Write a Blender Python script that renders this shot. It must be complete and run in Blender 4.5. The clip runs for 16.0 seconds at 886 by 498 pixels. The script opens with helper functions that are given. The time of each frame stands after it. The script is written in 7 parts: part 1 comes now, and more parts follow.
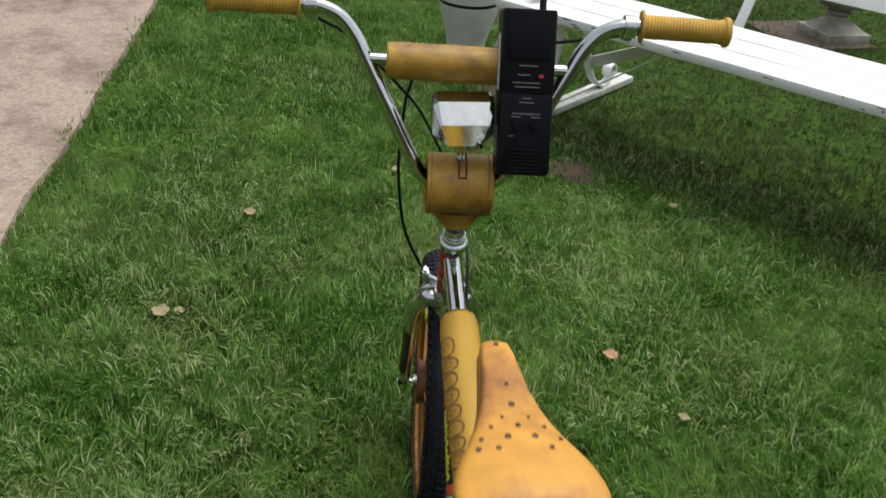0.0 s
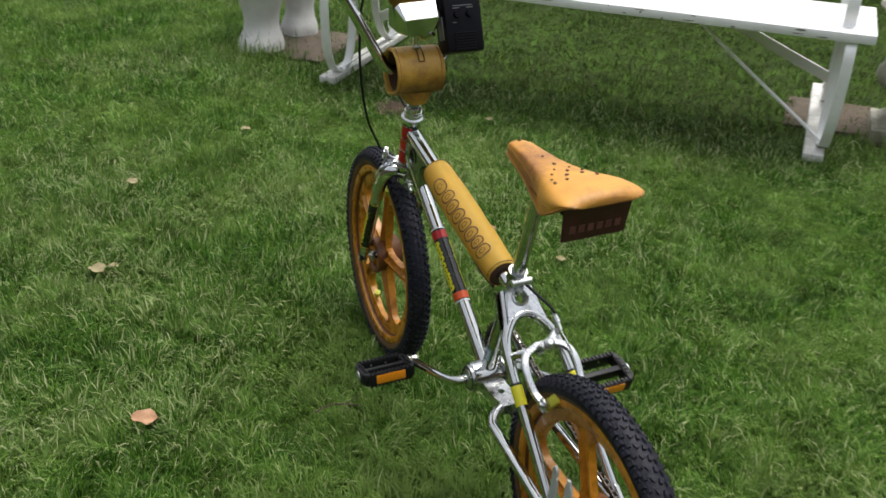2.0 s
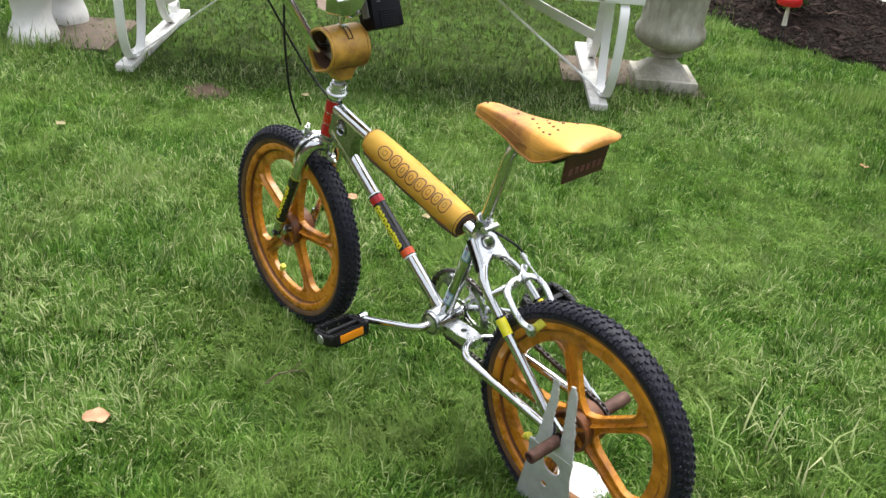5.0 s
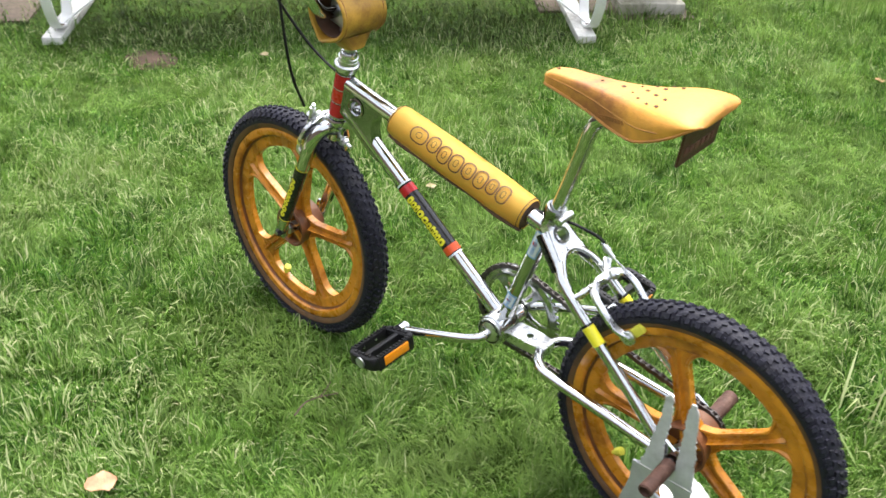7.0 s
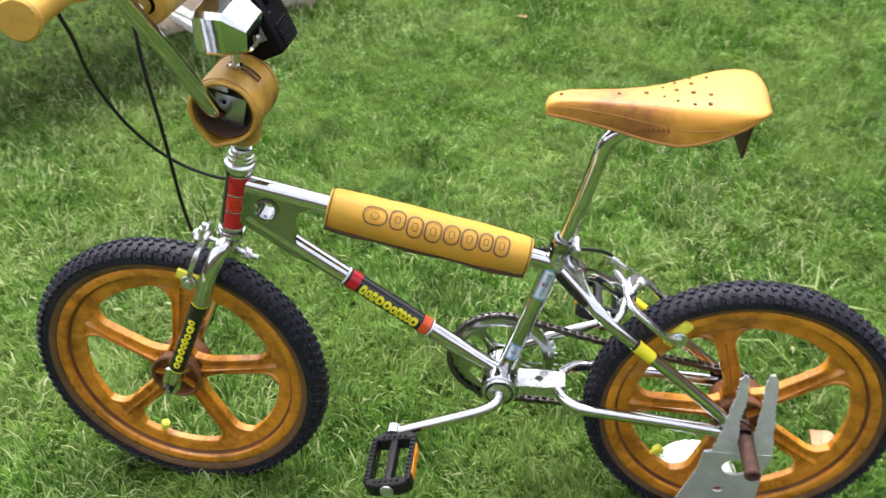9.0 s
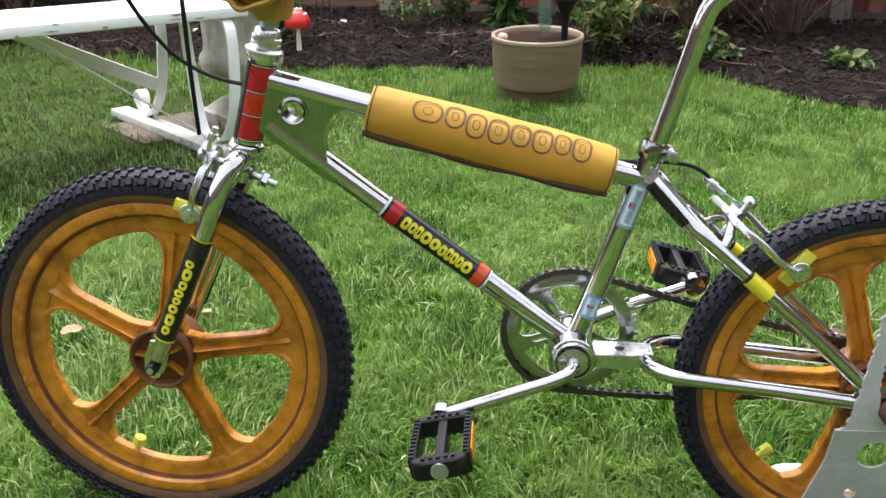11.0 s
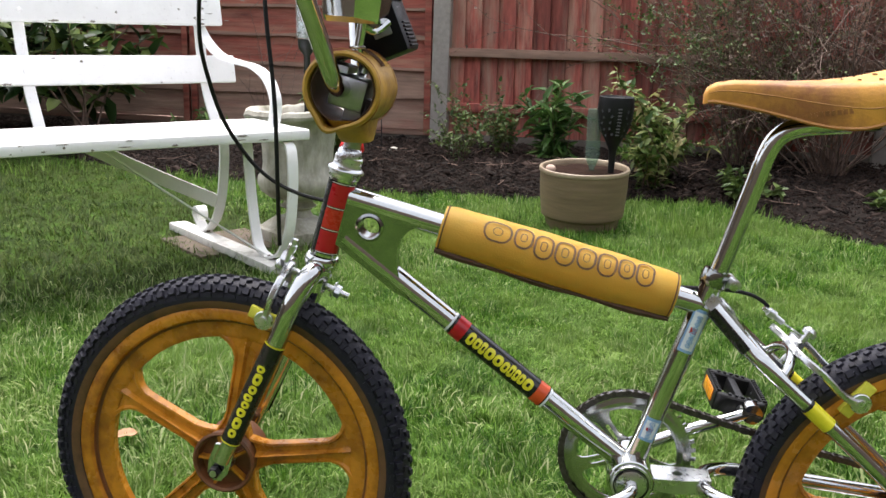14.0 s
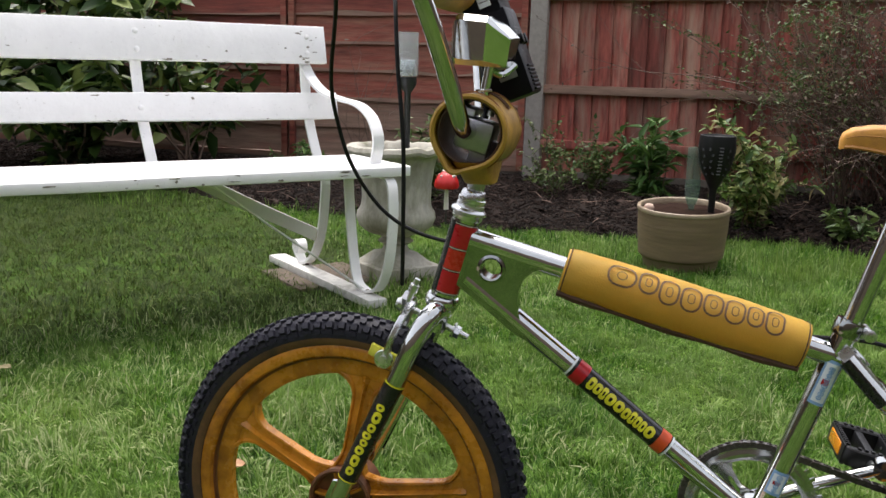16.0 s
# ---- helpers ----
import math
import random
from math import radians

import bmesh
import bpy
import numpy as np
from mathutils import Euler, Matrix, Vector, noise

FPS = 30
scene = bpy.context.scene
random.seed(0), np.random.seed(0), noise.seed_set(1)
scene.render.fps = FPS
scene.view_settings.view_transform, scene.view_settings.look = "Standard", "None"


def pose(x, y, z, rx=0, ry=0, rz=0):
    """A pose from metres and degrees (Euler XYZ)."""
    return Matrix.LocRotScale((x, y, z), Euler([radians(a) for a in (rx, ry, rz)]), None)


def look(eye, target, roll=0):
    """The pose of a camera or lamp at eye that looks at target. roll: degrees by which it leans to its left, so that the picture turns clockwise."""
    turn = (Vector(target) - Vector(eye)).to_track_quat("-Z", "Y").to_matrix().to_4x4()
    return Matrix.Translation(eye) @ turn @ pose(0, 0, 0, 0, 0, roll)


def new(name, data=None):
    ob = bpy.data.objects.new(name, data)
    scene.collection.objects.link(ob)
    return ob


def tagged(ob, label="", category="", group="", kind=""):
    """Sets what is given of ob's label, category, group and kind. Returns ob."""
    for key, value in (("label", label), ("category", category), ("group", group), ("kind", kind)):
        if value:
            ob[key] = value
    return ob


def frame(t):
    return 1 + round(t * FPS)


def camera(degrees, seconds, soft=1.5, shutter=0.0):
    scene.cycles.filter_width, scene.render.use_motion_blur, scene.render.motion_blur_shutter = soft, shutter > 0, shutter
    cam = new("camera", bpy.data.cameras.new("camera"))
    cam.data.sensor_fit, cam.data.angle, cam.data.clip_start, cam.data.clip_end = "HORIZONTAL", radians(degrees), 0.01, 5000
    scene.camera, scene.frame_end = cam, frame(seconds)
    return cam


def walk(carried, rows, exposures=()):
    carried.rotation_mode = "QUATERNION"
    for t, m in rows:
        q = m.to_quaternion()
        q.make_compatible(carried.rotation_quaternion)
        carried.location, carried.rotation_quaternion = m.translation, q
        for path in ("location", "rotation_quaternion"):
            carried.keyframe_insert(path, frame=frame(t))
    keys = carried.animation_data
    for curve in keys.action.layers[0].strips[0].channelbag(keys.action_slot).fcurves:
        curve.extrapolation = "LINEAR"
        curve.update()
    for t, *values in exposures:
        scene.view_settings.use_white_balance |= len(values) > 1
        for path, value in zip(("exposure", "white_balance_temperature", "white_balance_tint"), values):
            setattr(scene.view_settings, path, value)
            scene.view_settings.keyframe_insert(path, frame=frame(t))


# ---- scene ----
cam = camera(50.0, 16.0, shutter=0.35)
PATH = [
    (0, (1.47, -0.182, 1.382), (-0.256, 0.038, 0.397), 4.4),
    (0.5, (1.669, -0.199, 1.373), (-0.056, 0.061, 0.396), 3.5),
    (1, (1.797, -0.244, 1.382), (0.073, 0.067, 0.415), 1.5),
    (1.5, (1.807, -0.46, 1.358), (0.128, 0.052, 0.4), -0.2),
    (2, (1.858, -0.717, 1.359), (0.273, 0.028, 0.393), 1.8),
    (2.5, (1.952, -0.846, 1.378), (0.421, 0.036, 0.442), 3.0),
    (3, (1.865, -0.994, 1.373), (0.43, 0.028, 0.428), 1.1),
    (3.5, (1.767, -1.16, 1.402), (0.442, 0.001, 0.454), 2.0),
    (4, (1.755, -1.201, 1.395), (0.498, 0.026, 0.44), 3.8),
    (4.5, (1.752, -1.217, 1.39), (0.52, 0.024, 0.418), 4.3),
    (5, (1.736, -1.214, 1.388), (0.507, 0.023, 0.408), 4.6),
    (5.2, (1.729, -1.213, 1.384), (0.503, 0.019, 0.394), 4.6),
    (7.3, (1.185, -1.114, 1.318), (0.2, 0.201, 0.178), 0.1),
    (7.5, (1.071, -1.153, 1.342), (0.201, 0.219, 0.176), -1.3),
    (8, (0.915, -1.122, 1.36), (0.25, 0.341, 0.172), -0.5),
    (8.5, (0.805, -1.115, 1.33), (0.253, 0.462, 0.23), 0.1),
    (9, (0.604, -1.163, 1.328), (0.399, 0.468, 0.189), -1.6),
    (9.2, (0.554, -1.186, 1.324), (0.416, 0.452, 0.185), -0.2),
    (11.3, (0.45, -1.131, 0.807), (0.318, 0.755, 0.155), -0.4),
    (11.5, (0.443, -1.146, 0.81), (0.306, 0.747, 0.182), -0.3),
    (12, (0.433, -1.161, 0.82), (0.303, 0.754, 0.258), 0.8),
    (12.5, (0.431, -1.17, 0.827), (0.281, 0.751, 0.294), 0.6),
    (13, (0.421, -1.189, 0.837), (0.217, 0.737, 0.338), 0.9),
    (13.5, (0.417, -1.185, 0.839), (0.205, 0.745, 0.362), 1.4),
    (14, (0.421, -1.182, 0.833), (0.21, 0.754, 0.378), 1.4),
    (14.5, (0.407, -1.191, 0.842), (0.15, 0.749, 0.428), 1.5),
    (15, (0.388, -1.196, 0.845), (0.077, 0.741, 0.459), 1.3),
    (15.5, (0.378, -1.196, 0.847), (0.004, 0.732, 0.473), 1.2),
    (16, (0.372, -1.187, 0.841), (-0.016, 0.736, 0.452), 1.4),
]
EXPOSURES = [(0, 0.50, 6450, 6), (0.5, 0.53, 6500, 6), (1, 0.56, 6550, 7), (1.5, 0.56, 6550, 7), (2, 0.74, 6550, 8), (2.5, 0.97, 6550, 9), (3.5, 1.23, 6550, 10), (5.2, 1.65, 6500, 10), (7.3, 2.00, 6450, 12), (7.6, 2.04, 6450, 13), (8, 2.11, 6450, 15),
             (8.5, 1.97, 6450, 15), (9.2, 1.88, 6400, 14), (11.3, 1.82, 6400, 13), (12, 1.74, 6450, 13), (12.5, 1.55, 6500, 13), (14, 1.57, 6550, 13), (15, 1.51, 6600, 13), (16, 1.18, 6600, 13)]
walk(cam, [(t, look(eye, target, roll)) for t, eye, target, roll in PATH], EXPOSURES)

# ---- light ----
world = bpy.data.worlds.new("sky")
scene.world = world
world.use_nodes = True
wn, wl = world.node_tree.nodes, world.node_tree.links
wn.clear()
sky = wn.new("ShaderNodeTexSky")
sky.sky_type = "NISHITA"
sky.sun_disc = False
sky.sun_elevation = radians(74)
sky.sun_rotation = radians(-28)
sky.air_density, sky.dust_density, sky.ozone_density = 1.0, 3.0, 1.0
grey = wn.new("ShaderNodeHueSaturation")
grey.inputs["Saturation"].default_value = 0.30
bg = wn.new("ShaderNodeBackground")
bg.inputs["Strength"].default_value = 0.15
wo = wn.new("ShaderNodeOutputWorld")
wl.new(sky.outputs[0], grey.inputs["Color"])
wl.new(grey.outputs[0], bg.inputs["Color"])
wl.new(bg.outputs[0], wo.inputs["Surface"])
sun_data = bpy.data.lights.new("sun", "SUN")
sun_data.energy, sun_data.angle, sun_data.color = 1.2, radians(40), (1.0, 0.96, 0.9)
sun = new("sun", sun_data)
sun.matrix_world = look((-0.54, 1.02, 4.0), (0, 0, 0))

# ---- materials ----
def mat(name, base, rough=0.6, metal=0.0, var=0.2, scale=25.0, bump=0.15, bscale=180.0, stain=None, amount=0.5, sscale=6.0, rvar=0.15, spec=0.5, island=0.0, trans=0.0, coat=0.0, stretch=(1, 1, 1)):
    """A surface with colour variation at two scales, stains of another colour and fine relief."""
    m = bpy.data.materials.new(name)
    m.use_nodes = True
    n, l = m.node_tree.nodes, m.node_tree.links
    b = n["Principled BSDF"]
    tc = n.new("ShaderNodeTexCoord")
    mp = n.new("ShaderNodeMapping")
    mp.inputs["Scale"].default_value = stretch
    l.new(tc.outputs["Object"], mp.inputs["Vector"])
    n1 = n.new("ShaderNodeTexNoise")
    n1.inputs["Scale"].default_value, n1.inputs["Detail"].default_value, n1.inputs["Roughness"].default_value = scale, 6, 0.65
    l.new(mp.outputs[0], n1.inputs["Vector"])
    ramp = n.new("ShaderNodeValToRGB")
    e = ramp.color_ramp.elements
    e[0].position, e[1].position = 0.3, 0.7
    e[0].color = (*[c * (1 - var) for c in base], 1)
    e[1].color = (*[min(1, c * (1 + var)) for c in base], 1)
    l.new(n1.outputs["Fac"], ramp.inputs["Fac"])
    col = ramp.outputs["Color"]
    if stain:
        n2 = n.new("ShaderNodeTexNoise")
        n2.inputs["Scale"].default_value, n2.inputs["Detail"].default_value, n2.inputs["Roughness"].default_value = sscale, 8, 0.7
        l.new(mp.outputs[0], n2.inputs["Vector"])
        r2 = n.new("ShaderNodeMapRange")
        r2.inputs["From Min"].default_value, r2.inputs["From Max"].default_value = 0.65 - 0.25 * amount, 0.85 - 0.25 * amount
        l.new(n2.outputs["Fac"], r2.inputs["Value"])
        mx = n.new("ShaderNodeMix")
        mx.data_type = "RGBA"
        mx.inputs[7].default_value = (*stain, 1)
        l.new(r2.outputs[0], mx.inputs[0])
        l.new(col, mx.inputs[6])
        col = mx.outputs[2]
    if island:
        g = n.new("ShaderNodeNewGeometry")
        o = n.new("ShaderNodeObjectInfo")
        ad = n.new("ShaderNodeMath")
        ad.operation = "ADD"
        fr = n.new("ShaderNodeMath")
        fr.operation = "FRACT"
        l.new(g.outputs["Random Per Island"], ad.inputs[0])
        l.new(o.outputs["Random"], ad.inputs[1])
        l.new(ad.outputs[0], fr.inputs[0])
        mr = n.new("ShaderNodeMapRange")
        mr.inputs["To Min"].default_value, mr.inputs["To Max"].default_value = 1 - island, 1 + island
        l.new(fr.outputs[0], mr.inputs["Value"])
        hs = n.new("ShaderNodeHueSaturation")
        l.new(mr.outputs[0], hs.inputs["Value"])
        l.new(col, hs.inputs["Color"])
        col = hs.outputs[0]
    l.new(col, b.inputs["Base Color"])
    rr = n.new("ShaderNodeMapRange")
    rr.inputs["To Min"].default_value, rr.inputs["To Max"].default_value = max(0.02, rough - rvar), min(1, rough + rvar)
    l.new(n1.outputs["Fac"], rr.inputs["Value"])
    l.new(rr.outputs[0], b.inputs["Roughness"])
    b.inputs["Metallic"].default_value = metal
    b.inputs["Specular IOR Level"].default_value = spec
    b.inputs["Coat Weight"].default_value = coat
    b.inputs["Transmission Weight"].default_value = trans
    if bump:
        n3 = n.new("ShaderNodeTexNoise")
        n3.inputs["Scale"].default_value, n3.inputs["Detail"].default_value = bscale, 4
        l.new(mp.outputs[0], n3.inputs["Vector"])
        bp = n.new("ShaderNodeBump")
        bp.inputs["Strength"].default_value, bp.inputs["Distance"].default_value = bump, 0.004
        l.new(n3.outputs["Fac"], bp.inputs["Height"])
        l.new(bp.outputs[0], b.inputs["Normal"])
    return m


def blade_mat(name, colors, rough=0.5, trans=0.35, patch=None, pscale=1.2, spec=0.32):
    """Leaves and blades: a colour for each piece from a ramp, some light passing through."""
    m = bpy.data.materials.new(name)
    m.use_nodes = True
    n, l = m.node_tree.nodes, m.node_tree.links
    b = n["Principled BSDF"]
    g = n.new("ShaderNodeNewGeometry")
    ramp = n.new("ShaderNodeValToRGB")
    els = ramp.color_ramp.elements
    while len(els) < len(colors):
        els.new(0.5)
    for i, (p, c) in enumerate(colors):
        els[i].position, els[i].color = p, (*c, 1)
    l.new(g.outputs["Random Per Island"], ramp.inputs["Fac"])
    col = ramp.outputs["Color"]
    tc = n.new("ShaderNodeTexCoord")
    if patch:
        nz = n.new("ShaderNodeTexNoise")
        nz.inputs["Scale"].default_value, nz.inputs["Detail"].default_value = pscale, 5
        l.new(tc.outputs["Object"], nz.inputs["Vector"])
        mr = n.new("ShaderNodeMapRange")
        mr.inputs["From Min"].default_value, mr.inputs["From Max"].default_value = 0.42, 0.68
        mr.inputs["To Max"].default_value = 0.75
        l.new(nz.outputs["Fac"], mr.inputs["Value"])
        mx = n.new("ShaderNodeMix")
        mx.data_type = "RGBA"
        mx.inputs[7].default_value = (*patch, 1)
        l.new(mr.outputs[0], mx.inputs[0])
        l.new(col, mx.inputs[6])
        col = mx.outputs[2]
    if patch:
        n2 = n.new("ShaderNodeTexNoise")
        n2.inputs["Scale"].default_value, n2.inputs["Detail"].default_value, n2.inputs["Roughness"].default_value = 6.5, 7, 0.72
        l.new(tc.outputs["Object"], n2.inputs["Vector"])
        m2 = n.new("ShaderNodeMapRange")
        m2.inputs["From Min"].default_value, m2.inputs["From Max"].default_value = 0.3, 0.7
        m2.inputs["To Min"].default_value, m2.inputs["To Max"].default_value = 0.58, 1.44
        l.new(n2.outputs["Fac"], m2.inputs["Value"])
        hv = n.new("ShaderNodeHueSaturation")
        l.new(m2.outputs[0], hv.inputs["Value"])
        l.new(col, hv.inputs["Color"])
        col = hv.outputs[0]
    l.new(col, b.inputs["Base Color"])
    b.inputs["Roughness"].default_value = rough
    b.inputs["Specular IOR Level"].default_value = spec
    tr = n.new("ShaderNodeBsdfTranslucent")
    l.new(col, tr.inputs["Color"])
    ms = n.new("ShaderNodeMixShader")
    ms.inputs[0].default_value = trans
    l.new(b.outputs[0], ms.inputs[1])
    l.new(tr.outputs[0], ms.inputs[2])
    l.new(ms.outputs[0], n["Material Output"].inputs["Surface"])
    return m


M = dict(
    chrome=mat("chrome", (0.55, 0.56, 0.55), 0.06, 1.0, 0.08, 60, 0.02, 300, (0.35, 0.33, 0.30), 0.15, 20, 0.05),
    chromedull=mat("dull_chrome", (0.30, 0.31, 0.30), 0.13, 1.0, 0.14, 50, 0.05, 200, (0.20, 0.19, 0.18), 0.3, 16, 0.06),
    stemgrey=mat("stem_casting", (0.40, 0.41, 0.43), 0.38, 1.0, 0.15, 60, 0.08, 300),
    alloy=mat("alloy", (0.62, 0.63, 0.64), 0.28, 1.0, 0.12, 60, 0.05, 400, (0.3, 0.29, 0.28), 0.25, 30, 0.08),
    zinc=mat("dull_zinc", (0.55, 0.56, 0.57), 0.6, 0.35, 0.15, 40, 0.15, 200, (0.38, 0.38, 0.38), 0.4, 15),
    ringchrome=mat("chainring_chrome", (0.42, 0.43, 0.42), 0.20, 1.0, 0.14, 60, 0.06, 300, (0.22, 0.21, 0.20), 0.35, 30, 0.06),
    steel=mat("galvanised", (0.50, 0.52, 0.54), 0.42, 0.9, 0.15, 40, 0.06, 200, (0.62, 0.62, 0.62), 0.4, 15),
    mag=mat("mag_nylon", (0.53, 0.215, 0.018), 0.28, 0.0, 0.26, 24, 0.12, 120, (0.19, 0.060, 0.010), 0.70, 9),
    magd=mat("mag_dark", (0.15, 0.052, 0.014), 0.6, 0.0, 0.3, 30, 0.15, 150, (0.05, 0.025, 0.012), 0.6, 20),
    skinwall=mat("skin_sidewall", (0.125, 0.062, 0.024), 0.6, 0.0, 0.3, 40, 0.15, 250, (0.05, 0.028, 0.016), 0.6, 14),
    rubber=mat("tyre_rubber", (0.011, 0.011, 0.020), 0.60, 0.0, 0.35, 60, 0.25, 350, (0.026, 0.024, 0.026), 0.45, 22, spec=0.35),
    pad=mat("foam_pad_vinyl", (0.76, 0.49, 0.075), 0.55, 0.0, 0.09, 18, 0.12, 500, (0.45, 0.24, 0.035), 0.28, 9),
    cuff=mat("stem_pad_vinyl", (0.40, 0.225, 0.027), 0.5, 0.0, 0.18, 25, 0.18, 300, (0.18, 0.080, 0.018), 0.66, 12),
    saddle=mat("saddle_plastic", (0.60, 0.285, 0.042), 0.5, 0.0, 0.16, 26, 0.10, 300, (0.27, 0.105, 0.030), 0.86, 8),
    saddleworn=mat("saddle_worn", (0.36, 0.155, 0.026), 0.5, 0.0, 0.25, 40, 0.1, 300, (0.18, 0.07, 0.02), 0.6, 14),
    grip=mat("grip_rubber", (0.50, 0.29, 0.042), 0.65, 0.0, 0.12, 30, 0.15, 300, (0.28, 0.13, 0.03), 0.4, 20),
    crease=mat("worn_crease", (0.24, 0.095, 0.022), 0.6, 0.0, 0.25, 40, 0.1),
    earth=mat("bare_earth", (0.085, 0.052, 0.033), 0.95, 0.0, 0.3, 40, 0.8, 70, (0.05, 0.035, 0.02), 0.5, 12),
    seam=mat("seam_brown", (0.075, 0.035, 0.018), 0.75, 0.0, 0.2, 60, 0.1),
    ink=mat("print_brown", (0.09, 0.045, 0.02), 0.7, 0.0, 0.25, 80, 0.0),
    black=mat("black_plastic", (0.006, 0.006, 0.007), 0.5, 0.0, 0.25, 60, 0.12, 500, spec=0.3),
    pedal=mat("pedal_plastic", (0.008, 0.008, 0.009), 0.42, 0.0, 0.25, 60, 0.12, 500, spec=0.28),
    radio=mat("radio_plastic", (0.005, 0.005, 0.007), 0.38, 0.0, 0.25, 60, 0.08, 500, spec=0.10),
    blackg=mat("black_decal", (0.012, 0.012, 0.012), 0.25, 0.0, 0.2, 40, 0.0),
    yellow=mat("decal_yellow", (0.72, 0.66, 0.03), 0.35, 0.0, 0.08, 40, 0.0),
    pads=mat("brake_pad_yellow", (0.62, 0.60, 0.06), 0.6, 0.0, 0.12, 60, 0.1),
    red=mat("decal_red", (0.40, 0.008, 0.014), 0.3, 0.0, 0.1, 40, 0.0),
    orange=mat("decal_orange", (0.58, 0.075, 0.015), 0.35, 0.0, 0.1, 40, 0.0),
    vermilion=mat("decal_vermilion", (0.48, 0.028, 0.014), 0.3, 0.0, 0.1, 40, 0.0),
    amber=mat("reflector_amber", (0.75, 0.26, 0.01), 0.15, 0.0, 0.12, 300, 0.3, 700, coat=0.6),
    sticker=mat("sticker_white", (0.72, 0.76, 0.80), 0.4, 0.0, 0.08, 60, 0.0),
    blue=mat("sticker_blue", (0.22, 0.38, 0.62), 0.4, 0.0, 0.1, 60, 0.0),
    plate=mat("plate_maroon", (0.05, 0.011, 0.010), 0.5, 0.0, 0.3, 40, 0.15, 250),
    platet=mat("plate_print", (0.14, 0.05, 0.045), 0.55, 0.0, 0.2, 60, 0.0),
    rust=mat("rusty_steel", (0.085, 0.042, 0.030), 0.7, 0.3, 0.4, 60, 0.4, 180, (0.19, 0.12, 0.09), 0.45, 30),
    chain=mat("chain_steel", (0.09, 0.08, 0.075), 0.45, 0.8, 0.4, 200, 0.1),
    cable=mat("cable_black", (0.008, 0.008, 0.009), 0.6, 0.0, 0.2, 60, 0.0, spec=0.25),
    print=mat("radio_print", (0.12, 0.12, 0.13), 0.6, 0.0, 0.1, 60, 0.0),
    sidegrey=mat("grey_label", (0.17, 0.17, 0.18), 0.5, 0.0, 0.1, 60, 0.0),
    led=mat("radio_red", (0.45, 0.02, 0.03), 0.4, 0.0, 0.1, 60, 0.0),
    white=mat("white_paint", (0.86, 0.86, 0.86), 0.55, 0.0, 0.05, 8, 0.22, 60, (0.36, 0.34, 0.30), 0.16, 70),
    dirtywhite=mat("dirty_white_paint", (0.66, 0.65, 0.62), 0.7, 0.0, 0.15, 20, 0.3, 80, (0.30, 0.29, 0.24), 0.5, 16),
    chip=mat("bare_wood_chip", (0.22, 0.20, 0.17), 0.8, 0.0, 0.3, 60, 0.3, 200),
    stone=mat("weathered_stone", (0.43, 0.41, 0.35), 0.9, 0.0, 0.24, 22, 0.6, 70, (0.17, 0.165, 0.105), 0.78, 5, stretch=(1, 1, 0.5)),
    statue=mat("white_stone", (0.62, 0.61, 0.59), 0.8, 0.0, 0.08, 18, 0.3, 90, (0.40, 0.39, 0.36), 0.3, 9),
    slab=mat("paving_slab", (0.115, 0.088, 0.064), 0.92, 0.0, 0.35, 26, 0.6, 90, (0.075, 0.065, 0.035), 0.6, 9),
    concrete=mat("path_concrete", (0.35, 0.265, 0.21), 0.9, 0.0, 0.35, 70, 0.7, 120, (0.155, 0.108, 0.080), 0.78, 3.2),
    closewall=mat("closing_wall_brown", (0.11, 0.080, 0.064), 0.9, 0.0, 0.25, 12, 0.3, 60, (0.12, 0.08, 0.06), 0.5, 3),
    gravel=mat("gravel_board", (0.13, 0.11, 0.09), 0.92, 0.0, 0.2, 30, 0.4, 150, (0.08, 0.07, 0.05), 0.5, 5),
    post=mat("concrete_post", (0.33, 0.30, 0.27), 0.92, 0.0, 0.15, 30, 0.4, 150, (0.20, 0.18, 0.14), 0.4, 5),
    board=mat("stained_boards", (0.275, 0.072, 0.054), 0.85, 0.0, 0.55, 34, 0.7, 90, (0.37, 0.225, 0.165), 0.78, 7.0, island=0.34, stretch=(1, 1, 0.14)),
    lap=mat("lap_boards", (0.205, 0.050, 0.035), 0.85, 0.0, 0.5, 30, 0.7, 90, (0.30, 0.15, 0.10), 0.72, 6.0, island=0.32, stretch=(0.10, 1, 1)),
    boardpale=mat("weathered_boards", (0.26, 0.165, 0.12), 0.85, 0.0, 0.35, 30, 0.6, 90, (0.26, 0.085, 0.06), 0.55, 6.0, stretch=(0.10, 1, 1)),
    soil=mat("dark_soil", (0.014, 0.010, 0.008), 0.95, 0.0, 0.4, 35, 1.0, 45, (0.034, 0.024, 0.019), 0.4, 14, spec=0.15),
    barkchip=mat("bark_chips", (0.022, 0.0145, 0.0115), 0.9, 0.0, 0.3, 30, 0.3, 100, island=0.85, spec=0.15),
    turf=mat("turf_soil", (0.050, 0.098, 0.014), 0.95, 0.0, 0.4, 30, 0.6, 60, (0.072, 0.080, 0.022), 0.4, 9.0, spec=0.1),
    terracotta=mat("glazed_planter", (0.200, 0.142, 0.086), 0.5, 0.0, 0.24, 16, 0.15, 120, (0.16, 0.10, 0.066), 0.4, 5, stretch=(0.3, 0.3, 3)),
    potrim=mat("pale_rim", (0.34, 0.265, 0.18), 0.45, 0.0, 0.2, 30, 0.12, 120, (0.20, 0.14, 0.09), 0.5, 9),
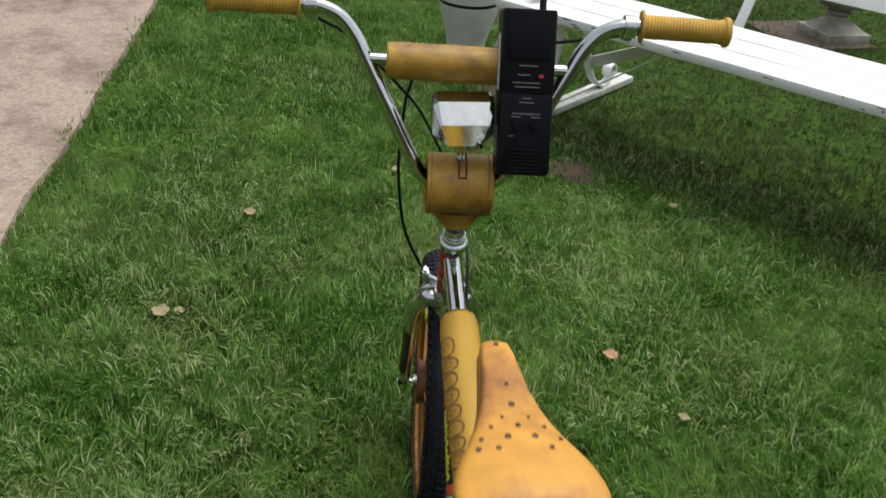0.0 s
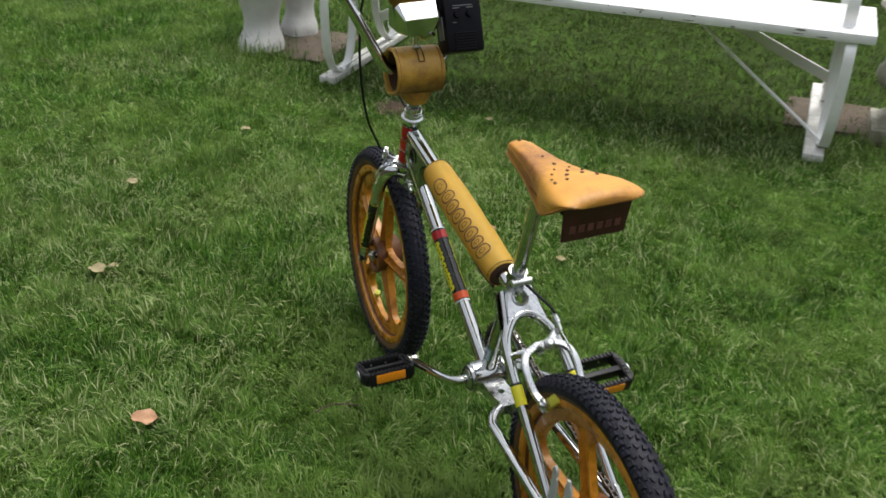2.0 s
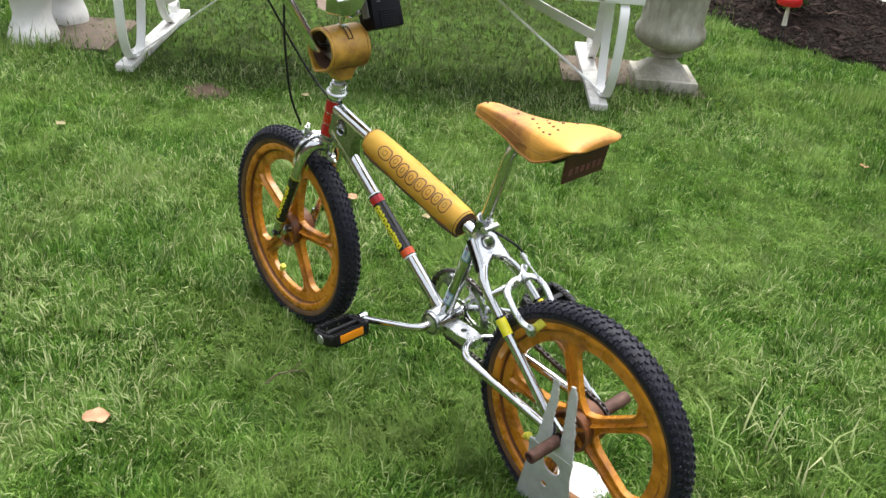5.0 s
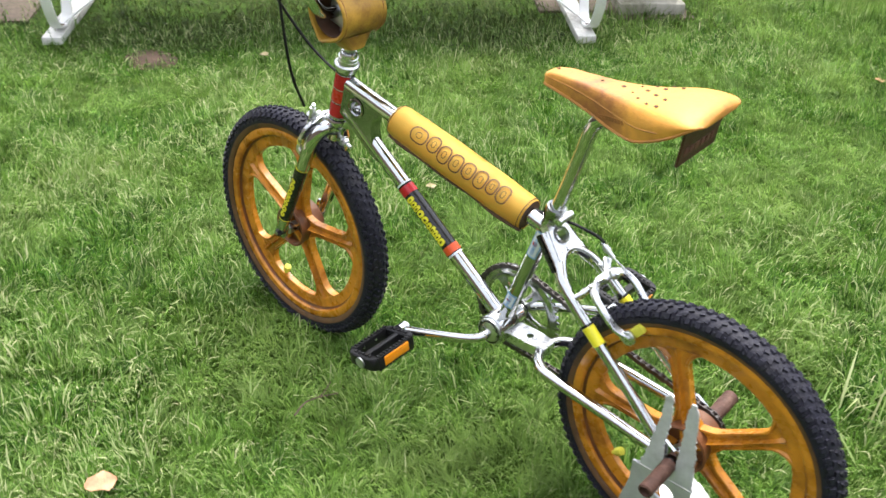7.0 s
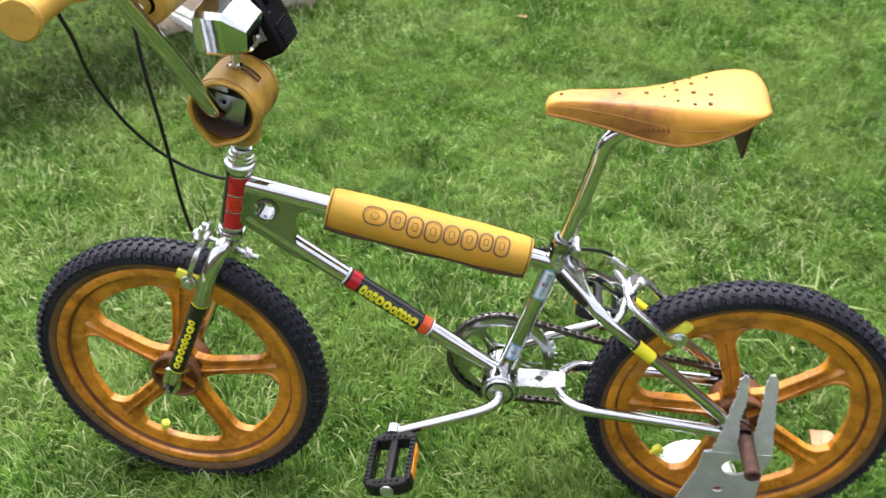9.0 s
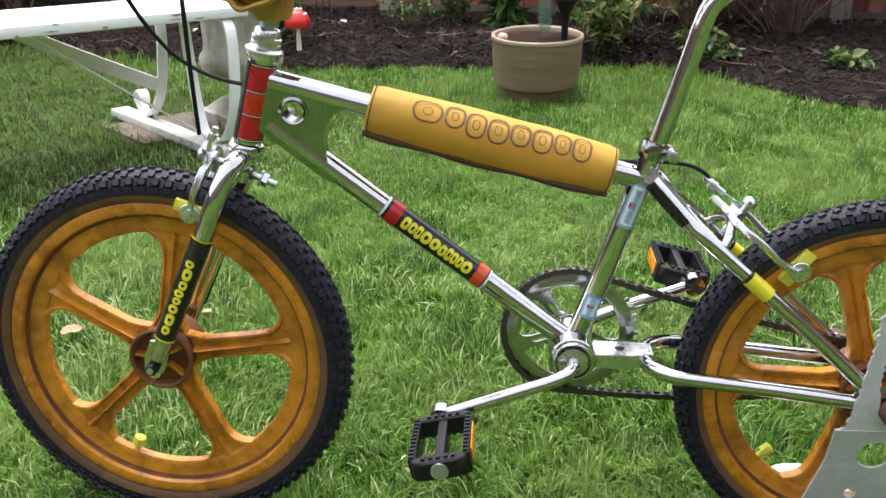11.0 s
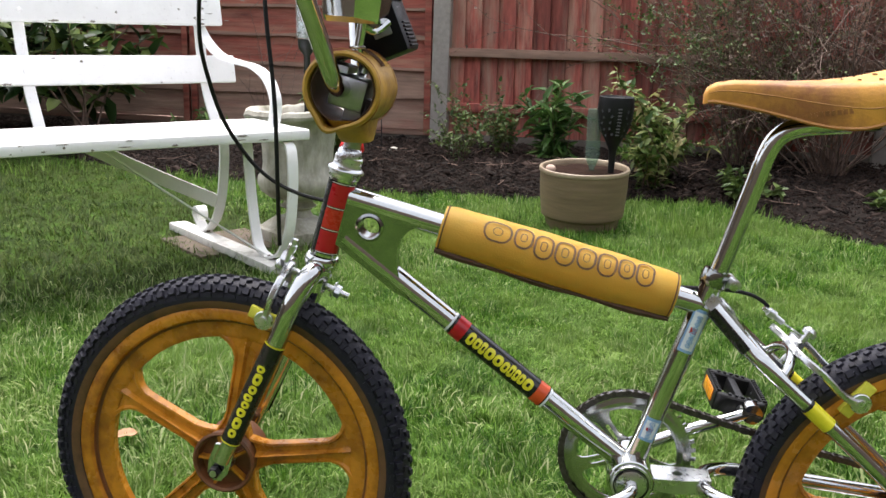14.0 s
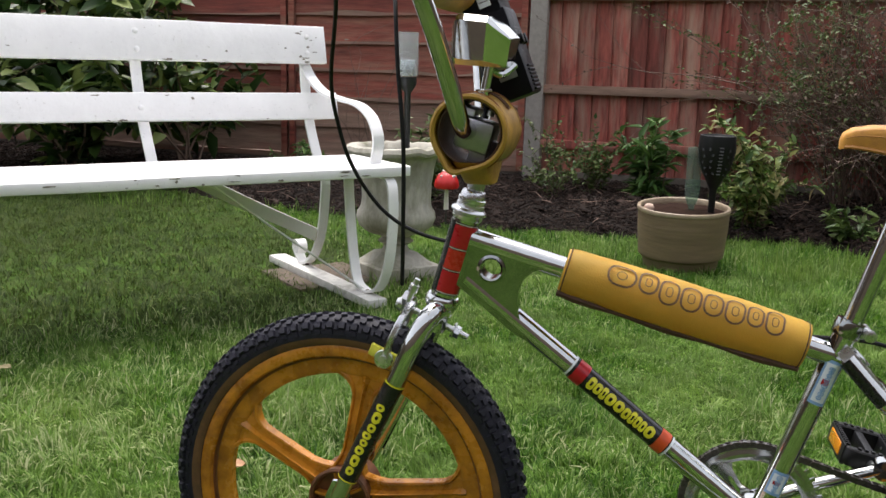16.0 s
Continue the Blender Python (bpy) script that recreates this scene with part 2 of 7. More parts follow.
    potsoil=mat("potting_soil", (0.026, 0.014, 0.010), 0.95, 0.0, 0.4, 60, 1.0, 90, (0.050, 0.030, 0.022), 0.4, 30, spec=0.05),
    pinkstone=mat("pebble", (0.62, 0.45, 0.36), 0.8, 0.0, 0.15, 30, 0.2),
    twig=mat("twig_bark", (0.125, 0.082, 0.062), 0.9, 0.0, 0.3, 40, 0.3, 200, island=0.4),
    redwhite=mat("toadstool_red", (0.55, 0.02, 0.02), 0.35, 0.0, 0.1, 30, 0.0),
    cream=mat("toadstool_cream", (0.7, 0.66, 0.58), 0.5, 0.0, 0.1, 30, 0.0),
    dryleaf=mat("dry_leaf", (0.40, 0.22, 0.12), 0.8, 0.0, 0.25, 60, 0.3, 150, (0.50, 0.36, 0.24), 0.4, 40),
    dryleafp=mat("pale_dry_leaf", (0.27, 0.23, 0.12), 0.8, 0.0, 0.25, 60, 0.3, 150),
    stake=mat("stake_metal", (0.045, 0.047, 0.05), 0.4, 0.6, 0.15, 60, 0.05),
    solar=mat("lamp_metal", (0.11, 0.11, 0.115), 0.4, 0.8, 0.1, 60, 0.05),
)
M["grass"] = blade_mat("grass", [(0.0, (0.018, 0.060, 0.006)), (0.3, (0.048, 0.132, 0.012)), (0.63, (0.092, 0.205, 0.020)), (0.88, (0.175, 0.295, 0.056)), (1.0, (0.42, 0.46, 0.24))], 0.55, 0.42, (0.220, 0.325, 0.080), 2.6, 0.2)
# little-trodden grass, its green darkened further to deepen the bench's shade
M["lushshade"] = blade_mat("lush_shaded_grass", [(0.0, (0.022, 0.042, 0.008)), (0.4, (0.042, 0.075, 0.013)), (0.8, (0.074, 0.116, 0.022)), (1.0, (0.15, 0.18, 0.06))], 0.6, 0.42, (0.080, 0.108, 0.030), 2.6, 0.2)
M["straw"] = blade_mat("dry_grass", [(0.0, (0.13, 0.25, 0.045)), (0.5, (0.26, 0.36, 0.12)), (1.0, (0.50, 0.51, 0.29))], 0.55, 0.4, spec=0.2)
M["laurel"] = blade_mat("laurel_leaf", [(0.0, (0.012, 0.030, 0.009)), (0.5, (0.036, 0.078, 0.018)), (0.8, (0.14, 0.20, 0.05)), (1.0, (0.30, 0.36, 0.12))], 0.3, 0.25)
M["bush"] = blade_mat("shrub_leaf", [(0.0, (0.045, 0.095, 0.020)), (0.45, (0.11, 0.18, 0.040)), (0.8, (0.31, 0.35, 0.12)), (1.0, (0.50, 0.40, 0.22))], 0.4, 0.3)
M["dead"] = blade_mat("dead_leaf", [(0.0, (0.045, 0.028, 0.020)), (0.7, (0.10, 0.06, 0.042)), (1.0, (0.13, 0.12, 0.05))], 0.7, 0.2)
M["lance"] = blade_mat("lance_leaf", [(0.0, (0.028, 0.078, 0.018)), (0.7, (0.085, 0.175, 0.040)), (1.0, (0.17, 0.28, 0.08))], 0.35, 0.25)
M["sprig"] = blade_mat("small_leaf", [(0.0, (0.035, 0.075, 0.018)), (1.0, (0.12, 0.17, 0.045))], 0.45, 0.25)


def glass_mat(name, color, clear, body=0.3):
    """Thin clear plastic: mostly see-through, with a glossy skin."""
    m = bpy.data.materials.new(name)
    m.use_nodes = True
    n, l = m.node_tree.nodes, m.node_tree.links
    b = n["Principled BSDF"]
    b.inputs["Base Color"].default_value = (*[c * body for c in color], 1)
    b.inputs["Roughness"].default_value = 0.06
    t = n.new("ShaderNodeBsdfTransparent")
    t.inputs["Color"].default_value = (*color, 1)
    mx = n.new("ShaderNodeMixShader")
    mx.inputs[0].default_value = clear
    l.new(b.outputs[0], mx.inputs[1])
    l.new(t.outputs[0], mx.inputs[2])
    l.new(mx.outputs[0], n["Material Output"].inputs["Surface"])
    return m


M["glass"] = glass_mat("clear_plastic", (0.90, 0.93, 0.93), 0.80, 0.8)
M["pet"] = glass_mat("green_plastic", (0.74, 0.90, 0.80), 0.72, 0.35)

# ---- building helpers ----
def part(name, bm, material, parent=None, label="", sharp=38):
    """Links a bmesh as one mesh object, under a thing or under a part."""
    bm.normal_update()
    limit = radians(sharp)
    for f in bm.faces:
        f.smooth = True
    for e in bm.edges:
        if len(e.link_faces) == 2 and e.calc_face_angle(0) > limit:
            e.smooth = False
    me = bpy.data.meshes.new(name)
    bm.to_mesh(me)
    bm.free()
    me.materials.append(M[material])
    ob = new(name, me)
    if parent:
        ob.parent = parent
    if label:
        ob["label"] = label
    return ob


def thing(name, label, category, m=None, group="", kind=""):
    ob = new(name)
    ob.empty_display_size = 0.1
    if m is not None:
        ob.matrix_world = m
    return tagged(ob, label, category, group, kind)


def V(*a):
    return Vector(a)


def curve(pts, n=8):
    """A smooth line through the points."""
    p = [Vector(q) for q in pts]
    p = [2 * p[0] - p[1]] + p + [2 * p[-1] - p[-2]]
    out = []
    for i in range(1, len(p) - 2):
        for k in range(n):
            t = k / n
            a, b, c, d = p[i - 1], p[i], p[i + 1], p[i + 2]
            out.append(0.5 * (2 * b + (c - a) * t + (2 * a - 5 * b + 4 * c - d) * t * t + (3 * b - a - 3 * c + d) * t ** 3))
    return out + [p[-2]]


def sweep(bm, pts, r, seg=12, cap=True, shape=None, up=None):
    """A tube along pts; r a radius or one for each point; shape: an outline in (side, up) instead of a circle."""
    pts = [Vector(p) for p in pts]
    n = len(pts)
    rs = r if isinstance(r, (list, tuple)) else [r] * n
    rings, prev = [], None
    for i, p in enumerate(pts):
        d = (pts[min(i + 1, n - 1)] - pts[max(i - 1, 0)]).normalized()
        if prev is None:
            ref = Vector(up) if up else (V(0, 0, 1) if abs(d.z) < 0.9 else V(1, 0, 0))
            s = d.cross(ref).normalized()
        else:
            s = (prev - d * prev.dot(d)).normalized()
        prev = s
        u = s.cross(d)
        if shape:
            rings.append([bm.verts.new(p + rs[i] * (a * s + b * u)) for a, b in shape])
        else:
            rings.append([bm.verts.new(p + rs[i] * (math.cos(2 * math.pi * k / seg) * s + math.sin(2 * math.pi * k / seg) * u)) for k in range(seg)])
    m = len(rings[0])
    for a, b in zip(rings, rings[1:]):
        for k in range(m):
            bm.faces.new((a[k], a[(k + 1) % m], b[(k + 1) % m], b[k]))
    if cap:
        bm.faces.new(rings[0][::-1])
        bm.faces.new(rings[-1])
    return bm


def rod(bm, a, b, r, r2=None, seg=14):
    return sweep(bm, [a, b], [r, r if r2 is None else r2], seg)


def lathe(bm, profile, m=None, seg=32, closed=False):
    """Turns (radius, height) points round the local z axis of m."""
    m = m or Matrix()
    rings = []
    for r, h in profile:
        if r < 1e-6:
            rings.append([bm.verts.new(m @ V(0, 0, h))])
        else:
            rings.append([bm.verts.new(m @ V(r * math.cos(2 * math.pi * k / seg), r * math.sin(2 * math.pi * k / seg), h)) for k in range(seg)])
    pairs = list(zip(rings, rings[1:]))
    if closed:
        pairs.append((rings[-1], rings[0]))
    for a, b in pairs:
        for k in range(seg):
            k2 = (k + 1) % seg
            if len(a) == 1 and len(b) == 1:
                continue
            if len(a) == 1:
                bm.faces.new((a[0], b[k], b[k2]))
            elif len(b) == 1:
                bm.faces.new((a[k], a[k2], b[0]))
            else:
                bm.faces.new((a[k], a[k2], b[k2], b[k]))
    return bm


def box(bm, size, m=None, bevel=0.0, taper=1.0):
    """A block centred on m, its edges rounded; taper scales its top."""
    m = m or Matrix()
    sx, sy, sz = (s / 2 for s in size)
    vs = [bm.verts.new(m @ V(x * (taper if z > 0 else 1), y * (taper if z > 0 else 1), z)) for x in (-sx, sx) for y in (-sy, sy) for z in (-sz, sz)]
    q = [(0, 1, 3, 2), (4, 6, 7, 5), (0, 4, 5, 1), (2, 3, 7, 6), (0, 2, 6, 4), (1, 5, 7, 3)]
    fs = [bm.faces.new([vs[i] for i in f]) for f in q]
    if bevel:
        es = {e for f in fs for e in f.edges}
        bmesh.ops.bevel(bm, geom=list(es), offset=bevel, segments=2, affect="EDGES", profile=0.6)
    return bm


def prism(bm, outline, depth, m=None, hole=None, bevel=0.0):
    """An outline in local x, y pushed out by depth, centred on z = 0; hole: circles (x, y, r) that go through it."""
    m = m or Matrix()
    holes = [] if hole is None else [hole] if not isinstance(hole[0], (list, tuple)) else list(hole)
    loops = [list(outline)] + [[(x + r * math.cos(2 * math.pi * k / 20), y - r * math.sin(2 * math.pi * k / 20)) for k in range(20)] for x, y, r in holes]
    sides, made = [[], []], []
    for loop in loops:
        a = [bm.verts.new(m @ V(x, y, -depth / 2)) for x, y in loop]
        b = [bm.verts.new(m @ V(x, y, depth / 2)) for x, y in loop]
        n = len(loop)
        for k in range(n):
            f = bm.faces.new((a[k], a[(k + 1) % n], b[(k + 1) % n], b[k]))
            made.append(f)
            sides[0].append(bm.edges.get((a[k], a[(k + 1) % n])))
            sides[1].append(bm.edges.get((b[k], b[(k + 1) % n])))
    for es in sides:
        if holes:
            r = bmesh.ops.triangle_fill(bm, use_beauty=True, use_dissolve=False, edges=es)
            made += [g for g in r["geom"] if isinstance(g, bmesh.types.BMFace)]
        else:
            r = bmesh.ops.contextual_create(bm, geom=es)
            made += r["faces"]
    bmesh.ops.recalc_face_normals(bm, faces=made)
    if bevel:
        es = {e for f in made for e in f.edges if e.calc_face_angle(0) > 0.6}
        bmesh.ops.bevel(bm, geom=list(es), offset=bevel, segments=1, affect="EDGES")
    return bm


def rounded(w, h, r, n=5):
    out = []
    for cx, cy, a0 in ((w / 2 - r, h / 2 - r, 0), (-w / 2 + r, h / 2 - r, 90), (-w / 2 + r, -h / 2 + r, 180), (w / 2 - r, -h / 2 + r, 270)):
        for k in range(n + 1):
            a = radians(a0 + 90 * k / n)
            out.append((cx + r * math.cos(a), cy + r * math.sin(a)))
    return out


def dense(outline, step):
    out = []
    for (x0, y0), (x1, y1) in zip(outline, outline[1:] + outline[:1]):
        n = max(1, int(math.hypot(x1 - x0, y1 - y0) / step))
        out += [(x0 + (x1 - x0) * k / n, y0 + (y1 - y0) * k / n) for k in range(n)]
    return out


def along(a, b, roll=V(0, -1, 0)):
    """A frame at a: local x runs to b, local z towards roll."""
    x = (Vector(b) - Vector(a)).normalized()
    z = (roll - x * roll.dot(x)).normalized()
    y = z.cross(x)
    m = Matrix((x, y, z)).transposed().to_4x4()
    m.translation = a
    return m


def quads(name, verts, faces, material, parent=None, kind="", label="", category=""):
    """One mesh from numpy arrays of corners and faces of one size."""
    me = bpy.data.meshes.new(name)
    nf, k = faces.shape
    me.vertices.add(len(verts))
    me.vertices.foreach_set("co", np.ascontiguousarray(verts, dtype=np.float32).ravel())
    me.loops.add(nf * k)
    me.loops.foreach_set("vertex_index", np.ascontiguousarray(faces, dtype=np.int32).ravel())
    me.polygons.add(nf)
    me.polygons.foreach_set("loop_start", np.arange(0, nf * k, k, dtype=np.int32))
    me.update(calc_edges=True)
    me.materials.append(M[material])
    ob = new(name, me)
    if parent:
        ob.parent = parent
    return tagged(ob, label, category, "", kind)


rng = np.random.default_rng(11)

# ---- ground, path, bed ----
PATH_EDGE = -1.09


def path_edge(x):
    """The path runs along the lawn and ends with a rounded corner."""
    return PATH_EDGE - 22 * max(0.0, x + 0.85) ** 1.5


def path_far(x):
    return -1.70 - 0.4 * max(0.0, -x - 1.8)


def bed_edge(x):
    """The lawn's far edge, where the flower bed begins."""
    return 3.62 - 0.10 * x + 0.13 * math.sin(1.7 * x + 0.6) + (0.25 * max(0.0, -x - 1.2)) - 0.22 * math.exp(-((x - 0.35) / 0.5) ** 2) - 0.18 * math.exp(-((x + 0.45) / 0.4) ** 2) - 0.75 * (lambda u: u * u * (3 - 2 * u))(min(1.0, max(0.0, (x - 1.15) / 0.75)))


def fence_y(x):
    return 5.15 - 0.15 * (x + 0.32)


bm = bmesh.new()
xs = [-60, -20, -8] + [-6 + 0.25 * k for k in range(49)] + [8, 20, 60]
ys = [-60, -20, -6, -3] + [-1.5 + 0.25 * k for k in range(33)] + [8, 12, 25, 60]
grid = [[bm.verts.new((x, y, 0.010 * noise.noise(V(x * 0.9, y * 0.9, 0)) - 0.022 * math.exp(-((x - 0.93) / 0.5) ** 2 - (y / 0.5) ** 2))) for y in ys] for x in xs]
for i in range(len(xs) - 1):
    for j in range(len(ys) - 1):
        bm.faces.new((grid[i][j], grid[i + 1][j], grid[i + 1][j + 1], grid[i][j + 1]))
ground = tagged(part("ground", bm, "turf"), "mown green lawn with dry straw-coloured patches", "lawn", "", "structure")

bm = bmesh.new()
cols = [-9 + 0.3 * k for k in range(27)] + [-0.9 + 0.02 * k for k in range(10)]
lo = [bm.verts.new((x, path_far(x), 0.022)) for x in cols]
hi = [bm.verts.new((x, max(path_far(x) + 0.02, path_edge(x) - 0.02 + 0.05 * noise.noise(V(x * 2.1, 0, 0)) + 0.02 * noise.noise(V(x * 7, 3, 0))), 0.022)) for x in cols]
mid = [bm.verts.new((x, (u.co.y + v.co.y) / 2, 0.024 + 0.004 * noise.noise(V(x * 2, 1, 0)))) for x, u, v in zip(cols, lo, hi)]
dn = [bm.verts.new((v.co.x, v.co.y + 0.015, -0.03)) for v in hi]
for k in range(len(cols) - 1):
    for a, b in ((lo, mid), (mid, hi), (hi, dn)):
        bm.faces.new((a[k], a[k + 1], b[k + 1], b[k]))
tagged(part("path", bm, "concrete"), "worn pinkish concrete garden path with exposed aggregate", "path", "", "structure")

bm = bmesh.new()
cols = [-7 + 0.14 * k for k in range(103)]
rows = []
for x in cols:
    y0, y1 = bed_edge(x), fence_y(x) + 0.15
    r = []
    for j in range(15):
        f = j / 14
        y = y0 + (y1 - y0) * f
        z = -0.006 + 0.081 * min(1, f * 4) ** 0.7 + 0.035 * noise.noise(V(x * 3, y * 3, 0)) * min(1, f * 5) + 0.02 * noise.noise(V(x * 11, y * 11, 5))
        r.append(bm.verts.new((x, y, z)))
    rows.append(r)
for a, b in zip(rows, rows[1:]):
    for j in range(14):
        bm.faces.new((a[j], b[j], b[j + 1], a[j + 1]))
tagged(part("flower_bed", bm, "soil"), "bare dark soil flower bed strewn with bark chips", "flower bed", "", "structure")

# bark chips and crumbs on the bed
n = 34000
x = rng.uniform(-5.5, 3.6, n)
y0 = np.array([bed_edge(v) for v in x])
y1 = np.array([fence_y(v) for v in x])
f = rng.uniform(0.01, 1, n) ** 1.3
y = y0 + (y1 - y0) * f
z = -0.002 + 0.081 * np.minimum(1, f * 4) ** 0.7 + 0.022
a, s = rng.uniform(0, 2 * np.pi, n), rng.uniform(0.003, 0.013, n) * (1 + 2.2 * (rng.uniform(0, 1, n) > 0.93))
w, tilt = s * rng.uniform(0.15, 0.5, n), rng.uniform(-0.5, 0.5, n)
dx, dy = np.cos(a), np.sin(a)
c = np.stack([x, y, z], 1)
ax = np.stack([dx * s, dy * s, tilt * s], 1)
bx = np.stack([-dy * w, dx * w, rng.uniform(-0.4, 0.4, n) * w], 1)
hx = np.array([0, 0, 0.003])
top = [c - ax - bx, c + ax - bx * 0.7, c + ax * 0.9 + bx, c - ax * 0.8 + bx]
vv = np.stack([top[0] - hx, top[1] - hx, top[2] - hx, top[3] - hx, top[0] + hx, top[1] + hx, top[2] + hx, top[3] + hx], 1).reshape(-1, 3)
base = (np.arange(n) * 8)[:, None, None]
fc = (base + np.array([[4, 5, 6, 7], [0, 1, 5, 4], [1, 2, 6, 5], [2, 3, 7, 6], [3, 0, 4, 7]])[None]).reshape(-1, 4)
quads("bark_chips", vv, fc, "barkchip", None, "stuff", "scattered brown bark chips and soil crumbs", "bark chips")


bm = bmesh.new()
for k in range(110):
    x = rng.uniform(-2.5, 2.9)
    f = rng.uniform(0.06, 0.8)
    y = bed_edge(x) + (fence_y(x) - bed_edge(x)) * f
    a, h, w = rng.uniform(0, math.pi), 0.030 + 0.081 * min(1, f * 4) ** 0.7, rng.uniform(0.03, 0.10)
    d = V(math.cos(a), math.sin(a), 0) * w
    sweep(bm, [V(x, y, h) - d, V(x + rng.normal(0, 0.012), y + rng.normal(0, 0.012), h + rng.uniform(0, 0.02)), V(x, y, h + rng.uniform(-0.01, 0.03)) + d], [0.0028, 0.0022, 0.001], 4)
tagged(part("bed_litter", bm, "twig"), "dead broken twigs strewn over the soil", "twigs", "", "stuff")


def blades(name, n, xr, yr, length, width, material, label, keep=None, flop=1.0):
    """Grass in small tufts: the blades of a tuft share a heading and a height, each a bent, narrowing strip."""
    x, y = rng.uniform(*xr, n), rng.uniform(*yr, n)
    if keep is not None:
        ok = keep(x, y)
        x, y = x[ok], y[ok]
    n = len(x)
    cu = np.floor(x / 0.045 + 0.7 * np.sin(y * 23.0) + 0.4 * np.sin(y * 61.0))
    cv = np.floor(y / 0.042 + 0.7 * np.sin(x * 19.0) + 0.4 * np.sin(x * 57.0))
    h1, h2, h3 = (np.mod(np.sin(cu * p + cv * q) * 43758.5453, 1.0) for p, q in ((12.9898, 78.233), (39.346, 11.135), (73.156, 52.235)))
    big = np.sin(x * 2.3 + 1.0 + np.sin(y * 1.9)) * np.sin(y * 2.7 + np.sin(x * 2.2))
    L = length * (0.80 + 0.34 * h2 + 0.12 * big) * rng.uniform(0.55, 1.3, n)
    a = 2 * np.pi * h1 + rng.normal(0, 0.8, n)
    th = np.clip(flop * (0.60 + 0.75 * h3) + rng.normal(0, 0.34, n), 0.05, 1.30)
    w = width * rng.uniform(0.6, 1.3, n)
    dx, dy = np.cos(a), np.sin(a)
    b = np.stack([x, y, np.full(n, -0.006)], 1)
    t1, t2 = th * 0.55, th * 1.25
    m = b + np.stack([dx * np.sin(t1), dy * np.sin(t1), np.cos(t1)], 1) * (0.55 * L)[:, None]
    t = m + np.stack([dx * np.sin(t2), dy * np.sin(t2), np.cos(t2)], 1) * (0.45 * L)[:, None]
    s = np.stack([-dy * w / 2, dx * w / 2, rng.normal(0, 0.3, n) * w / 2], 1)
    vv = np.stack([b - s, b + s, m + s * 0.85, m - s * 0.85, t], 1).reshape(-1, 3)
    i = (np.arange(n) * 5)[:, None, None]
    fc = (i + np.array([[0, 1, 2], [0, 2, 3], [3, 2, 4]])[None]).reshape(-1, 3)
    return quads(name, vv, fc, material, None, "stuff", label, "grass")


SLABS = ((-0.80, 2.26, -45, 0.36, 0.36), (-2.46, 0.54, -45, 0.46, 0.42), (-3.3, 2.3, 10, 0.5, 0.5), (-0.54, 2.385, -45, 0.34, 0.34))


def on_lawn(x, y):
    paved = np.zeros(len(x), dtype=bool)
    for sx, sy, r, w, d in SLABS:
        c, s = math.cos(radians(r)), math.sin(radians(r))
        u, v = (x - sx) * c + (y - sy) * s, -(x - sx) * s + (y - sy) * c
        paved |= (np.abs(u) < w / 2 - 0.012) & (np.abs(v) < d / 2 - 0.012) & (rng.uniform(0, 1, len(x)) > 0.12 + 0.5 * (np.abs(v) > d / 2 - 0.05) + 0.5 * (np.abs(u) > w / 2 - 0.05))
    u, v = -0.714 * (x + 0.465) - 0.700 * (y - 1.84), 0.700 * (x + 0.465) - 0.714 * (y - 1.84)
    paved |= ((np.abs(u) < 0.045) | (np.abs(u - 1.96) < 0.045)) & (np.abs(v + 0.42) < 0.43)
    e = np.array([bed_edge(v) for v in x]) + 0.06 * np.sin(x * 23) * np.sin(x * 7)
    bare = np.exp(-(((x + 1.51) / 0.16) ** 2 + ((y - 0.63) / 0.14) ** 2)) > rng.uniform(0.25, 1.2, len(x))
    return (y < e) & (y > np.array([path_edge(v) for v in x]) - 0.035 + 0.03 * np.sin(x * 9) + 0.02 * np.sin(x * 31) + rng.normal(0, 0.012, len(x))) & ~bare & ~paved


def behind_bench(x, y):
    """Where the lawn is little trodden and its colour carries bench shade: from the bench's front edge back to the bed.
    """
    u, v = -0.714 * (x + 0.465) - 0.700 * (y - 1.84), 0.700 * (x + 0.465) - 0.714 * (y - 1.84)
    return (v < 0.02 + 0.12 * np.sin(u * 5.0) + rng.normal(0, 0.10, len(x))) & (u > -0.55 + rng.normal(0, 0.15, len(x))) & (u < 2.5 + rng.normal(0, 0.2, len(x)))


def trodden(x, y):
    worn = np.exp(-(((x + 0.65) / 0.75) ** 2 + ((y - 0.55) / 0.5) ** 2)) * 0.55 > rng.uniform(0, 1, len(x))
    return on_lawn(x, y) & ~behind_bench(x, y) & ~worn


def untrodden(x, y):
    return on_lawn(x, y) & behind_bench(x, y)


blades("grass", 170000, (-4.6, 0.4), (0.2, 4.2), 0.043, 0.0040, "lushshade", "deeper green lawn grass round the bench, with bench shade in its colour", untrodden, 1.25)
blades("grass", 440000, (-1.6, 2.1), (-1.25, 2.0), 0.041, 0.0031, "grass", "short green lawn grass", trodden)
blades("grass", 190000, (-4.6, -1.6), (-1.15, 4.3), 0.050, 0.0044, "grass", "short green lawn grass", trodden)
blades("grass", 150000, (-1.6, 2.8), (2.0, 4.2), 0.050, 0.0042, "grass", "short green lawn grass", trodden)
blades("grass", 30000, (2.1, 3.2), (-1.15, 2.0), 0.055, 0.006, "grass", "short green lawn grass", on_lawn)


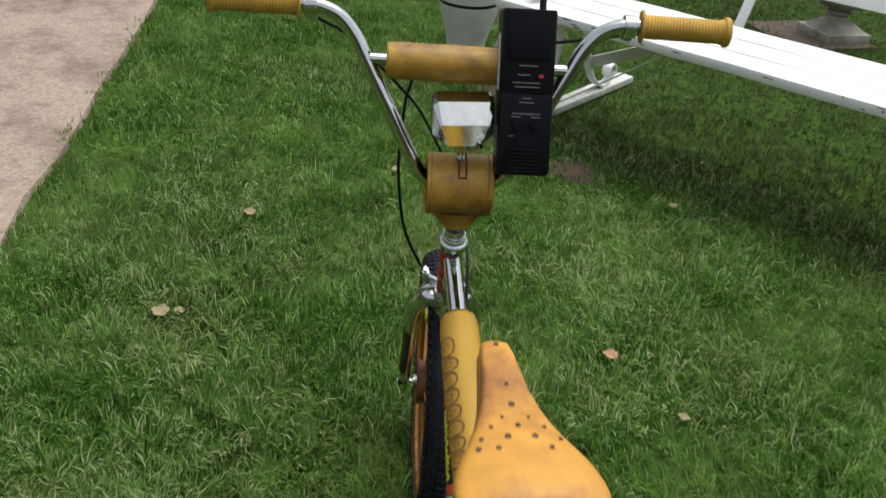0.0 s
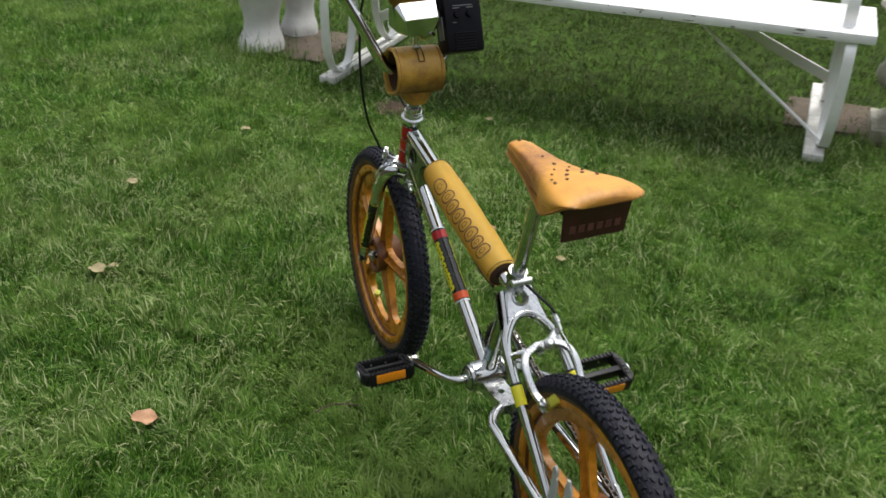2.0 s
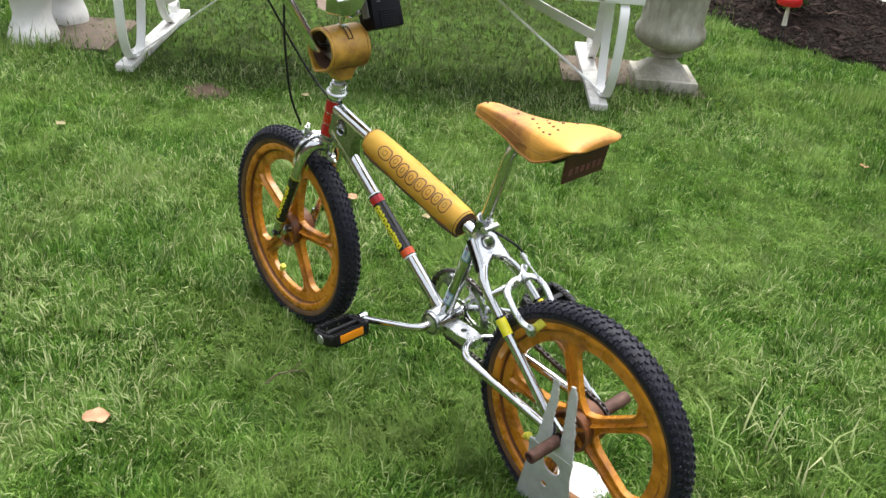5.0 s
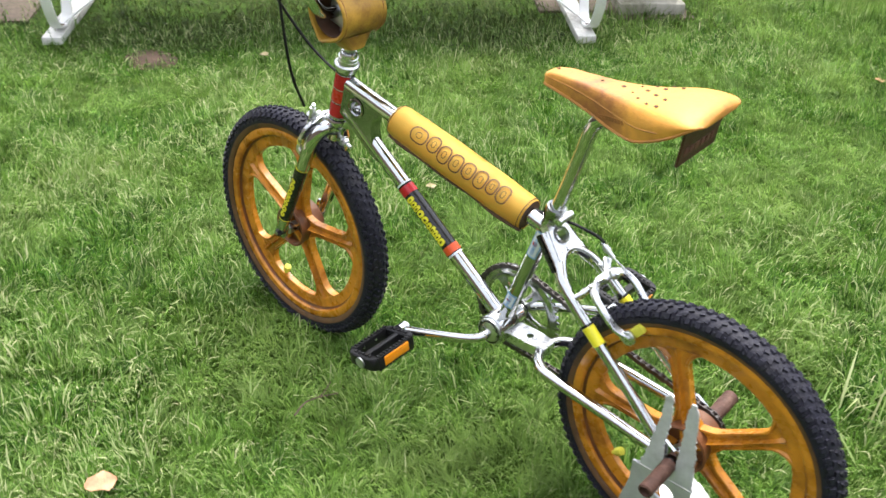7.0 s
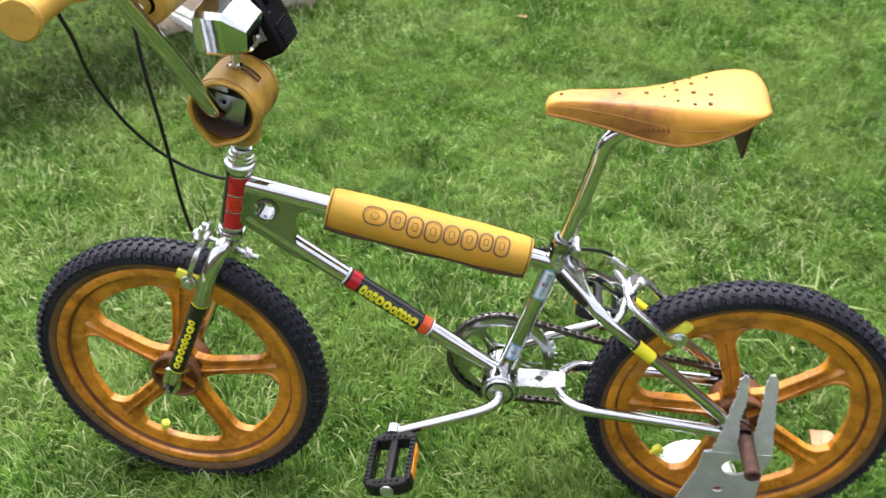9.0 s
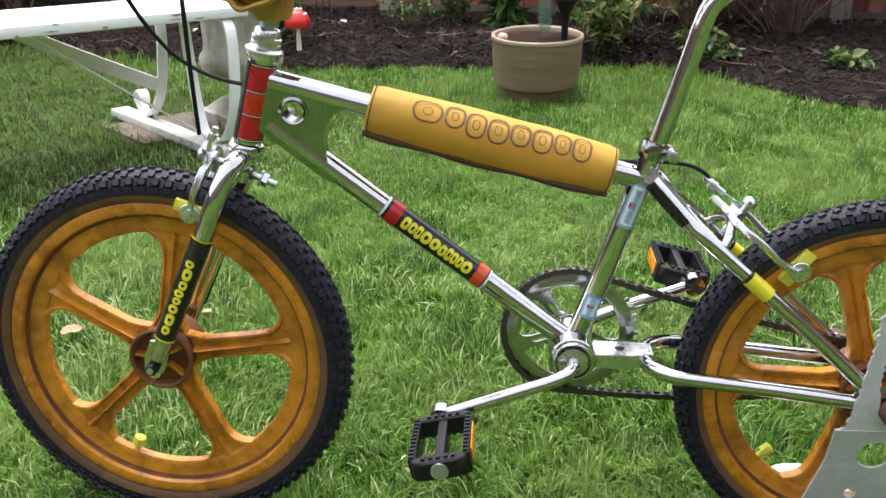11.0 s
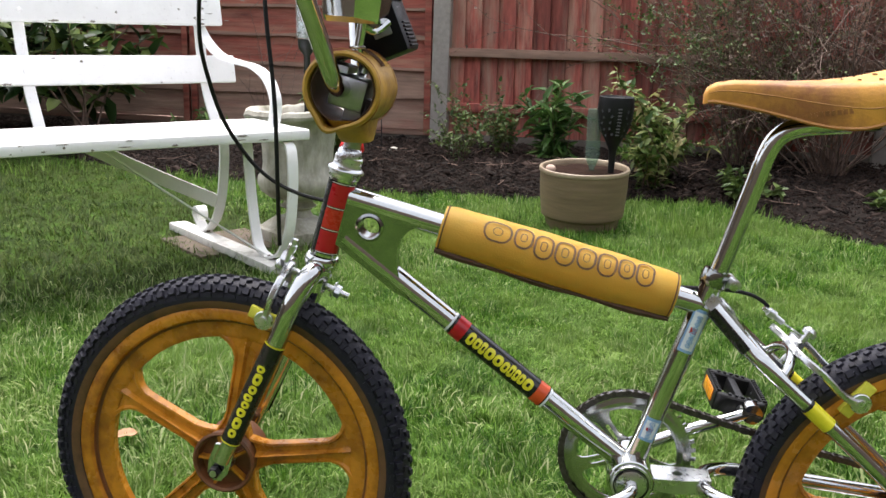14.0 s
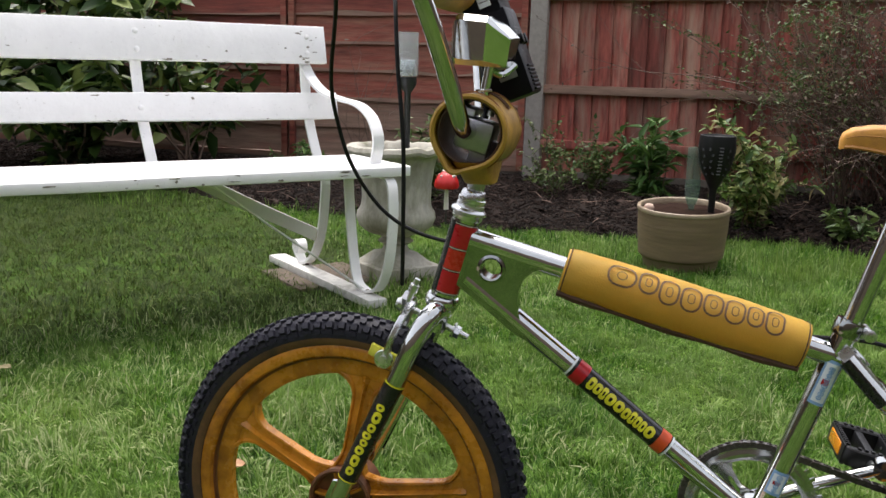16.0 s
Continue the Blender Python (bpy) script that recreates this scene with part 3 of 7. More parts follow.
def dry(x, y):
    d = 1.3 * np.exp(-(((x + 0.65) / 0.75) ** 2 + ((y - 0.55) / 0.5) ** 2)) + 0.7 * np.exp(-(((x - 0.1) / 0.4) ** 2 + ((y + 0.75) / 0.3) ** 2)) + 0.5 * np.exp(-(((x + 1.2) / 0.4) ** 2 + ((y + 0.3) / 0.4) ** 2))
    d = d + 0.45 * np.exp(-(((x + 0.5) / 0.8) ** 2 + ((y + 0.65) / 0.4) ** 2)) + 0.5 * np.exp(-(((x - 1.0) / 0.5) ** 2 + ((y - 0.9) / 0.5) ** 2))
    d = d + 1.1 * np.exp(-(((x + 0.6) / 0.6) ** 2 + ((y + 0.72) / 0.34) ** 2)) - 0.9 * np.exp(-(((x - 0.08) / 0.22) ** 2 + ((y - 0.40) / 0.14) ** 2))
    patch = np.sin(x * 5.3 + 2 * np.sin(y * 4.1)) * np.sin(y * 6.1 + 1.7 * np.sin(x * 3.9) + 1.0)
    d = d + 0.45 * np.exp(-(((x + 0.9) / 0.8) ** 2 + ((y + 0.30) / 0.5) ** 2))
    d = (d + 0.12) * (0.75 + 0.75 * patch) * (y - x < 1.9) + 0.72 * (1 + 0.5 * patch) * np.clip((2.80 - y + x) / 0.35, 0, 1) * (y - x >= 1.9)
    return (d > rng.uniform(0.1, 1.5, len(x))) & on_lawn(x, y)


blades("dry_grass", 170000, (-2.6, 2.1), (-1.1, 2.3), 0.050, 0.0034, "straw", "pale dry grass in the lawn", dry, 1.0)
blades("grass", 50000, (-9.0, -4.6), (-1.15, 5.2), 0.055, 0.010, "grass", "short green lawn grass", on_lawn)


def south(x, y):
    return (y < np.array([path_far(v) for v in x]) - 0.03) | (y > np.array([path_edge(v) for v in x]))


blades("grass", 70000, (-6.0, 6.5), (-8.5, -1.2), 0.06, 0.018, "grass", "short green lawn grass", south)
blades("grass", 30000, (3.0, 7.0), (-1.2, 4.2), 0.06, 0.014, "grass", "short green lawn grass", on_lawn)
bm = bmesh.new()
cv = bm.verts.new((-1.51, 0.63, 0.016))
rim = [bm.verts.new((-1.51 + (0.15 + 0.05 * noise.noise(V(k, 0, 0))) * math.cos(k * 0.2618), 0.63 + (0.12 + 0.05 * noise.noise(V(k, 5, 0))) * math.sin(k * 0.2618), -0.004)) for k in range(24)]
for k in range(24):
    bm.faces.new((cv, rim[k], rim[(k + 1) % 24]))
tagged(part("bare_patch", bm, "earth"), "bare brown earth worn through the lawn", "ground", "", "structure")


def tuft(x, y, r, n, h):
    def keep(px, py):
        d = np.hypot(px - x, py - y) / r
        return d < rng.uniform(0.0, 1.0, len(px)) ** 0.6
    blades("grass_tuft", n, (x - r, x + r), (y - r, y + r), h * 1.25, 0.0042, "grass", "longer unmown tuft of grass", keep, 0.6)


for x, y, r, n, h in ((0.55, 2.62, 0.25, 260, 0.035), (0.98, 2.9, 0.3, 1300, 0.085), (0.2, 2.95, 0.25, 700, 0.07), (1.14, 0.55, 0.18, 330, 0.07),
                      (-2.35, 0.28, 0.22, 700, 0.085), (-0.45, 2.15, 0.22, 500, 0.06), (-1.9, 0.5, 0.16, 250, 0.06), (1.25, 3.1, 0.3, 900, 0.08), (-0.6, -0.95, 0.3, 500, 0.06), (-1.2, 3.5, 0.4, 800, 0.07), (-2.4, 3.8, 0.4, 700, 0.07)):
    tuft(x, y, r, n, h)


blades("grass_tuft", 46, (1.02, 1.27), (0.36, 0.62), 0.17, 0.0046, "straw", "long pale bent grass stalks", None, 1.1)


def fallen_leaf(x, y, size, turn, material, label):
    bm = bmesh.new()
    nx = 7
    rows = []
    for i in range(nx):
        t = i / (nx - 1)
        w = 0.42 * math.sin(math.pi * min(1, t * 0.96 + 0.03)) ** 0.8 * (1 + 0.25 * math.sin(9 * t + turn))
        rows.append([bm.verts.new((size * (t - 0.5), size * w * s, size * (0.10 * abs(s) + 0.12 * math.sin(3 * t + turn) + 0.02))) for s in (-1, -0.45, 0, 0.5, 1)])
    for a, b in zip(rows, rows[1:]):
        for k in range(4):
            bm.faces.new((a[k], b[k], b[k + 1], a[k + 1]))
    r = bmesh.ops.extrude_face_region(bm, geom=bm.faces[:])
    for v in r["geom"]:
        if isinstance(v, bmesh.types.BMVert):
            v.co.z += 0.0012
    ob = tagged(part("fallen_leaf", bm, material), label, "leaf", "fallen leaves on the lawn")
    ob.matrix_world = pose(x, y, 0.026, 6, -8, math.degrees(turn))
    return ob


for x, y, s, t, k in ((0.130, -0.603, 0.055, 1.2, 0), (-0.563, -0.619, 0.054, 0.5, 1), (-0.575, -0.575, 0.028, 1.9, 1), (-1.442, 0.010, 0.038, 2.2, 1), (-1.203, 0.900, 0.036, 0.2, 1), (-0.383, 0.490, 0.042, 0.4, 0), (-0.152, 0.603, 0.032, 2.6, 1),
                      (-1.108, -0.447, 0.040, 0.9, 1), (0.500, 2.220, 0.040, 2.0, 0), (1.136, 0.139, 0.06, 2.4, 0)):
    fallen_leaf(x, y, s, t, ("dryleaf", "dryleafp")[k], ("curled tan dead leaf lying on the grass", "pale dry leaf lying on the grass")[k])


bm = bmesh.new()
sweep(bm, curve([V(0.258, -0.262, 0.036), V(0.250, -0.225, 0.040), V(0.256, -0.19, 0.038), V(0.244, -0.152, 0.042)], 5), [0.0022 - 0.00008 * k for k in range(16)], 6)
sweep(bm, curve([V(0.254, -0.20, 0.038), V(0.272, -0.182, 0.044), V(0.280, -0.165, 0.042)], 4), 0.0012, 5)
tagged(part("fallen_twig", bm, "twig"), "thin brown dead twig lying on the grass", "twig")

# ---- the bicycle: front at -x, its middle plane y = 0 ----
bike = thing("bicycle", "chrome old-school bicycle with mustard mag wheels, pads and saddle", "bicycle")
HUB_F, HUB_R = V(0.002, 0, 0.247), V(0.933, 0, 0.226)
BB = V(0.547, 0, 0.265)


def letters(n, length, height, m, material, parent, radius=None, stroke=0.0, name="print_bar", lift=0.0007, seed=1, widths=None):
    """A row of plain rounded blocks that stands for a word: outlined shapes, or bold rings and bars, on a flat or round face."""
    rg = random.Random(seed)
    ws = widths or [rg.choice((0.8, 1.0, 1.0, 1.35)) for _ in range(n)]
    unit = length / sum(ws)
    x0 = 0.0
    for k, wk in enumerate(ws):
        step = unit * wk
        w, h = step * 0.93, height * rg.choice((0.86, 0.92, 1.0))
        dy = height * rg.choice((-0.06, 0.0, 0.0, 0.06))
        def put(x, y):
            x, y = x + x0 + step / 2, y + dy
            if radius:
                a = y / radius
                return m @ V(x, radius * math.sin(a), (radius + lift) * math.cos(a) - radius)
            return m @ V(x, y, lift)
        bm = bmesh.new()
        r = min(w, h) * 0.46
        loops = [(w, h, r), (w - 2 * stroke, h - 2 * stroke, max(0.0005, r - stroke))] if stroke else [(w, h, r), (w * 0.30, h * 0.36, w * 0.12)]
        pairs = [loops]
        if stroke:
            pairs.append([(w * 0.36, h * 0.40, w * 0.17), (w * 0.36 - stroke, h * 0.40 - stroke, w * 0.12)])
        for (w0, h0, r0), (w1, h1, r1) in pairs:
            a = [bm.verts.new(put(*p)) for p in rounded(w0, h0, r0, 4)]
            b = [bm.verts.new(put(*p)) for p in rounded(w1, h1, r1, 4)]
            for i in range(len(a)):
                j = (i + 1) % len(a)
                bm.faces.new((a[i], a[j], b[j], b[i]))
        part(name, bm, material, parent)
        x0 += step


def band(bm, a, b, r, f0, f1, seg=24, arc=(0, 360), lift=0.0006, up=V(0, -1, 0)):
    """A strip wrapped on the tube a to b, from fraction f0 to f1; arc in degrees, 0 on the side towards up."""
    a, b = Vector(a), Vector(b)
    d = (b - a).normalized()
    z = (up - d * up.dot(d)).normalized()
    y = z.cross(d)
    rows = []
    for f in (f0, f1):
        p = a.lerp(b, f)
        rows.append([bm.verts.new(p + (r + lift) * (math.cos(radians(t)) * z + math.sin(radians(t)) * y)) for t in np.linspace(arc[0], arc[1], seg + 1)])
    for k in range(seg):
        bm.faces.new((rows[0][k], rows[0][k + 1], rows[1][k + 1], rows[1][k]))
    return bm


# wheels
def mag_wheel(name, c, offset, label, g=0.0, valve=250):
    ax = Matrix.Translation(c) @ pose(0, 0, 0, 90, 0, 0)  # local z along the axle
    bm = bmesh.new()
    prof = []
    for k in range(15):
        a = radians(-128 + 256 * k / 14)
        prof.append((0.2285 + g / 2 + (0.0225 + g / 2) * math.cos(a), 0.0235 * math.sin(a)))
    lathe(bm, prof, ax, 72, True)
    # tread blocks: two middle rows, then shoulder lugs that reach down the side
    def block(phi, th, st, sl, proud, yaw=0.0):
        m = ax @ Matrix.Rotation(th, 4, "Z") @ Matrix.Translation((0.2285 + g / 2 + (0.0225 + g / 2) * math.cos(phi), 0, 0.0235 * math.sin(phi))) @ Matrix.Rotation(-phi, 4, "Y") @ Matrix.Rotation(yaw, 4, "X")
        vs = [bm.verts.new(m @ V(x, y * st / 2 * k, z * sl / 2 * k)) for x, k in ((-0.003, 1.0), (proud, 0.84)) for y, z in ((-1, -1), (1, -1), (1, 1), (-1, 1))]
        for f in ((4, 5, 6, 7), (0, 1, 5, 4), (1, 2, 6, 5), (2, 3, 7, 6), (3, 0, 4, 7)):
            bm.faces.new([vs[i] for i in f])
    nb = 88
    for k in range(nb):
        th, half = 2 * math.pi * k / nb, math.pi / nb
        for s in (-1, 1):
            block(s * 0.20, th + s * 0.012, 0.0090, 0.0066, 0.0032, s * 0.35)
            block(s * 0.60, th + half, 0.0086, 0.0066, 0.0033, -s * 0.2)
            block(s * 1.00, th, 0.0096, 0.0100, 0.0050)
            block(s * 1.12, th + half, 0.0052, 0.0070, 0.0028)
            block(s * 1.38, th, 0.0086, 0.0060, 0.0015)
    wheel = part(name, bm, "rubber", bike, "black rubber tyre with blocky off-road tread")
    for s in (-1, 1):
        bm = bmesh.new()
        ring = [(0.2285 + g / 2 + (0.0229 + g / 2) * math.cos(p), s * 0.0239 * math.sin(p)) for p in (1.72, 1.85, 1.98, 2.10, 2.20)]
        lathe(bm, ring if s > 0 else ring[::-1], ax, 72)
        part("sidewall", bm, "skinwall", wheel, "brown stained skin sidewall")
    # rim
    bm = bmesh.new()
    half = [(0.209, 0.0105), (0.2165, 0.0125), (0.2172, 0.0170), (0.2130, 0.0196), (0.2060, 0.0200), (0.2005, 0.0188), (0.1982, 0.0160), (0.1975, 0.0095), (0.1945, 0.0082), (0.1800, 0.0082), (0.1745, 0.0076), (0.1722, 0.0060)]
    rim = half + [(r, -h) for r, h in reversed(half)]
    lathe(bm, rim, ax, 96, True)
    part("rim", bm, "mag", wheel, label)
    # a darker brown ring in the step between flange and web
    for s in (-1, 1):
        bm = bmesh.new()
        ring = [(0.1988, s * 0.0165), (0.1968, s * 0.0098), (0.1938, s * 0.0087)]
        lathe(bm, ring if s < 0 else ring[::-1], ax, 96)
        part("rim_groove", bm, "magd", wheel, "dark brown groove inside the rim")
    for k in range(5):
        th = radians(offset + 72 * k)
        bm = bmesh.new()
        rows = []
        for r in (0.034, 0.042, 0.052, 0.065, 0.085, 0.11, 0.130, 0.145, 0.156, 0.164, 0.170, 0.1755):
            w = 0.0145 + 0.018 * max(0, (0.062 - r) / 0.03) ** 1.5 + 0.030 * max(0, (r - 0.136) / 0.0395) ** 2.6
            ridge = 0.0165 - 0.05 * max(0, r - 0.05) * 0.9
            ridge = max(ridge, 0.0098)
            row = []
            for s, t in ((-1, 0.0075), (-0.82, 0.0085), (-0.70, 0.0050), (-0.16, 0.0050), (0, ridge), (0.16, 0.0050), (0.70, 0.0050), (0.82, 0.0085), (1, 0.0075)):
                row.append((s * w, t))
            pts = [(x, t) for x, t in row] + [(x, -t) for x, t in reversed(row)]
            rows.append([bm.verts.new(ax @ Matrix.Rotation(th, 4, "Z") @ V(math.sqrt(max(r * r - x * x, 1e-6)), x, t)) for x, t in pts])
        for a, b in zip(rows, rows[1:]):
            for i in range(len(a)):
                j = (i + 1) % len(a)
                bm.faces.new((a[i], a[j], b[j], b[i]))
        part("spoke", bm, "mag", wheel)
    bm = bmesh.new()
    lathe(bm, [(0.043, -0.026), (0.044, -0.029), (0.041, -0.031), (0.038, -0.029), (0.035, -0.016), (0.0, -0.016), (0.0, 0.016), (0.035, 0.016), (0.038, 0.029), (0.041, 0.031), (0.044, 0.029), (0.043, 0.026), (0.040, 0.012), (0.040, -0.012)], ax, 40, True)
    part("hub", bm, "magd", wheel, "dark brown hollow hub")
    for k in range(5):
        for s in (-1, 1):
            bm = bmesh.new()
            box(bm, (0.026, 0.004, 0.010), ax @ Matrix.Rotation(radians(30 + 72 * k), 4, "Z") @ Matrix.Translation((0.024, 0, s * 0.021)))
            part("hub_web", bm, "mag", wheel)
    bm = bmesh.new()
    rod(bm, c + V(0, -0.066, 0), c + V(0, 0.066, 0), 0.0048)
    rod(bm, c + V(0, -0.036, 0), c + V(0, 0.036, 0), 0.013)
    part("axle", bm, "alloy", wheel)
    for s in (-1, 1):
        bm = bmesh.new()
        lathe(bm, [(0.0, 0.0), (0.0085, 0.0), (0.0085, 0.007), (0.007, 0.009), (0.0, 0.009)], Matrix.Translation(c + V(0, s * 0.056, 0)) @ pose(0, 0, 0, 90 if s < 0 else -90, 0, 0), 6)
        part("axle_nut", bm, "black", wheel)
    # valve
    th = radians(valve)
    bm = bmesh.new()
    d = V(math.cos(th), 0, math.sin(th))
    rod(bm, c + d * 0.176, c + d * 0.150, 0.004)
    lathe(bm, [(0, 0), (0.008, 0.0), (0.008, 0.012), (0, 0.014)], Matrix.Translation(c + d * 0.164) @ d.to_track_quat("Z", "Y").to_matrix().to_4x4() @ pose(0, 0, 0, 180), 8)
    part("valve_cap", bm, "pads", wheel, "yellow valve cap")
    return wheel


front_wheel = mag_wheel("front_wheel", HUB_F, 8, "mustard five-spoke mag rim with brown staining", 0.003, 248)
rear_wheel = mag_wheel("rear_wheel", HUB_R, 34, "mustard five-spoke mag rim with brown staining", -0.004, 222)

# frame
HEAD_B, HEAD_T = V(0.1355, 0, 0.541), V(0.1625, 0, 0.643)
STEER = (HEAD_T - HEAD_B).normalized()
bm = bmesh.new()
lathe(bm, [(0.0, -0.034), (0.0285, -0.034), (0.0300, -0.0325), (0.0300, 0.0325), (0.0285, 0.034), (0.0, 0.034)], Matrix.Translation(BB) @ pose(0, 0, 0, 90), 32)
frame_ = part("frame", bm, "chrome", bike, "polished chrome tubular steel frame with scratches")
bm = bmesh.new()
rod(bm, HEAD_B, HEAD_T, 0.0178, seg=28)
head = part("head_tube", bm, "chrome", frame_)
TT0, TT1 = V(0.170, 0, 0.617), V(0.634, 0, 0.497)
bm = bmesh.new()
rod(bm, TT0, TT1, 0.0145, seg=24)
part("top_tube", bm, "chrome", frame_)
DT0, DT1 = V(0.165, 0, 0.5655), V(0.545, 0, 0.2755)
bm = bmesh.new()
rod(bm, DT0, DT1, 0.0142, seg=28)
down = part("down_tube", bm, "chrome", frame_)
ST0, ST1 = V(0.550, 0, 0.275), V(0.634, 0, 0.532)
bm = bmesh.new()
rod(bm, ST0, ST1, 0.0143, seg=24)
seat_tube = part("seat_tube", bm, "chrome", frame_)
# boxed gusset between head, top and down tube, with its lightening hole
bm = bmesh.new()
out = [(0.158, 0.622), (0.23, 0.6045), (0.286, 0.5895), (0.283, 0.5865), (0.265, 0.586), (0.250, 0.580), (0.239, 0.568), (0.2345, 0.554), (0.2335, 0.540), (0.236, 0.524), (0.241, 0.506), (0.2505, 0.489), (0.232, 0.497), (0.19, 0.530), (0.147, 0.563)]
GM = Matrix(((1, 0, 0, 0), (0, 0, -1, 0), (0, 1, 0, 0), (0, 0, 0, 1)))
prism(bm, dense(out, 0.008), 0.026, GM, (0.1985, 0.5815, 0.0135), 0.0)
lathe(bm, [(0.0185, -0.0145), (0.0150, -0.0160), (0.0128, -0.014), (0.0128, 0.014), (0.0150, 0.0160), (0.0185, 0.0145)], Matrix.Translation((0.1985, 0, 0.5815)) @ pose(0, 0, 0, 90), 32)
part("gusset", bm, "chromedull", frame_, "chrome gusset plate with a round hole", 30)
# seat stays: a boxed plate, then two tubes that spread round the tyre
bm = bmesh.new()
ps = along(V(0.628, 0, 0.512), V(0.680, 0, 0.458), V(0.7, 0, 0.7))
prism(bm, dense([(0, -0.018), (0.03, -0.026), (0.062, -0.034), (0.062, -0.022), (0.052, -0.010), (0.050, 0.0), (0.052, 0.010), (0.062, 0.022), (0.062, 0.034), (0.03, 0.026), (0, 0.018)], 0.005), 0.016, ps, (0.026, 0.0, 0.0120))
lathe(bm, [(0.0155, -0.0105), (0.0125, -0.012), (0.0125, 0.012), (0.0155, 0.0105)], ps @ Matrix.Translation((0.026, 0, 0)), 24)
part("stay_plate", bm, "alloy", frame_, "chrome plate with a round hole between the stays")
for s in (-1, 1):
    bm = bmesh.new()
    pts = curve([V(0.632, s * 0.024, 0.503), V(0.674, s * 0.035, 0.459), V(0.700, s * 0.048, 0.437), V(0.745, s * 0.053, 0.398), V(0.82, s * 0.056, 0.3325), V(0.906, s * 0.060, 0.2535)], 6)
    sweep(bm, pts, 0.0098, 16)
    stay = part("seat_stay", bm, "chrome", frame_)
    bm = bmesh.new()
    sweep(bm, [V(0.751, s * 0.0532, 0.3928), V(0.777, s * 0.0545, 0.3700)], 0.0104, 18)
    part("decal", bm, "yellow", frame_, "yellow reflective band")
    for x, z in ((0.7480, 0.3955), (0.7780, 0.3692)):
        bm = bmesh.new()
        sweep(bm, [V(x, s * 0.053, z), V(x + 0.003, s * 0.0533, z - 0.0026)], 0.0103, 18)
        part("decal_edge", bm, "blackg", frame_)
    bm = bmesh.new()
    pts = curve([V(0.640, s * 0.012, 0.257), V(0.652, s * 0.034, 0.256), V(0.672, s * 0.049, 0.254), V(0.70, s * 0.054, 0.252), V(0.80, s * 0.057, 0.242), V(0.905, s * 0.060, 0.230)], 6)
    sweep(bm, pts, 0.0098, 16)
    part("chain_stay", bm, "chrome", frame_)
    bm = bmesh.new()
    prism(bm, dense([(0.893, 0.262), (0.908, 0.268), (0.940, 0.246), (0.950, 0.228), (0.942, 0.212), (0.90, 0.212), (0.893, 0.228)], 0.006), 0.006, Matrix.Translation((0, s * 0.060, 0)) @ GM, (0.930, 0.227, 0.006))
    part("dropout", bm, "chrome", frame_)
bm = bmesh.new()
sweep(bm, curve([V(0.706, -0.049, 0.434), V(0.688, -0.041, 0.451), V(0.671, -0.022, 0.468), V(0.665, 0, 0.474), V(0.671, 0.022, 0.468), V(0.688, 0.041, 0.451), V(0.706, 0.049, 0.434)], 5), 0.0085, 14)
part("stay_arch", bm, "chrome", frame_)
bm = bmesh.new()
sweep(bm, curve([V(0.716, -0.050, 0.424), V(0.728, -0.034, 0.440), V(0.736, 0, 0.448), V(0.728, 0.034, 0.440), V(0.716, 0.050, 0.424)], 5), 0.0062, 12)
part("stay_bridge", bm, "chrome", frame_)
bm = bmesh.new()
band(bm, V(0.632, -0.0265, 0.503), V(0.676, -0.038, 0.457), 0.0104, 0.0, 1.0, 16, (-75, 15))
part("decal", bm, "blackg", frame_, "black decal on the stay")
# chain-stay plate behind the bottom bracket
bm = bmesh.new()
prism(bm, dense([(0.565, -0.021), (0.62, -0.021), (0.652, -0.016), (0.652, 0.016), (0.62, 0.021), (0.565, 0.021)], 0.006), 0.019, Matrix.Translation((0, 0, 0.2575)), (0.610, 0.0, 0.0065))
part("chain_stay_plate", bm, "alloy", frame_, "chrome plate with a small hole")

# decals on the tubes, their brand lettering left as plain bars
bm = bmesh.new()
band(bm, DT0, DT1, 0.0142, 0.372, 0.700, 28, (-150, 150))
dec = part("decal", bm, "blackg", frame_, "black decal with a row of yellow blocks")
for f0, f1, mt in ((0.380, 0.416, "red"), (0.664, 0.696, "orange")):
    bm = bmesh.new()
    band(bm, DT0, DT1, 0.0145, f0, f1, 28, (-150, 150), 0.0009)
    part("decal_band", bm, mt, frame_)
for f0, f1 in ((0.366, 0.373), (0.419, 0.423), (0.656, 0.660), (0.699, 0.706)):
    bm = bmesh.new()
    sweep(bm, [DT0.lerp(DT1, f0), DT0.lerp(DT1, f1)], 0.0146, 28)
    part("decal_edge", bm, "sticker", frame_)
UPD = V(0.607, 0, 0.795)
dl = (DT1 - DT0).length
for s in (-1, 1):
    dm = along(DT0, DT1, V(0, s, 0) + UPD * 0.22)
    letters(10, dl * 0.226, 0.0185, dm @ Matrix.Translation((dl * 0.4265, 0.0, 0.0149)), "yellow", dec, 0.0149, 0.0, "yellow_bar", 0.0007, 4)
bm = bmesh.new()
band(bm, HEAD_B, HEAD_T, 0.0178, 0.04, 0.96, 28, (-110, 110))
part("head_badge", bm, "blackg", head, "black head decal with red and orange panels")
for f0, f1, mt in ((0.07, 0.34, "red"), (0.37, 0.62, "vermilion"), (0.65, 0.93, "red")):
    bm = bmesh.new()
    band(bm, HEAD_B, HEAD_T, 0.0181, f0, f1, 20, (-74, 30))
    part("badge_panel", bm, mt, head)
for f in (0.055, 0.352, 0.632, 0.94):
    bm = bmesh.new()
    band(bm, HEAD_B, HEAD_T, 0.0181, f, f + 0.008, 20, (-74, 30))
    part("badge_line", bm, "cream", head)
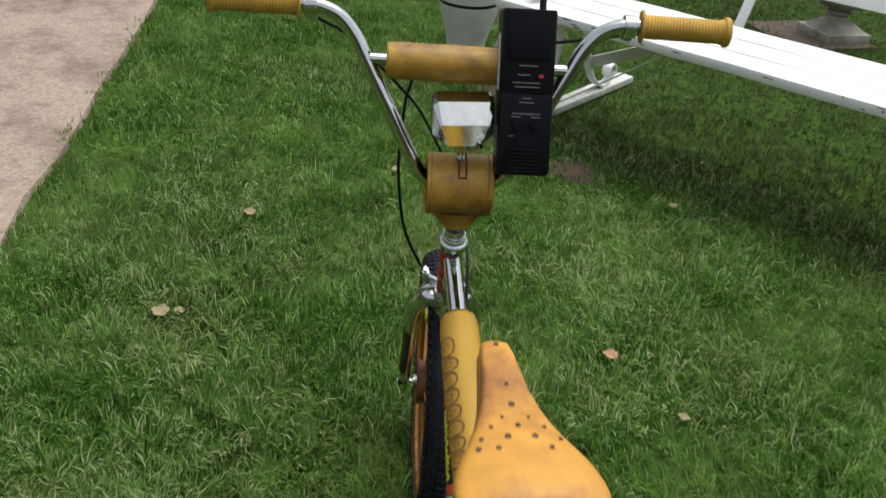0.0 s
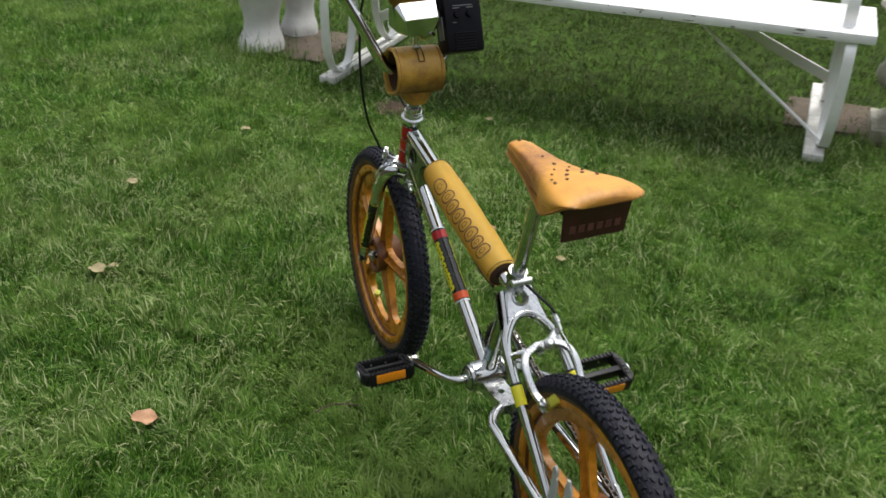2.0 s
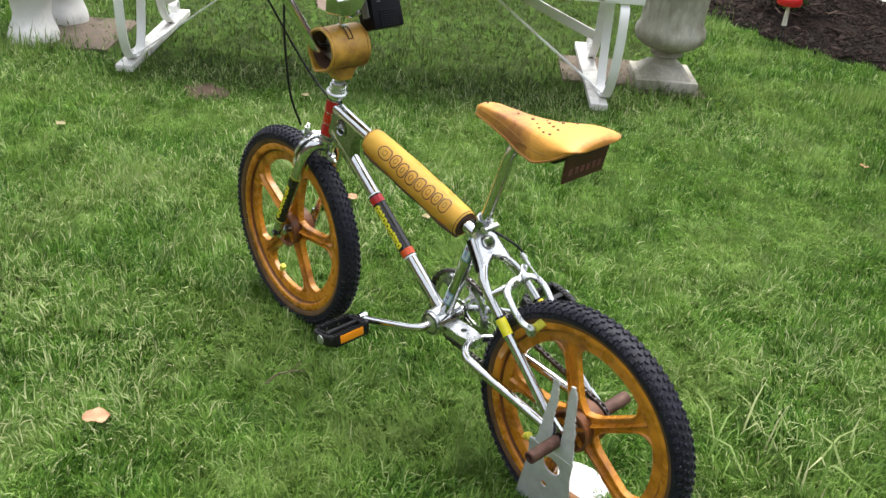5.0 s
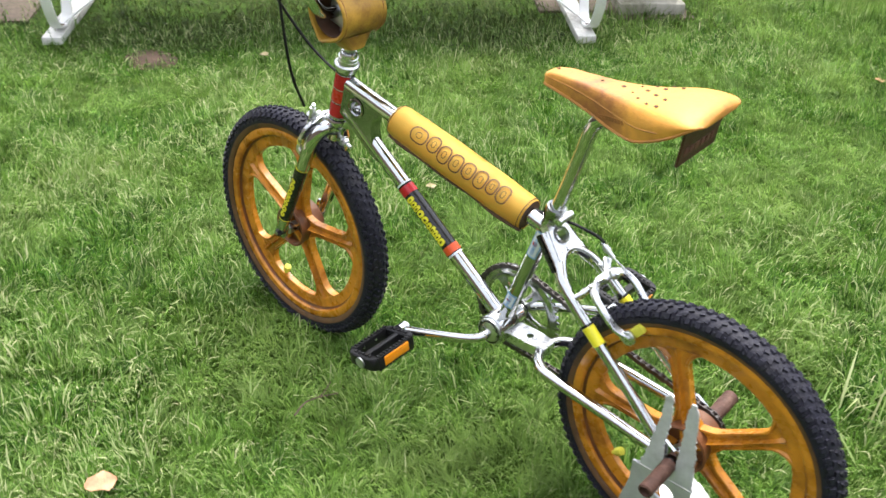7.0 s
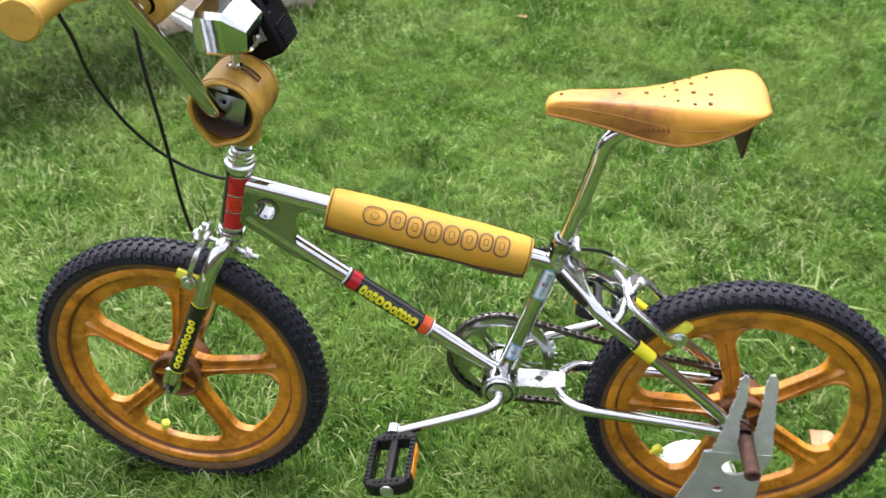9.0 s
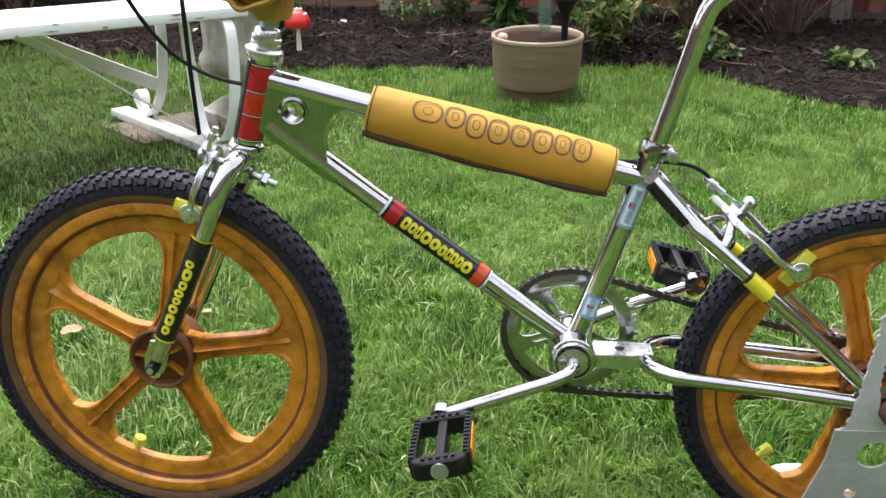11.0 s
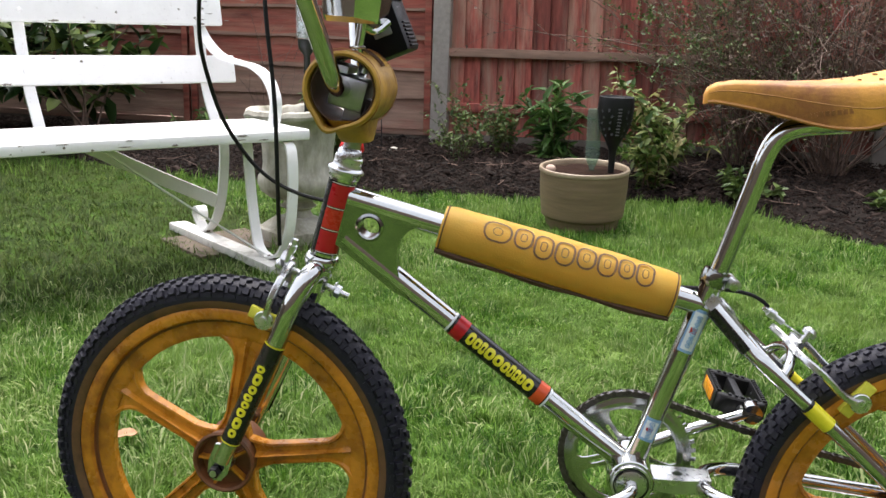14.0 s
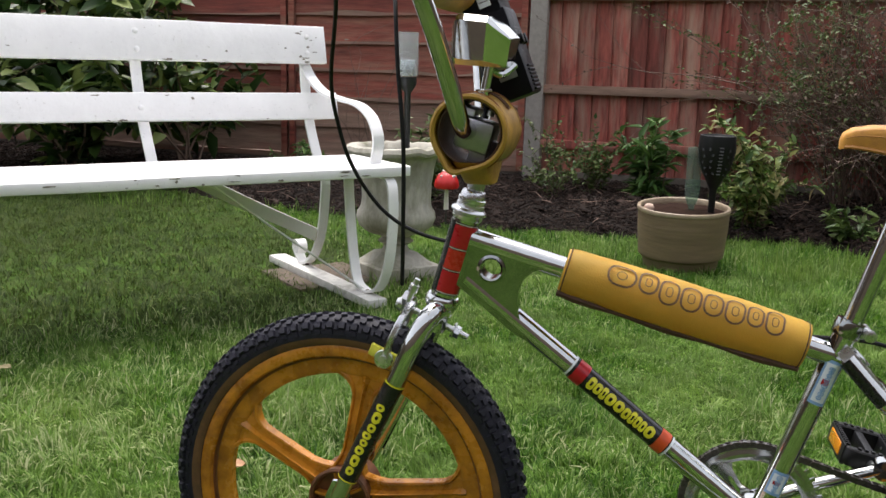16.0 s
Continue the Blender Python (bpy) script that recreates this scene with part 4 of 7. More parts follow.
for f0, f1, n in ((0.64, 0.86, 4), (0.16, 0.28, 2)):
    a, b = ST0.lerp(ST1, f0), ST0.lerp(ST1, f1)
    bm = bmesh.new()
    band(bm, ST0, ST1, 0.0143, f0, f1, 12, (-42, 42))
    part("sticker", bm, "blue", seat_tube, "white sticker with a blue edge")
    bm = bmesh.new()
    band(bm, ST0, ST1, 0.0146, f0 + 0.014, f1 - 0.014, 12, (-31, 31))
    part("sticker_face", bm, "sticker", seat_tube)
    sm = along(a, b)
    letters(n * 2, (b - a).length * 0.75, 0.0075, sm @ Matrix.Translation(((b - a).length * 0.12, 0, 0.0152)), "blue", seat_tube, 0.0152, 0.0013, "print_bar", 0.0007, n)
    bm = bmesh.new()
    band(bm, ST0, ST1, 0.0150, f0 + 0.45 * (f1 - f0), f0 + 0.58 * (f1 - f0), 6, (-12, 20))
    part("print_bar", bm, "red", seat_tube)

# foam pad on the top tube
P0, P1 = V(0.2895, 0, 0.5835), V(0.5865, 0, 0.5085)
pm = along(P0, P1)
plen = (P1 - P0).length
bm = bmesh.new()
rows = []
for i in range(25):
    f = i / 24
    rr = 0.0295 + 0.0022 * math.sin(math.pi * f) + 0.0007 * noise.noise(V(f * 6, 1, 2)) - (0.0022 if i in (0, 24) else 0)
    row = []
    for k in range(41):
        a = radians(-15 + 330 * (k / 40))
        b = a - radians(75)
        r = rr * (1 + 0.03 * math.cos(b * 2 + 0.4)) + 0.0006 * noise.noise(V(f * 9, k * 0.4, 0))
        row.append(bm.verts.new(pm @ V(f * plen, r * math.sin(b - radians(75)), r * math.cos(b - radians(75)))))
    rows.append(row)
for a, b in zip(rows, rows[1:]):
    for k in range(40):
        bm.faces.new((a[k], a[k + 1], b[k + 1], b[k]))
bmesh.ops.solidify(bm, geom=bm.faces[:], thickness=0.006)
top_pad = part("top_tube_pad", bm, "pad", bike, "mustard vinyl foam pad wrapped round the top tube")
for f in (0.012, 0.988):
    c = P0.lerp(P1, f)
    bm = bmesh.new()
    lathe(bm, [(0.0302, -0.0008), (0.0308, 0.0), (0.0302, 0.0008)], Matrix.Translation(c) @ (P1 - P0).to_track_quat("Z", "Y").to_matrix().to_4x4(), 40)
    part("pad_stitching", bm, "seam", top_pad)
bm = bmesh.new()
sweep(bm, [pm @ V(plen * f, -0.0265 - 0.003 * math.sin(math.pi * f), 0.0140 + 0.0015 * math.sin(9 * f)) for f in np.linspace(0.0, 1.0, 14)], [0.0046 + 0.0014 * math.sin(17 * f) for f in np.linspace(0.0, 1.0, 14)], 6)
part("pad_flap", bm, "seam", top_pad, "dark frayed closing edge")
for p in (P0 + (P1 - P0) * 0.004, P1 - (P1 - P0) * 0.004):
    bm = bmesh.new()
    rod(bm, p, p + (P1 - P0).normalized() * 0.001, 0.0265, seg=28)
    part("foam_end", bm, "seam", top_pad)
letters(8, 0.222, 0.0340, pm @ pose(0, 0, 0, -40, 0, 0) @ Matrix.Translation((0.051, 0, 0.0318)), "ink", top_pad, 0.0318, 0.0025, "print_bar", 0.0018, 3, [1.5, 1.0, 1.0, 1.05, 1.0, 1.0, 0.85, 0.95])

# headset, fork
bm = bmesh.new()
hm = Matrix.Translation(HEAD_T) @ STEER.to_track_quat("Z", "Y").to_matrix().to_4x4()
lathe(bm, [(0.0, 0), (0.0192, 0), (0.0200, 0.0015), (0.0200, 0.0060), (0.0188, 0.0068), (0.0188, 0.0082), (0.0232, 0.0090), (0.0236, 0.0105), (0.0228, 0.0125), (0.0190, 0.0150), (0.0180, 0.0180), (0.0180, 0.0205), (0.0170, 0.0212), (0.0170, 0.0222), (0.0182, 0.0230), (0.0182, 0.0275), (0.0165, 0.0285), (0.0160, 0.0345), (0.0140, 0.0375), (0.0, 0.0385)], hm, 30)
part("headset", bm, "alloy", bike)
bm = bmesh.new()
lathe(bm, [(0.0, -0.124), (0.0195, -0.124), (0.0225, -0.117), (0.0225, -0.111), (0.0200, -0.107), (0.0, -0.107)], hm, 30)
part("headset_cup", bm, "chrome", bike)
CROWN = HEAD_B - STEER * 0.022
bm = bmesh.new()
rod(bm, HEAD_B - STEER * 0.005, HEAD_B - STEER * 0.05, 0.0155, seg=24)
fork = part("fork", bm, "chrome", bike, "chrome fork with curved shoulders")
for s in (-1, 1):
    bm = bmesh.new()
    pts = curve([CROWN + V(0.002, s * 0.006, -0.004), CROWN + V(-0.001, s * 0.030, 0.001), V(0.1115, s * 0.047, 0.490), V(0.094, s * 0.0515, 0.447), V(0.052, s * 0.0535, 0.352), V(0.010, s * 0.0545, 0.262)], 6)
    sweep(bm, pts, [0.0138] * 14 + [0.0138 - 0.0028 * k / (len(pts) - 15) for k in range(len(pts) - 14)], 18)
    leg = part("fork_leg", bm, "chrome", fork)
    bm = bmesh.new()
    prism(bm, dense([(0.018, 0.285), (0.0, 0.285), (-0.010, 0.262), (-0.012, 0.243), (-0.004, 0.232), (0.006, 0.232), (0.016, 0.243), (0.024, 0.268)], 0.006), 0.005, Matrix.Translation((0.002, s * 0.0515, 0)) @ GM)
    part("fork_end", bm, "chrome", fork)
    a, b = V(0.0855, s * 0.052, 0.428), V(0.0245, s * 0.0541, 0.294)
    bm = bmesh.new()
    band(bm, a, b, 0.0132, 0, 1, 26, (-92, 92), 0.0006, V(0, s, 0))
    fd = part("decal", bm, "blackg", fork, "black decal with yellow blocks")
    for f in (-0.02, 1.0):
        bm = bmesh.new()
        band(bm, a, b, 0.0132, f, f + 0.012, 26, (-92, 92), 0.0008, V(0, s, 0))
        part("decal_edge", bm, "yellow", fork)
    ln = (b - a).length
    letters(8, ln * 0.76, 0.0130, along(a, b, V(0, s, 0)) @ Matrix.Translation((ln * 0.18, 0, 0.0138)), "yellow", fork, 0.0138, 0.0, "yellow_bar", 0.0007, 6)

# stem with its padded cuff
CLAMP = V(0.166, 0, 0.757)
bm = bmesh.new()
rod(bm, HEAD_T + STEER * 0.04, HEAD_T + STEER * 0.105, 0.0112, seg=20)
sm = Matrix.Translation(CLAMP) @ pose(0, 0, 0, 0, 15, 0)
box(bm, (0.046, 0.050, 0.040), sm @ Matrix.Translation((0.008, 0, -0.004)), 0.005)
box(bm, (0.024, 0.030, 0.030), sm @ Matrix.Translation((0.018, 0, -0.030)), 0.005)
box(bm, (0.030, 0.048, 0.010), sm @ Matrix.Translation((-0.012, 0, 0.022)), 0.003)
stem = part("stem", bm, "stemgrey", bike, "cast alloy handlebar stem")
for dx, dy in ((-0.02, -0.016), (-0.02, 0.016), (0.02, -0.016), (0.02, 0.016)):
    bm = bmesh.new()
    lathe(bm, [(0, 0), (0.0048, 0), (0.0048, 0.007), (0, 0.007)], sm @ Matrix.Translation((dx, dy, 0.024)), 10)
    part("bolt", bm, "steel", stem)
bm = bmesh.new()
rows = []
for i, (y, inner) in enumerate([(-0.050, 0.002), (-0.052, 0.0), (-0.050, -0.001)] + [(-0.050 + 0.096 * k / 8, 0.0) for k in range(1, 8)] + [(0.046, -0.001), (0.048, 0.0), (0.046, 0.002)]):
    row = []
    for k in range(56):
        a = 2 * math.pi * k / 56
        deg = math.degrees(a)
        d = abs((deg + 112 + 180) % 360 - 180)
        r = 0.0472 + 0.0012 * noise.noise(V(y * 30, math.cos(a) * 2, math.sin(a) * 2)) + 0.009 * math.exp(-(d / 17) ** 2) + 0.0015 * math.cos(2 * a)
        if inner > 0:
            r -= 0.0062
        elif inner == 0 and i in (1, 11):
            r -= 0.003
        row.append(bm.verts.new(V(0.172 + r * math.cos(a), y, 0.7555 + r * math.sin(a) * 1.02)))
    rows.append(row)
rows.append(rows[0])
for a, b in zip(rows, rows[1:]):
    for k in range(56):
        bm.faces.new((a[k], a[(k + 1) % 56], b[(k + 1) % 56], b[k]))
bmesh.ops.recalc_face_normals(bm, faces=bm.faces[:])
cuff = part("stem_pad", bm, "cuff", bike, "mustard vinyl cuff wrapped round the stem")
# lining added in dark brown, the shade of the cuff's hollow as colour
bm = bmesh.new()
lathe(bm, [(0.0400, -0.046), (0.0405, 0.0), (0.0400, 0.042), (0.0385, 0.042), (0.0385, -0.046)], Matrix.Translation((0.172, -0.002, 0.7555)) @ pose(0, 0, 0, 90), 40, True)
part("foam_lining", bm, "seam", cuff, "foam lining, the hollow's shade in its dark brown")
for y in (-0.0455, 0.0395):
    bm = bmesh.new()
    pts = [V(0.172 + 0.0482 * math.cos(a), y, 0.7555 + 0.0492 * math.sin(a)) for a in np.linspace(radians(-60), radians(200), 40)]
    sweep(bm, pts, 0.0008, 5)
    part("stitching", bm, "crease", cuff)
bm = bmesh.new()
arc = np.linspace(radians(92), radians(36), 10)
pts = [V(0.172 + 0.0492 * math.cos(a), y, 0.7555 + 0.0502 * math.sin(a)) for y, turn in ((-0.0055, arc), (0.0055, arc[::-1])) for a in turn]
sweep(bm, pts, 0.0014, 6)
part("strap", bm, "seam", cuff, "dark stitched strap loop")
# the cuff gathers downwards onto the stem
bm = bmesh.new()
rows = []
for f in (0.0, 0.25, 0.5, 0.75, 0.94, 1.0):
    g = f ** 0.8
    row = []
    for k in range(36):
        a = 2 * math.pi * k / 36
        c = abs(math.cos(a)) ** 0.7 * (1 if math.cos(a) > 0 else -1)
        d = abs(math.sin(a)) ** 0.7 * (1 if math.sin(a) > 0 else -1)
        wy, wx = 0.0455 * (1 - g) + 0.0205 * g, 0.0300 * (1 - g) + 0.0195 * g
        if f == 1.0:
            wy, wx = wy - 0.002, wx - 0.002
        fold = 1 + 0.03 * math.sin(5 * a) * math.sin(math.pi * f)
        row.append(bm.verts.new(V(0.174 * (1 - g) + 0.1795 * g + wx * c * fold, -0.002 * (1 - g) + wy * d * fold, 0.7185 - 0.0290 * f)))
    rows.append(row)
for a, b in zip(rows, rows[1:]):
    for k in range(36):
        bm.faces.new((a[k], a[(k + 1) % 36], b[(k + 1) % 36], b[k]))
bm.faces.new(rows[-1])
bmesh.ops.recalc_face_normals(bm, faces=bm.faces[:])
part("gathered_end", bm, "cuff", cuff, "soiled lower end gathered round the stem")

# handlebar
half = [V(0.166, 0.0, 0.757), V(0.1665, 0.038, 0.757), V(0.166, 0.056, 0.7635), V(0.163, 0.072, 0.783), V(0.147, 0.114, 0.862), V(0.130, 0.150, 0.928), V(0.122, 0.168, 0.960), V(0.117, 0.190, 0.985), V(0.117, 0.218, 0.998), V(0.120, 0.255, 1.002), V(0.132, 0.372, 1.005)]
bm = bmesh.new()
line = [V(p.x, -p.y, p.z) for p in reversed(half[1:])] + half
sweep(bm, curve(line, 6), 0.0112, 16)
handlebar = part("handlebar", bm, "chrome", bike, "chrome high-rise handlebar")
bm = bmesh.new()
XB = V(0.1300, 0, 0.930)
rod(bm, XB + V(0, -0.152, 0), XB + V(0, 0.152, 0), 0.0095, seg=18)
part("crossbar", bm, "chrome", handlebar)
bm = bmesh.new()
lathe(bm, [(0.012, -0.121), (0.024, -0.121), (0.0265, -0.118), (0.0272, -0.05), (0.0275, 0.0), (0.0272, 0.05), (0.0265, 0.118), (0.024, 0.121), (0.012, 0.121)], Matrix.Translation(XB) @ pose(0, 0, 0, 90), 34)
part("crossbar_pad", bm, "cuff", handlebar, "mustard foam pad round the crossbar")
for s in (-1, 1):
    a, b = V(0.1195, s * 0.247, 1.0015), V(0.132, s * 0.374, 1.005)
    d = b - a
    gm = Matrix.Translation(a) @ d.to_track_quat("Z", "Y").to_matrix().to_4x4()
    bm = bmesh.new()
    prof = [(0.0112, 0.0), (0.0235, 0.0), (0.0245, 0.002), (0.0235, 0.004), (0.017, 0.005)]
    for k in range(24):
        z = 0.008 + 0.0046 * k
        prof += [(0.0168, z), (0.0176, z + 0.0018)]
    prof += [(0.0185, 0.120), (0.0215, 0.122), (0.0218, 0.127), (0.0195, 0.130), (0.0, 0.131)]
    lathe(bm, prof, gm, 26)
    part("grip", bm, "grip", handlebar, "mustard ribbed rubber grip")
    # brake lever: clamp, pivot and blade
    bm = bmesh.new()
    c = V(0.1180, s * 0.232, 1.000)
    lathe(bm, [(0.0112, -0.009), (0.0165, -0.009), (0.0165, 0.009), (0.0112, 0.009)], Matrix.Translation(c) @ pose(0, 0, 0, 90), 18)
    box(bm, (0.030, 0.016, 0.016), Matrix.Translation(c + V(-0.018, 0, -0.016)), 0.004)
    lever = part("brake_lever", bm, "alloy", handlebar, "alloy brake lever")
    bm = bmesh.new()
    sweep(bm, curve([c + V(-0.026, s * 0.0, -0.022), c + V(-0.044, s * 0.028, -0.020), c + V(-0.050, s * 0.07, -0.014), c + V(-0.046, s * 0.112, -0.012)], 6), 1.0, 8, True, [(0.005, 0.003), (0.0, 0.0042), (-0.005, 0.003), (-0.005, -0.003), (0, -0.0042), (0.005, -0.003)])
    part("lever_blade", bm, "alloy", handlebar)

# headlamp on a short bracket above the stem
LM = Matrix.Translation((0.186, -0.003, 0.866)) @ pose(0, 0, 0, 2.5, 4, 0)
bm = bmesh.new()
def loft(bm, rings):
    vs = [[bm.verts.new(p) for p in r] for r in rings]
    n = len(vs[0])
    for a, b in zip(vs, vs[1:]):
        for k in range(n):
            bm.faces.new((a[k], a[(k + 1) % n], b[(k + 1) % n], b[k]))
    bm.faces.new(vs[0][::-1])
    bm.faces.new(vs[-1])
    return bm
def face_ring(x, w, h, c, dz=0.0):
    o = [(w, h - c), (w - c, h), (-w + c, h), (-w, h - c), (-w, -h + c), (-w + c, -h), (w - c, -h), (w, -h + c)]
    return [LM @ V(x, y * 1.08, z + dz) for y, z in o]
loft(bm, [face_ring(-0.037, 0.039, 0.027, 0.006), face_ring(-0.033, 0.042, 0.030, 0.007), face_ring(-0.024, 0.042, 0.030, 0.007), face_ring(0.002, 0.0415, 0.0295, 0.007), [LM @ V(x, y, z) for x, y, z in ((0.0315, 0.0345, 0.004), (0.0310, 0.0325, 0.006), (0.0310, -0.0325, 0.006), (0.0315, -0.0345, 0.004), (0.0270, -0.0235, -0.0275), (0.0255, -0.0205, -0.0295), (0.0255, 0.0205, -0.0295), (0.0270, 0.0235, -0.0275))]])
lamp = part("headlamp", bm, "chrome", bike, "faceted chrome headlamp housing", 12)
bm = bmesh.new()
loft(bm, [face_ring(-0.0375, 0.034, 0.022, 0.005), face_ring(-0.041, 0.032, 0.020, 0.005)])
part("lens", bm, "glass", lamp, "clear lamp lens")
bm = bmesh.new()
rod(bm, V(0.187, -0.003, 0.838), V(0.181, -0.003, 0.800), 0.006)
sweep(bm, curve([V(0.187, -0.003, 0.832), V(0.200, 0.010, 0.826), V(0.214, 0.022, 0.838)], 4), 0.005, 8)
box(bm, (0.018, 0.012, 0.004), pose(0.183, -0.003, 0.806), 0.001)
part("lamp_bracket", bm, "chrome", lamp)

# two-way radio strapped to the bar
RM = Matrix.Translation((0.180, 0.085, 0.912)) @ pose(0, 0, 0, 0, -22, 0) @ pose(0, 0, 0, 1, 0, 0)
bm = bmesh.new()
box(bm, (0.050, 0.079, 0.125), RM @ Matrix.Translation((-0.014, 0, 0.052)), 0.005)
box(bm, (0.056, 0.078, 0.118), RM @ Matrix.Translation((-0.013, 0, -0.064)), 0.007)
radio = part("radio", bm, "radio", bike, "black plastic two-way radio with small white print")
bm = bmesh.new()
box(bm, (0.004, 0.063, 0.070), RM @ Matrix.Translation((0.012, 0, 0.078)), 0.0015)
part("front_panel", bm, "radio", radio)
bm = bmesh.new()
for k in range(7):
    box(bm, (0.003, 0.046, 0.003), RM @ Matrix.Translation((0.016, 0, -0.086 - 0.0052 * k)), 0.0008)
part("speaker_grille", bm, "radio", radio)
for dy in (-0.013, 0.013):
    bm = bmesh.new()
    lathe(bm, [(0, 0), (0.0075, 0), (0.007, 0.006), (0, 0.0065)], RM @ Matrix.Translation((0.015, dy, -0.05)) @ pose(0, 0, 0, 0, 90, 0), 14)
    part("dial", bm, "radio", radio)
bm = bmesh.new()
box(bm, (0.001, 0.006, 0.005), RM @ Matrix.Translation((0.0158, 0.019, 0.020)))
part("indicator", bm, "led", radio, "small red indicator")
for z, w, y in ((0.034, 0.026, 0.0), (0.021, 0.018, -0.006), (0.010, 0.040, -0.002), (0.004, 0.036, 0.0), (-0.012, 0.014, 0.0), (-0.018, 0.022, 0.0), (-0.034, 0.040, 0), (-0.0385, 0.014, -0.014), (-0.0385, 0.014, 0.014), (-0.066, 0.008, -0.02)):
    bm = bmesh.new()
    box(bm, (0.0006, w, 0.0016), RM @ Matrix.Translation((0.0155, y, z)))
    part("print_bar", bm, "print", radio)
bm = bmesh.new()
rod(bm, RM @ V(-0.008, 0.02, 0.112), RM @ V(-0.008, 0.02, 0.135), 0.005)
rod(bm, RM @ V(-0.008, 0.02, 0.135), RM @ V(-0.008, 0.02, 0.24), 0.0032)
part("aerial", bm, "black", radio)
for k in range(5):
    bm = bmesh.new()
    box(bm, (0.014, 0.0012, 0.0035), RM @ Matrix.Translation((-0.002, -0.0400, 0.078 - 0.007 * k)))
    part("side_rib", bm, "print", radio)
bm = bmesh.new()
box(bm, (0.024, 0.0016, 0.044), RM @ Matrix.Translation((-0.010, -0.0398, -0.074)), 0.0006)
part("side_label", bm, "sidegrey", radio, "grey side label")
bm = bmesh.new()
box(bm, (0.016, 0.0016, 0.080), RM @ Matrix.Translation((-0.008, -0.0400, 0.040)), 0.0006)
part("side_label", bm, "sticker", radio, "white side label with fine lines")
for k in range(9):
    bm = bmesh.new()
    box(bm, (0.013, 0.0008, 0.0011), RM @ Matrix.Translation((-0.008, -0.0411, 0.007 + 0.006 * k)))
    part("print_bar", bm, "print", radio)
bm = bmesh.new()
box(bm, (0.050, 0.018, 0.014), Matrix.Translation((0.137, 0.083, 0.930)), 0.003)
part("radio_clamp", bm, "black", radio)

# saddle, post, plate
bm = bmesh.new()
rings = []
SX = [0.602, 0.606, 0.615, 0.635, 0.665, 0.70, 0.73, 0.757, 0.78, 0.803, 0.826, 0.846, 0.860, 0.870, 0.877, 0.881, 0.883]
HW = [0.006, 0.012, 0.0165, 0.0195, 0.0225, 0.027, 0.034, 0.042, 0.051, 0.060, 0.067, 0.0705, 0.0705, 0.0680, 0.0620, 0.0540, 0.044]
ZT = [0.763, 0.771, 0.7765, 0.780, 0.7805, 0.781, 0.7825, 0.7855, 0.7895, 0.795, 0.800, 0.802, 0.802, 0.801, 0.799, 0.796, 0.793]
DR = [0.012, 0.018, 0.023, 0.029, 0.035, 0.043, 0.051, 0.056, 0.058, 0.054, 0.047, 0.037, 0.027, 0.019, 0.013, 0.009, 0.007]
for x, w, z, d in zip(SX, HW, ZT, DR):
    ring = []
    for k in range(25):
        a = -1 + 2 * k / 24
        sgn = 1 if a > 0 else -1
        u = abs(a)
        if u < 0.6:
            yy, zz = w * (u / 0.6) * 0.86, z - 0.14 * w * (u / 0.6) ** 2.2
        else:
            v = (u - 0.6) / 0.4
            yy = w * (0.86 + 0.14 * math.sin(min(1, v * 1.6) * math.pi / 2) - 0.10 * max(0, v - 0.6))
            zz = z - 0.14 * w - (max(d, 0.20 * w) - 0.14 * w) * v ** 1.35
        ring.append(bm.verts.new((x, -0.007 + sgn * yy, zz)))
    rings.append(ring)
for a, b in zip(rings, rings[1:]):
    for k in range(24):
        bm.faces.new((a[k], b[k], b[k + 1], a[k + 1]))
bm.faces.new(rings[0])
bm.faces.new(rings[-1][::-1])
bmesh.ops.recalc_face_normals(bm, faces=bm.faces[:])
saddle = part("saddle", bm, "saddle", bike, "mustard moulded plastic saddle with drilled vent holes", 50)


def saddle_top(x, y):
    i = max(k for k in range(len(SX)) if SX[k] <= x)
    f = (x - SX[i]) / (SX[i + 1] - SX[i])
    w, z = HW[i] + f * (HW[i + 1] - HW[i]), ZT[i] + f * (ZT[i + 1] - ZT[i])
    u = min(1, abs(y + 0.007) / (0.86 * w))
    return z - 0.14 * w * u ** 2.2


for x, y, r in ((0.622, -0.007, 0.0030), (0.697, -0.007, 0.0024), (0.732, -0.007, 0.0036), (0.754, -0.020, 0.0018), (0.754, 0.006, 0.0018), (0.770, -0.033, 0.0024), (0.770, -0.007, 0.0030), (0.770, 0.019, 0.0024), (0.790, -0.045, 0.0026), (0.790, -0.020, 0.0036), (0.790, 0.006, 0.0036), (0.790, 0.031, 0.0026), (0.808, -0.050, 0.0034), (0.810, -0.032, 0.0030), (0.810, 0.018, 0.0030)):
    bm = bmesh.new()
    z = saddle_top(x, y)
    r *= 0.88
    lathe(bm, [(0, 0.0003), (r * 0.8, 0.0003), (r, 0.0008), (r * 1.1, 0.0)], Matrix.Translation((x, y, z + 0.0004)), 12)
    part("vent_hole", bm, "seam", saddle)
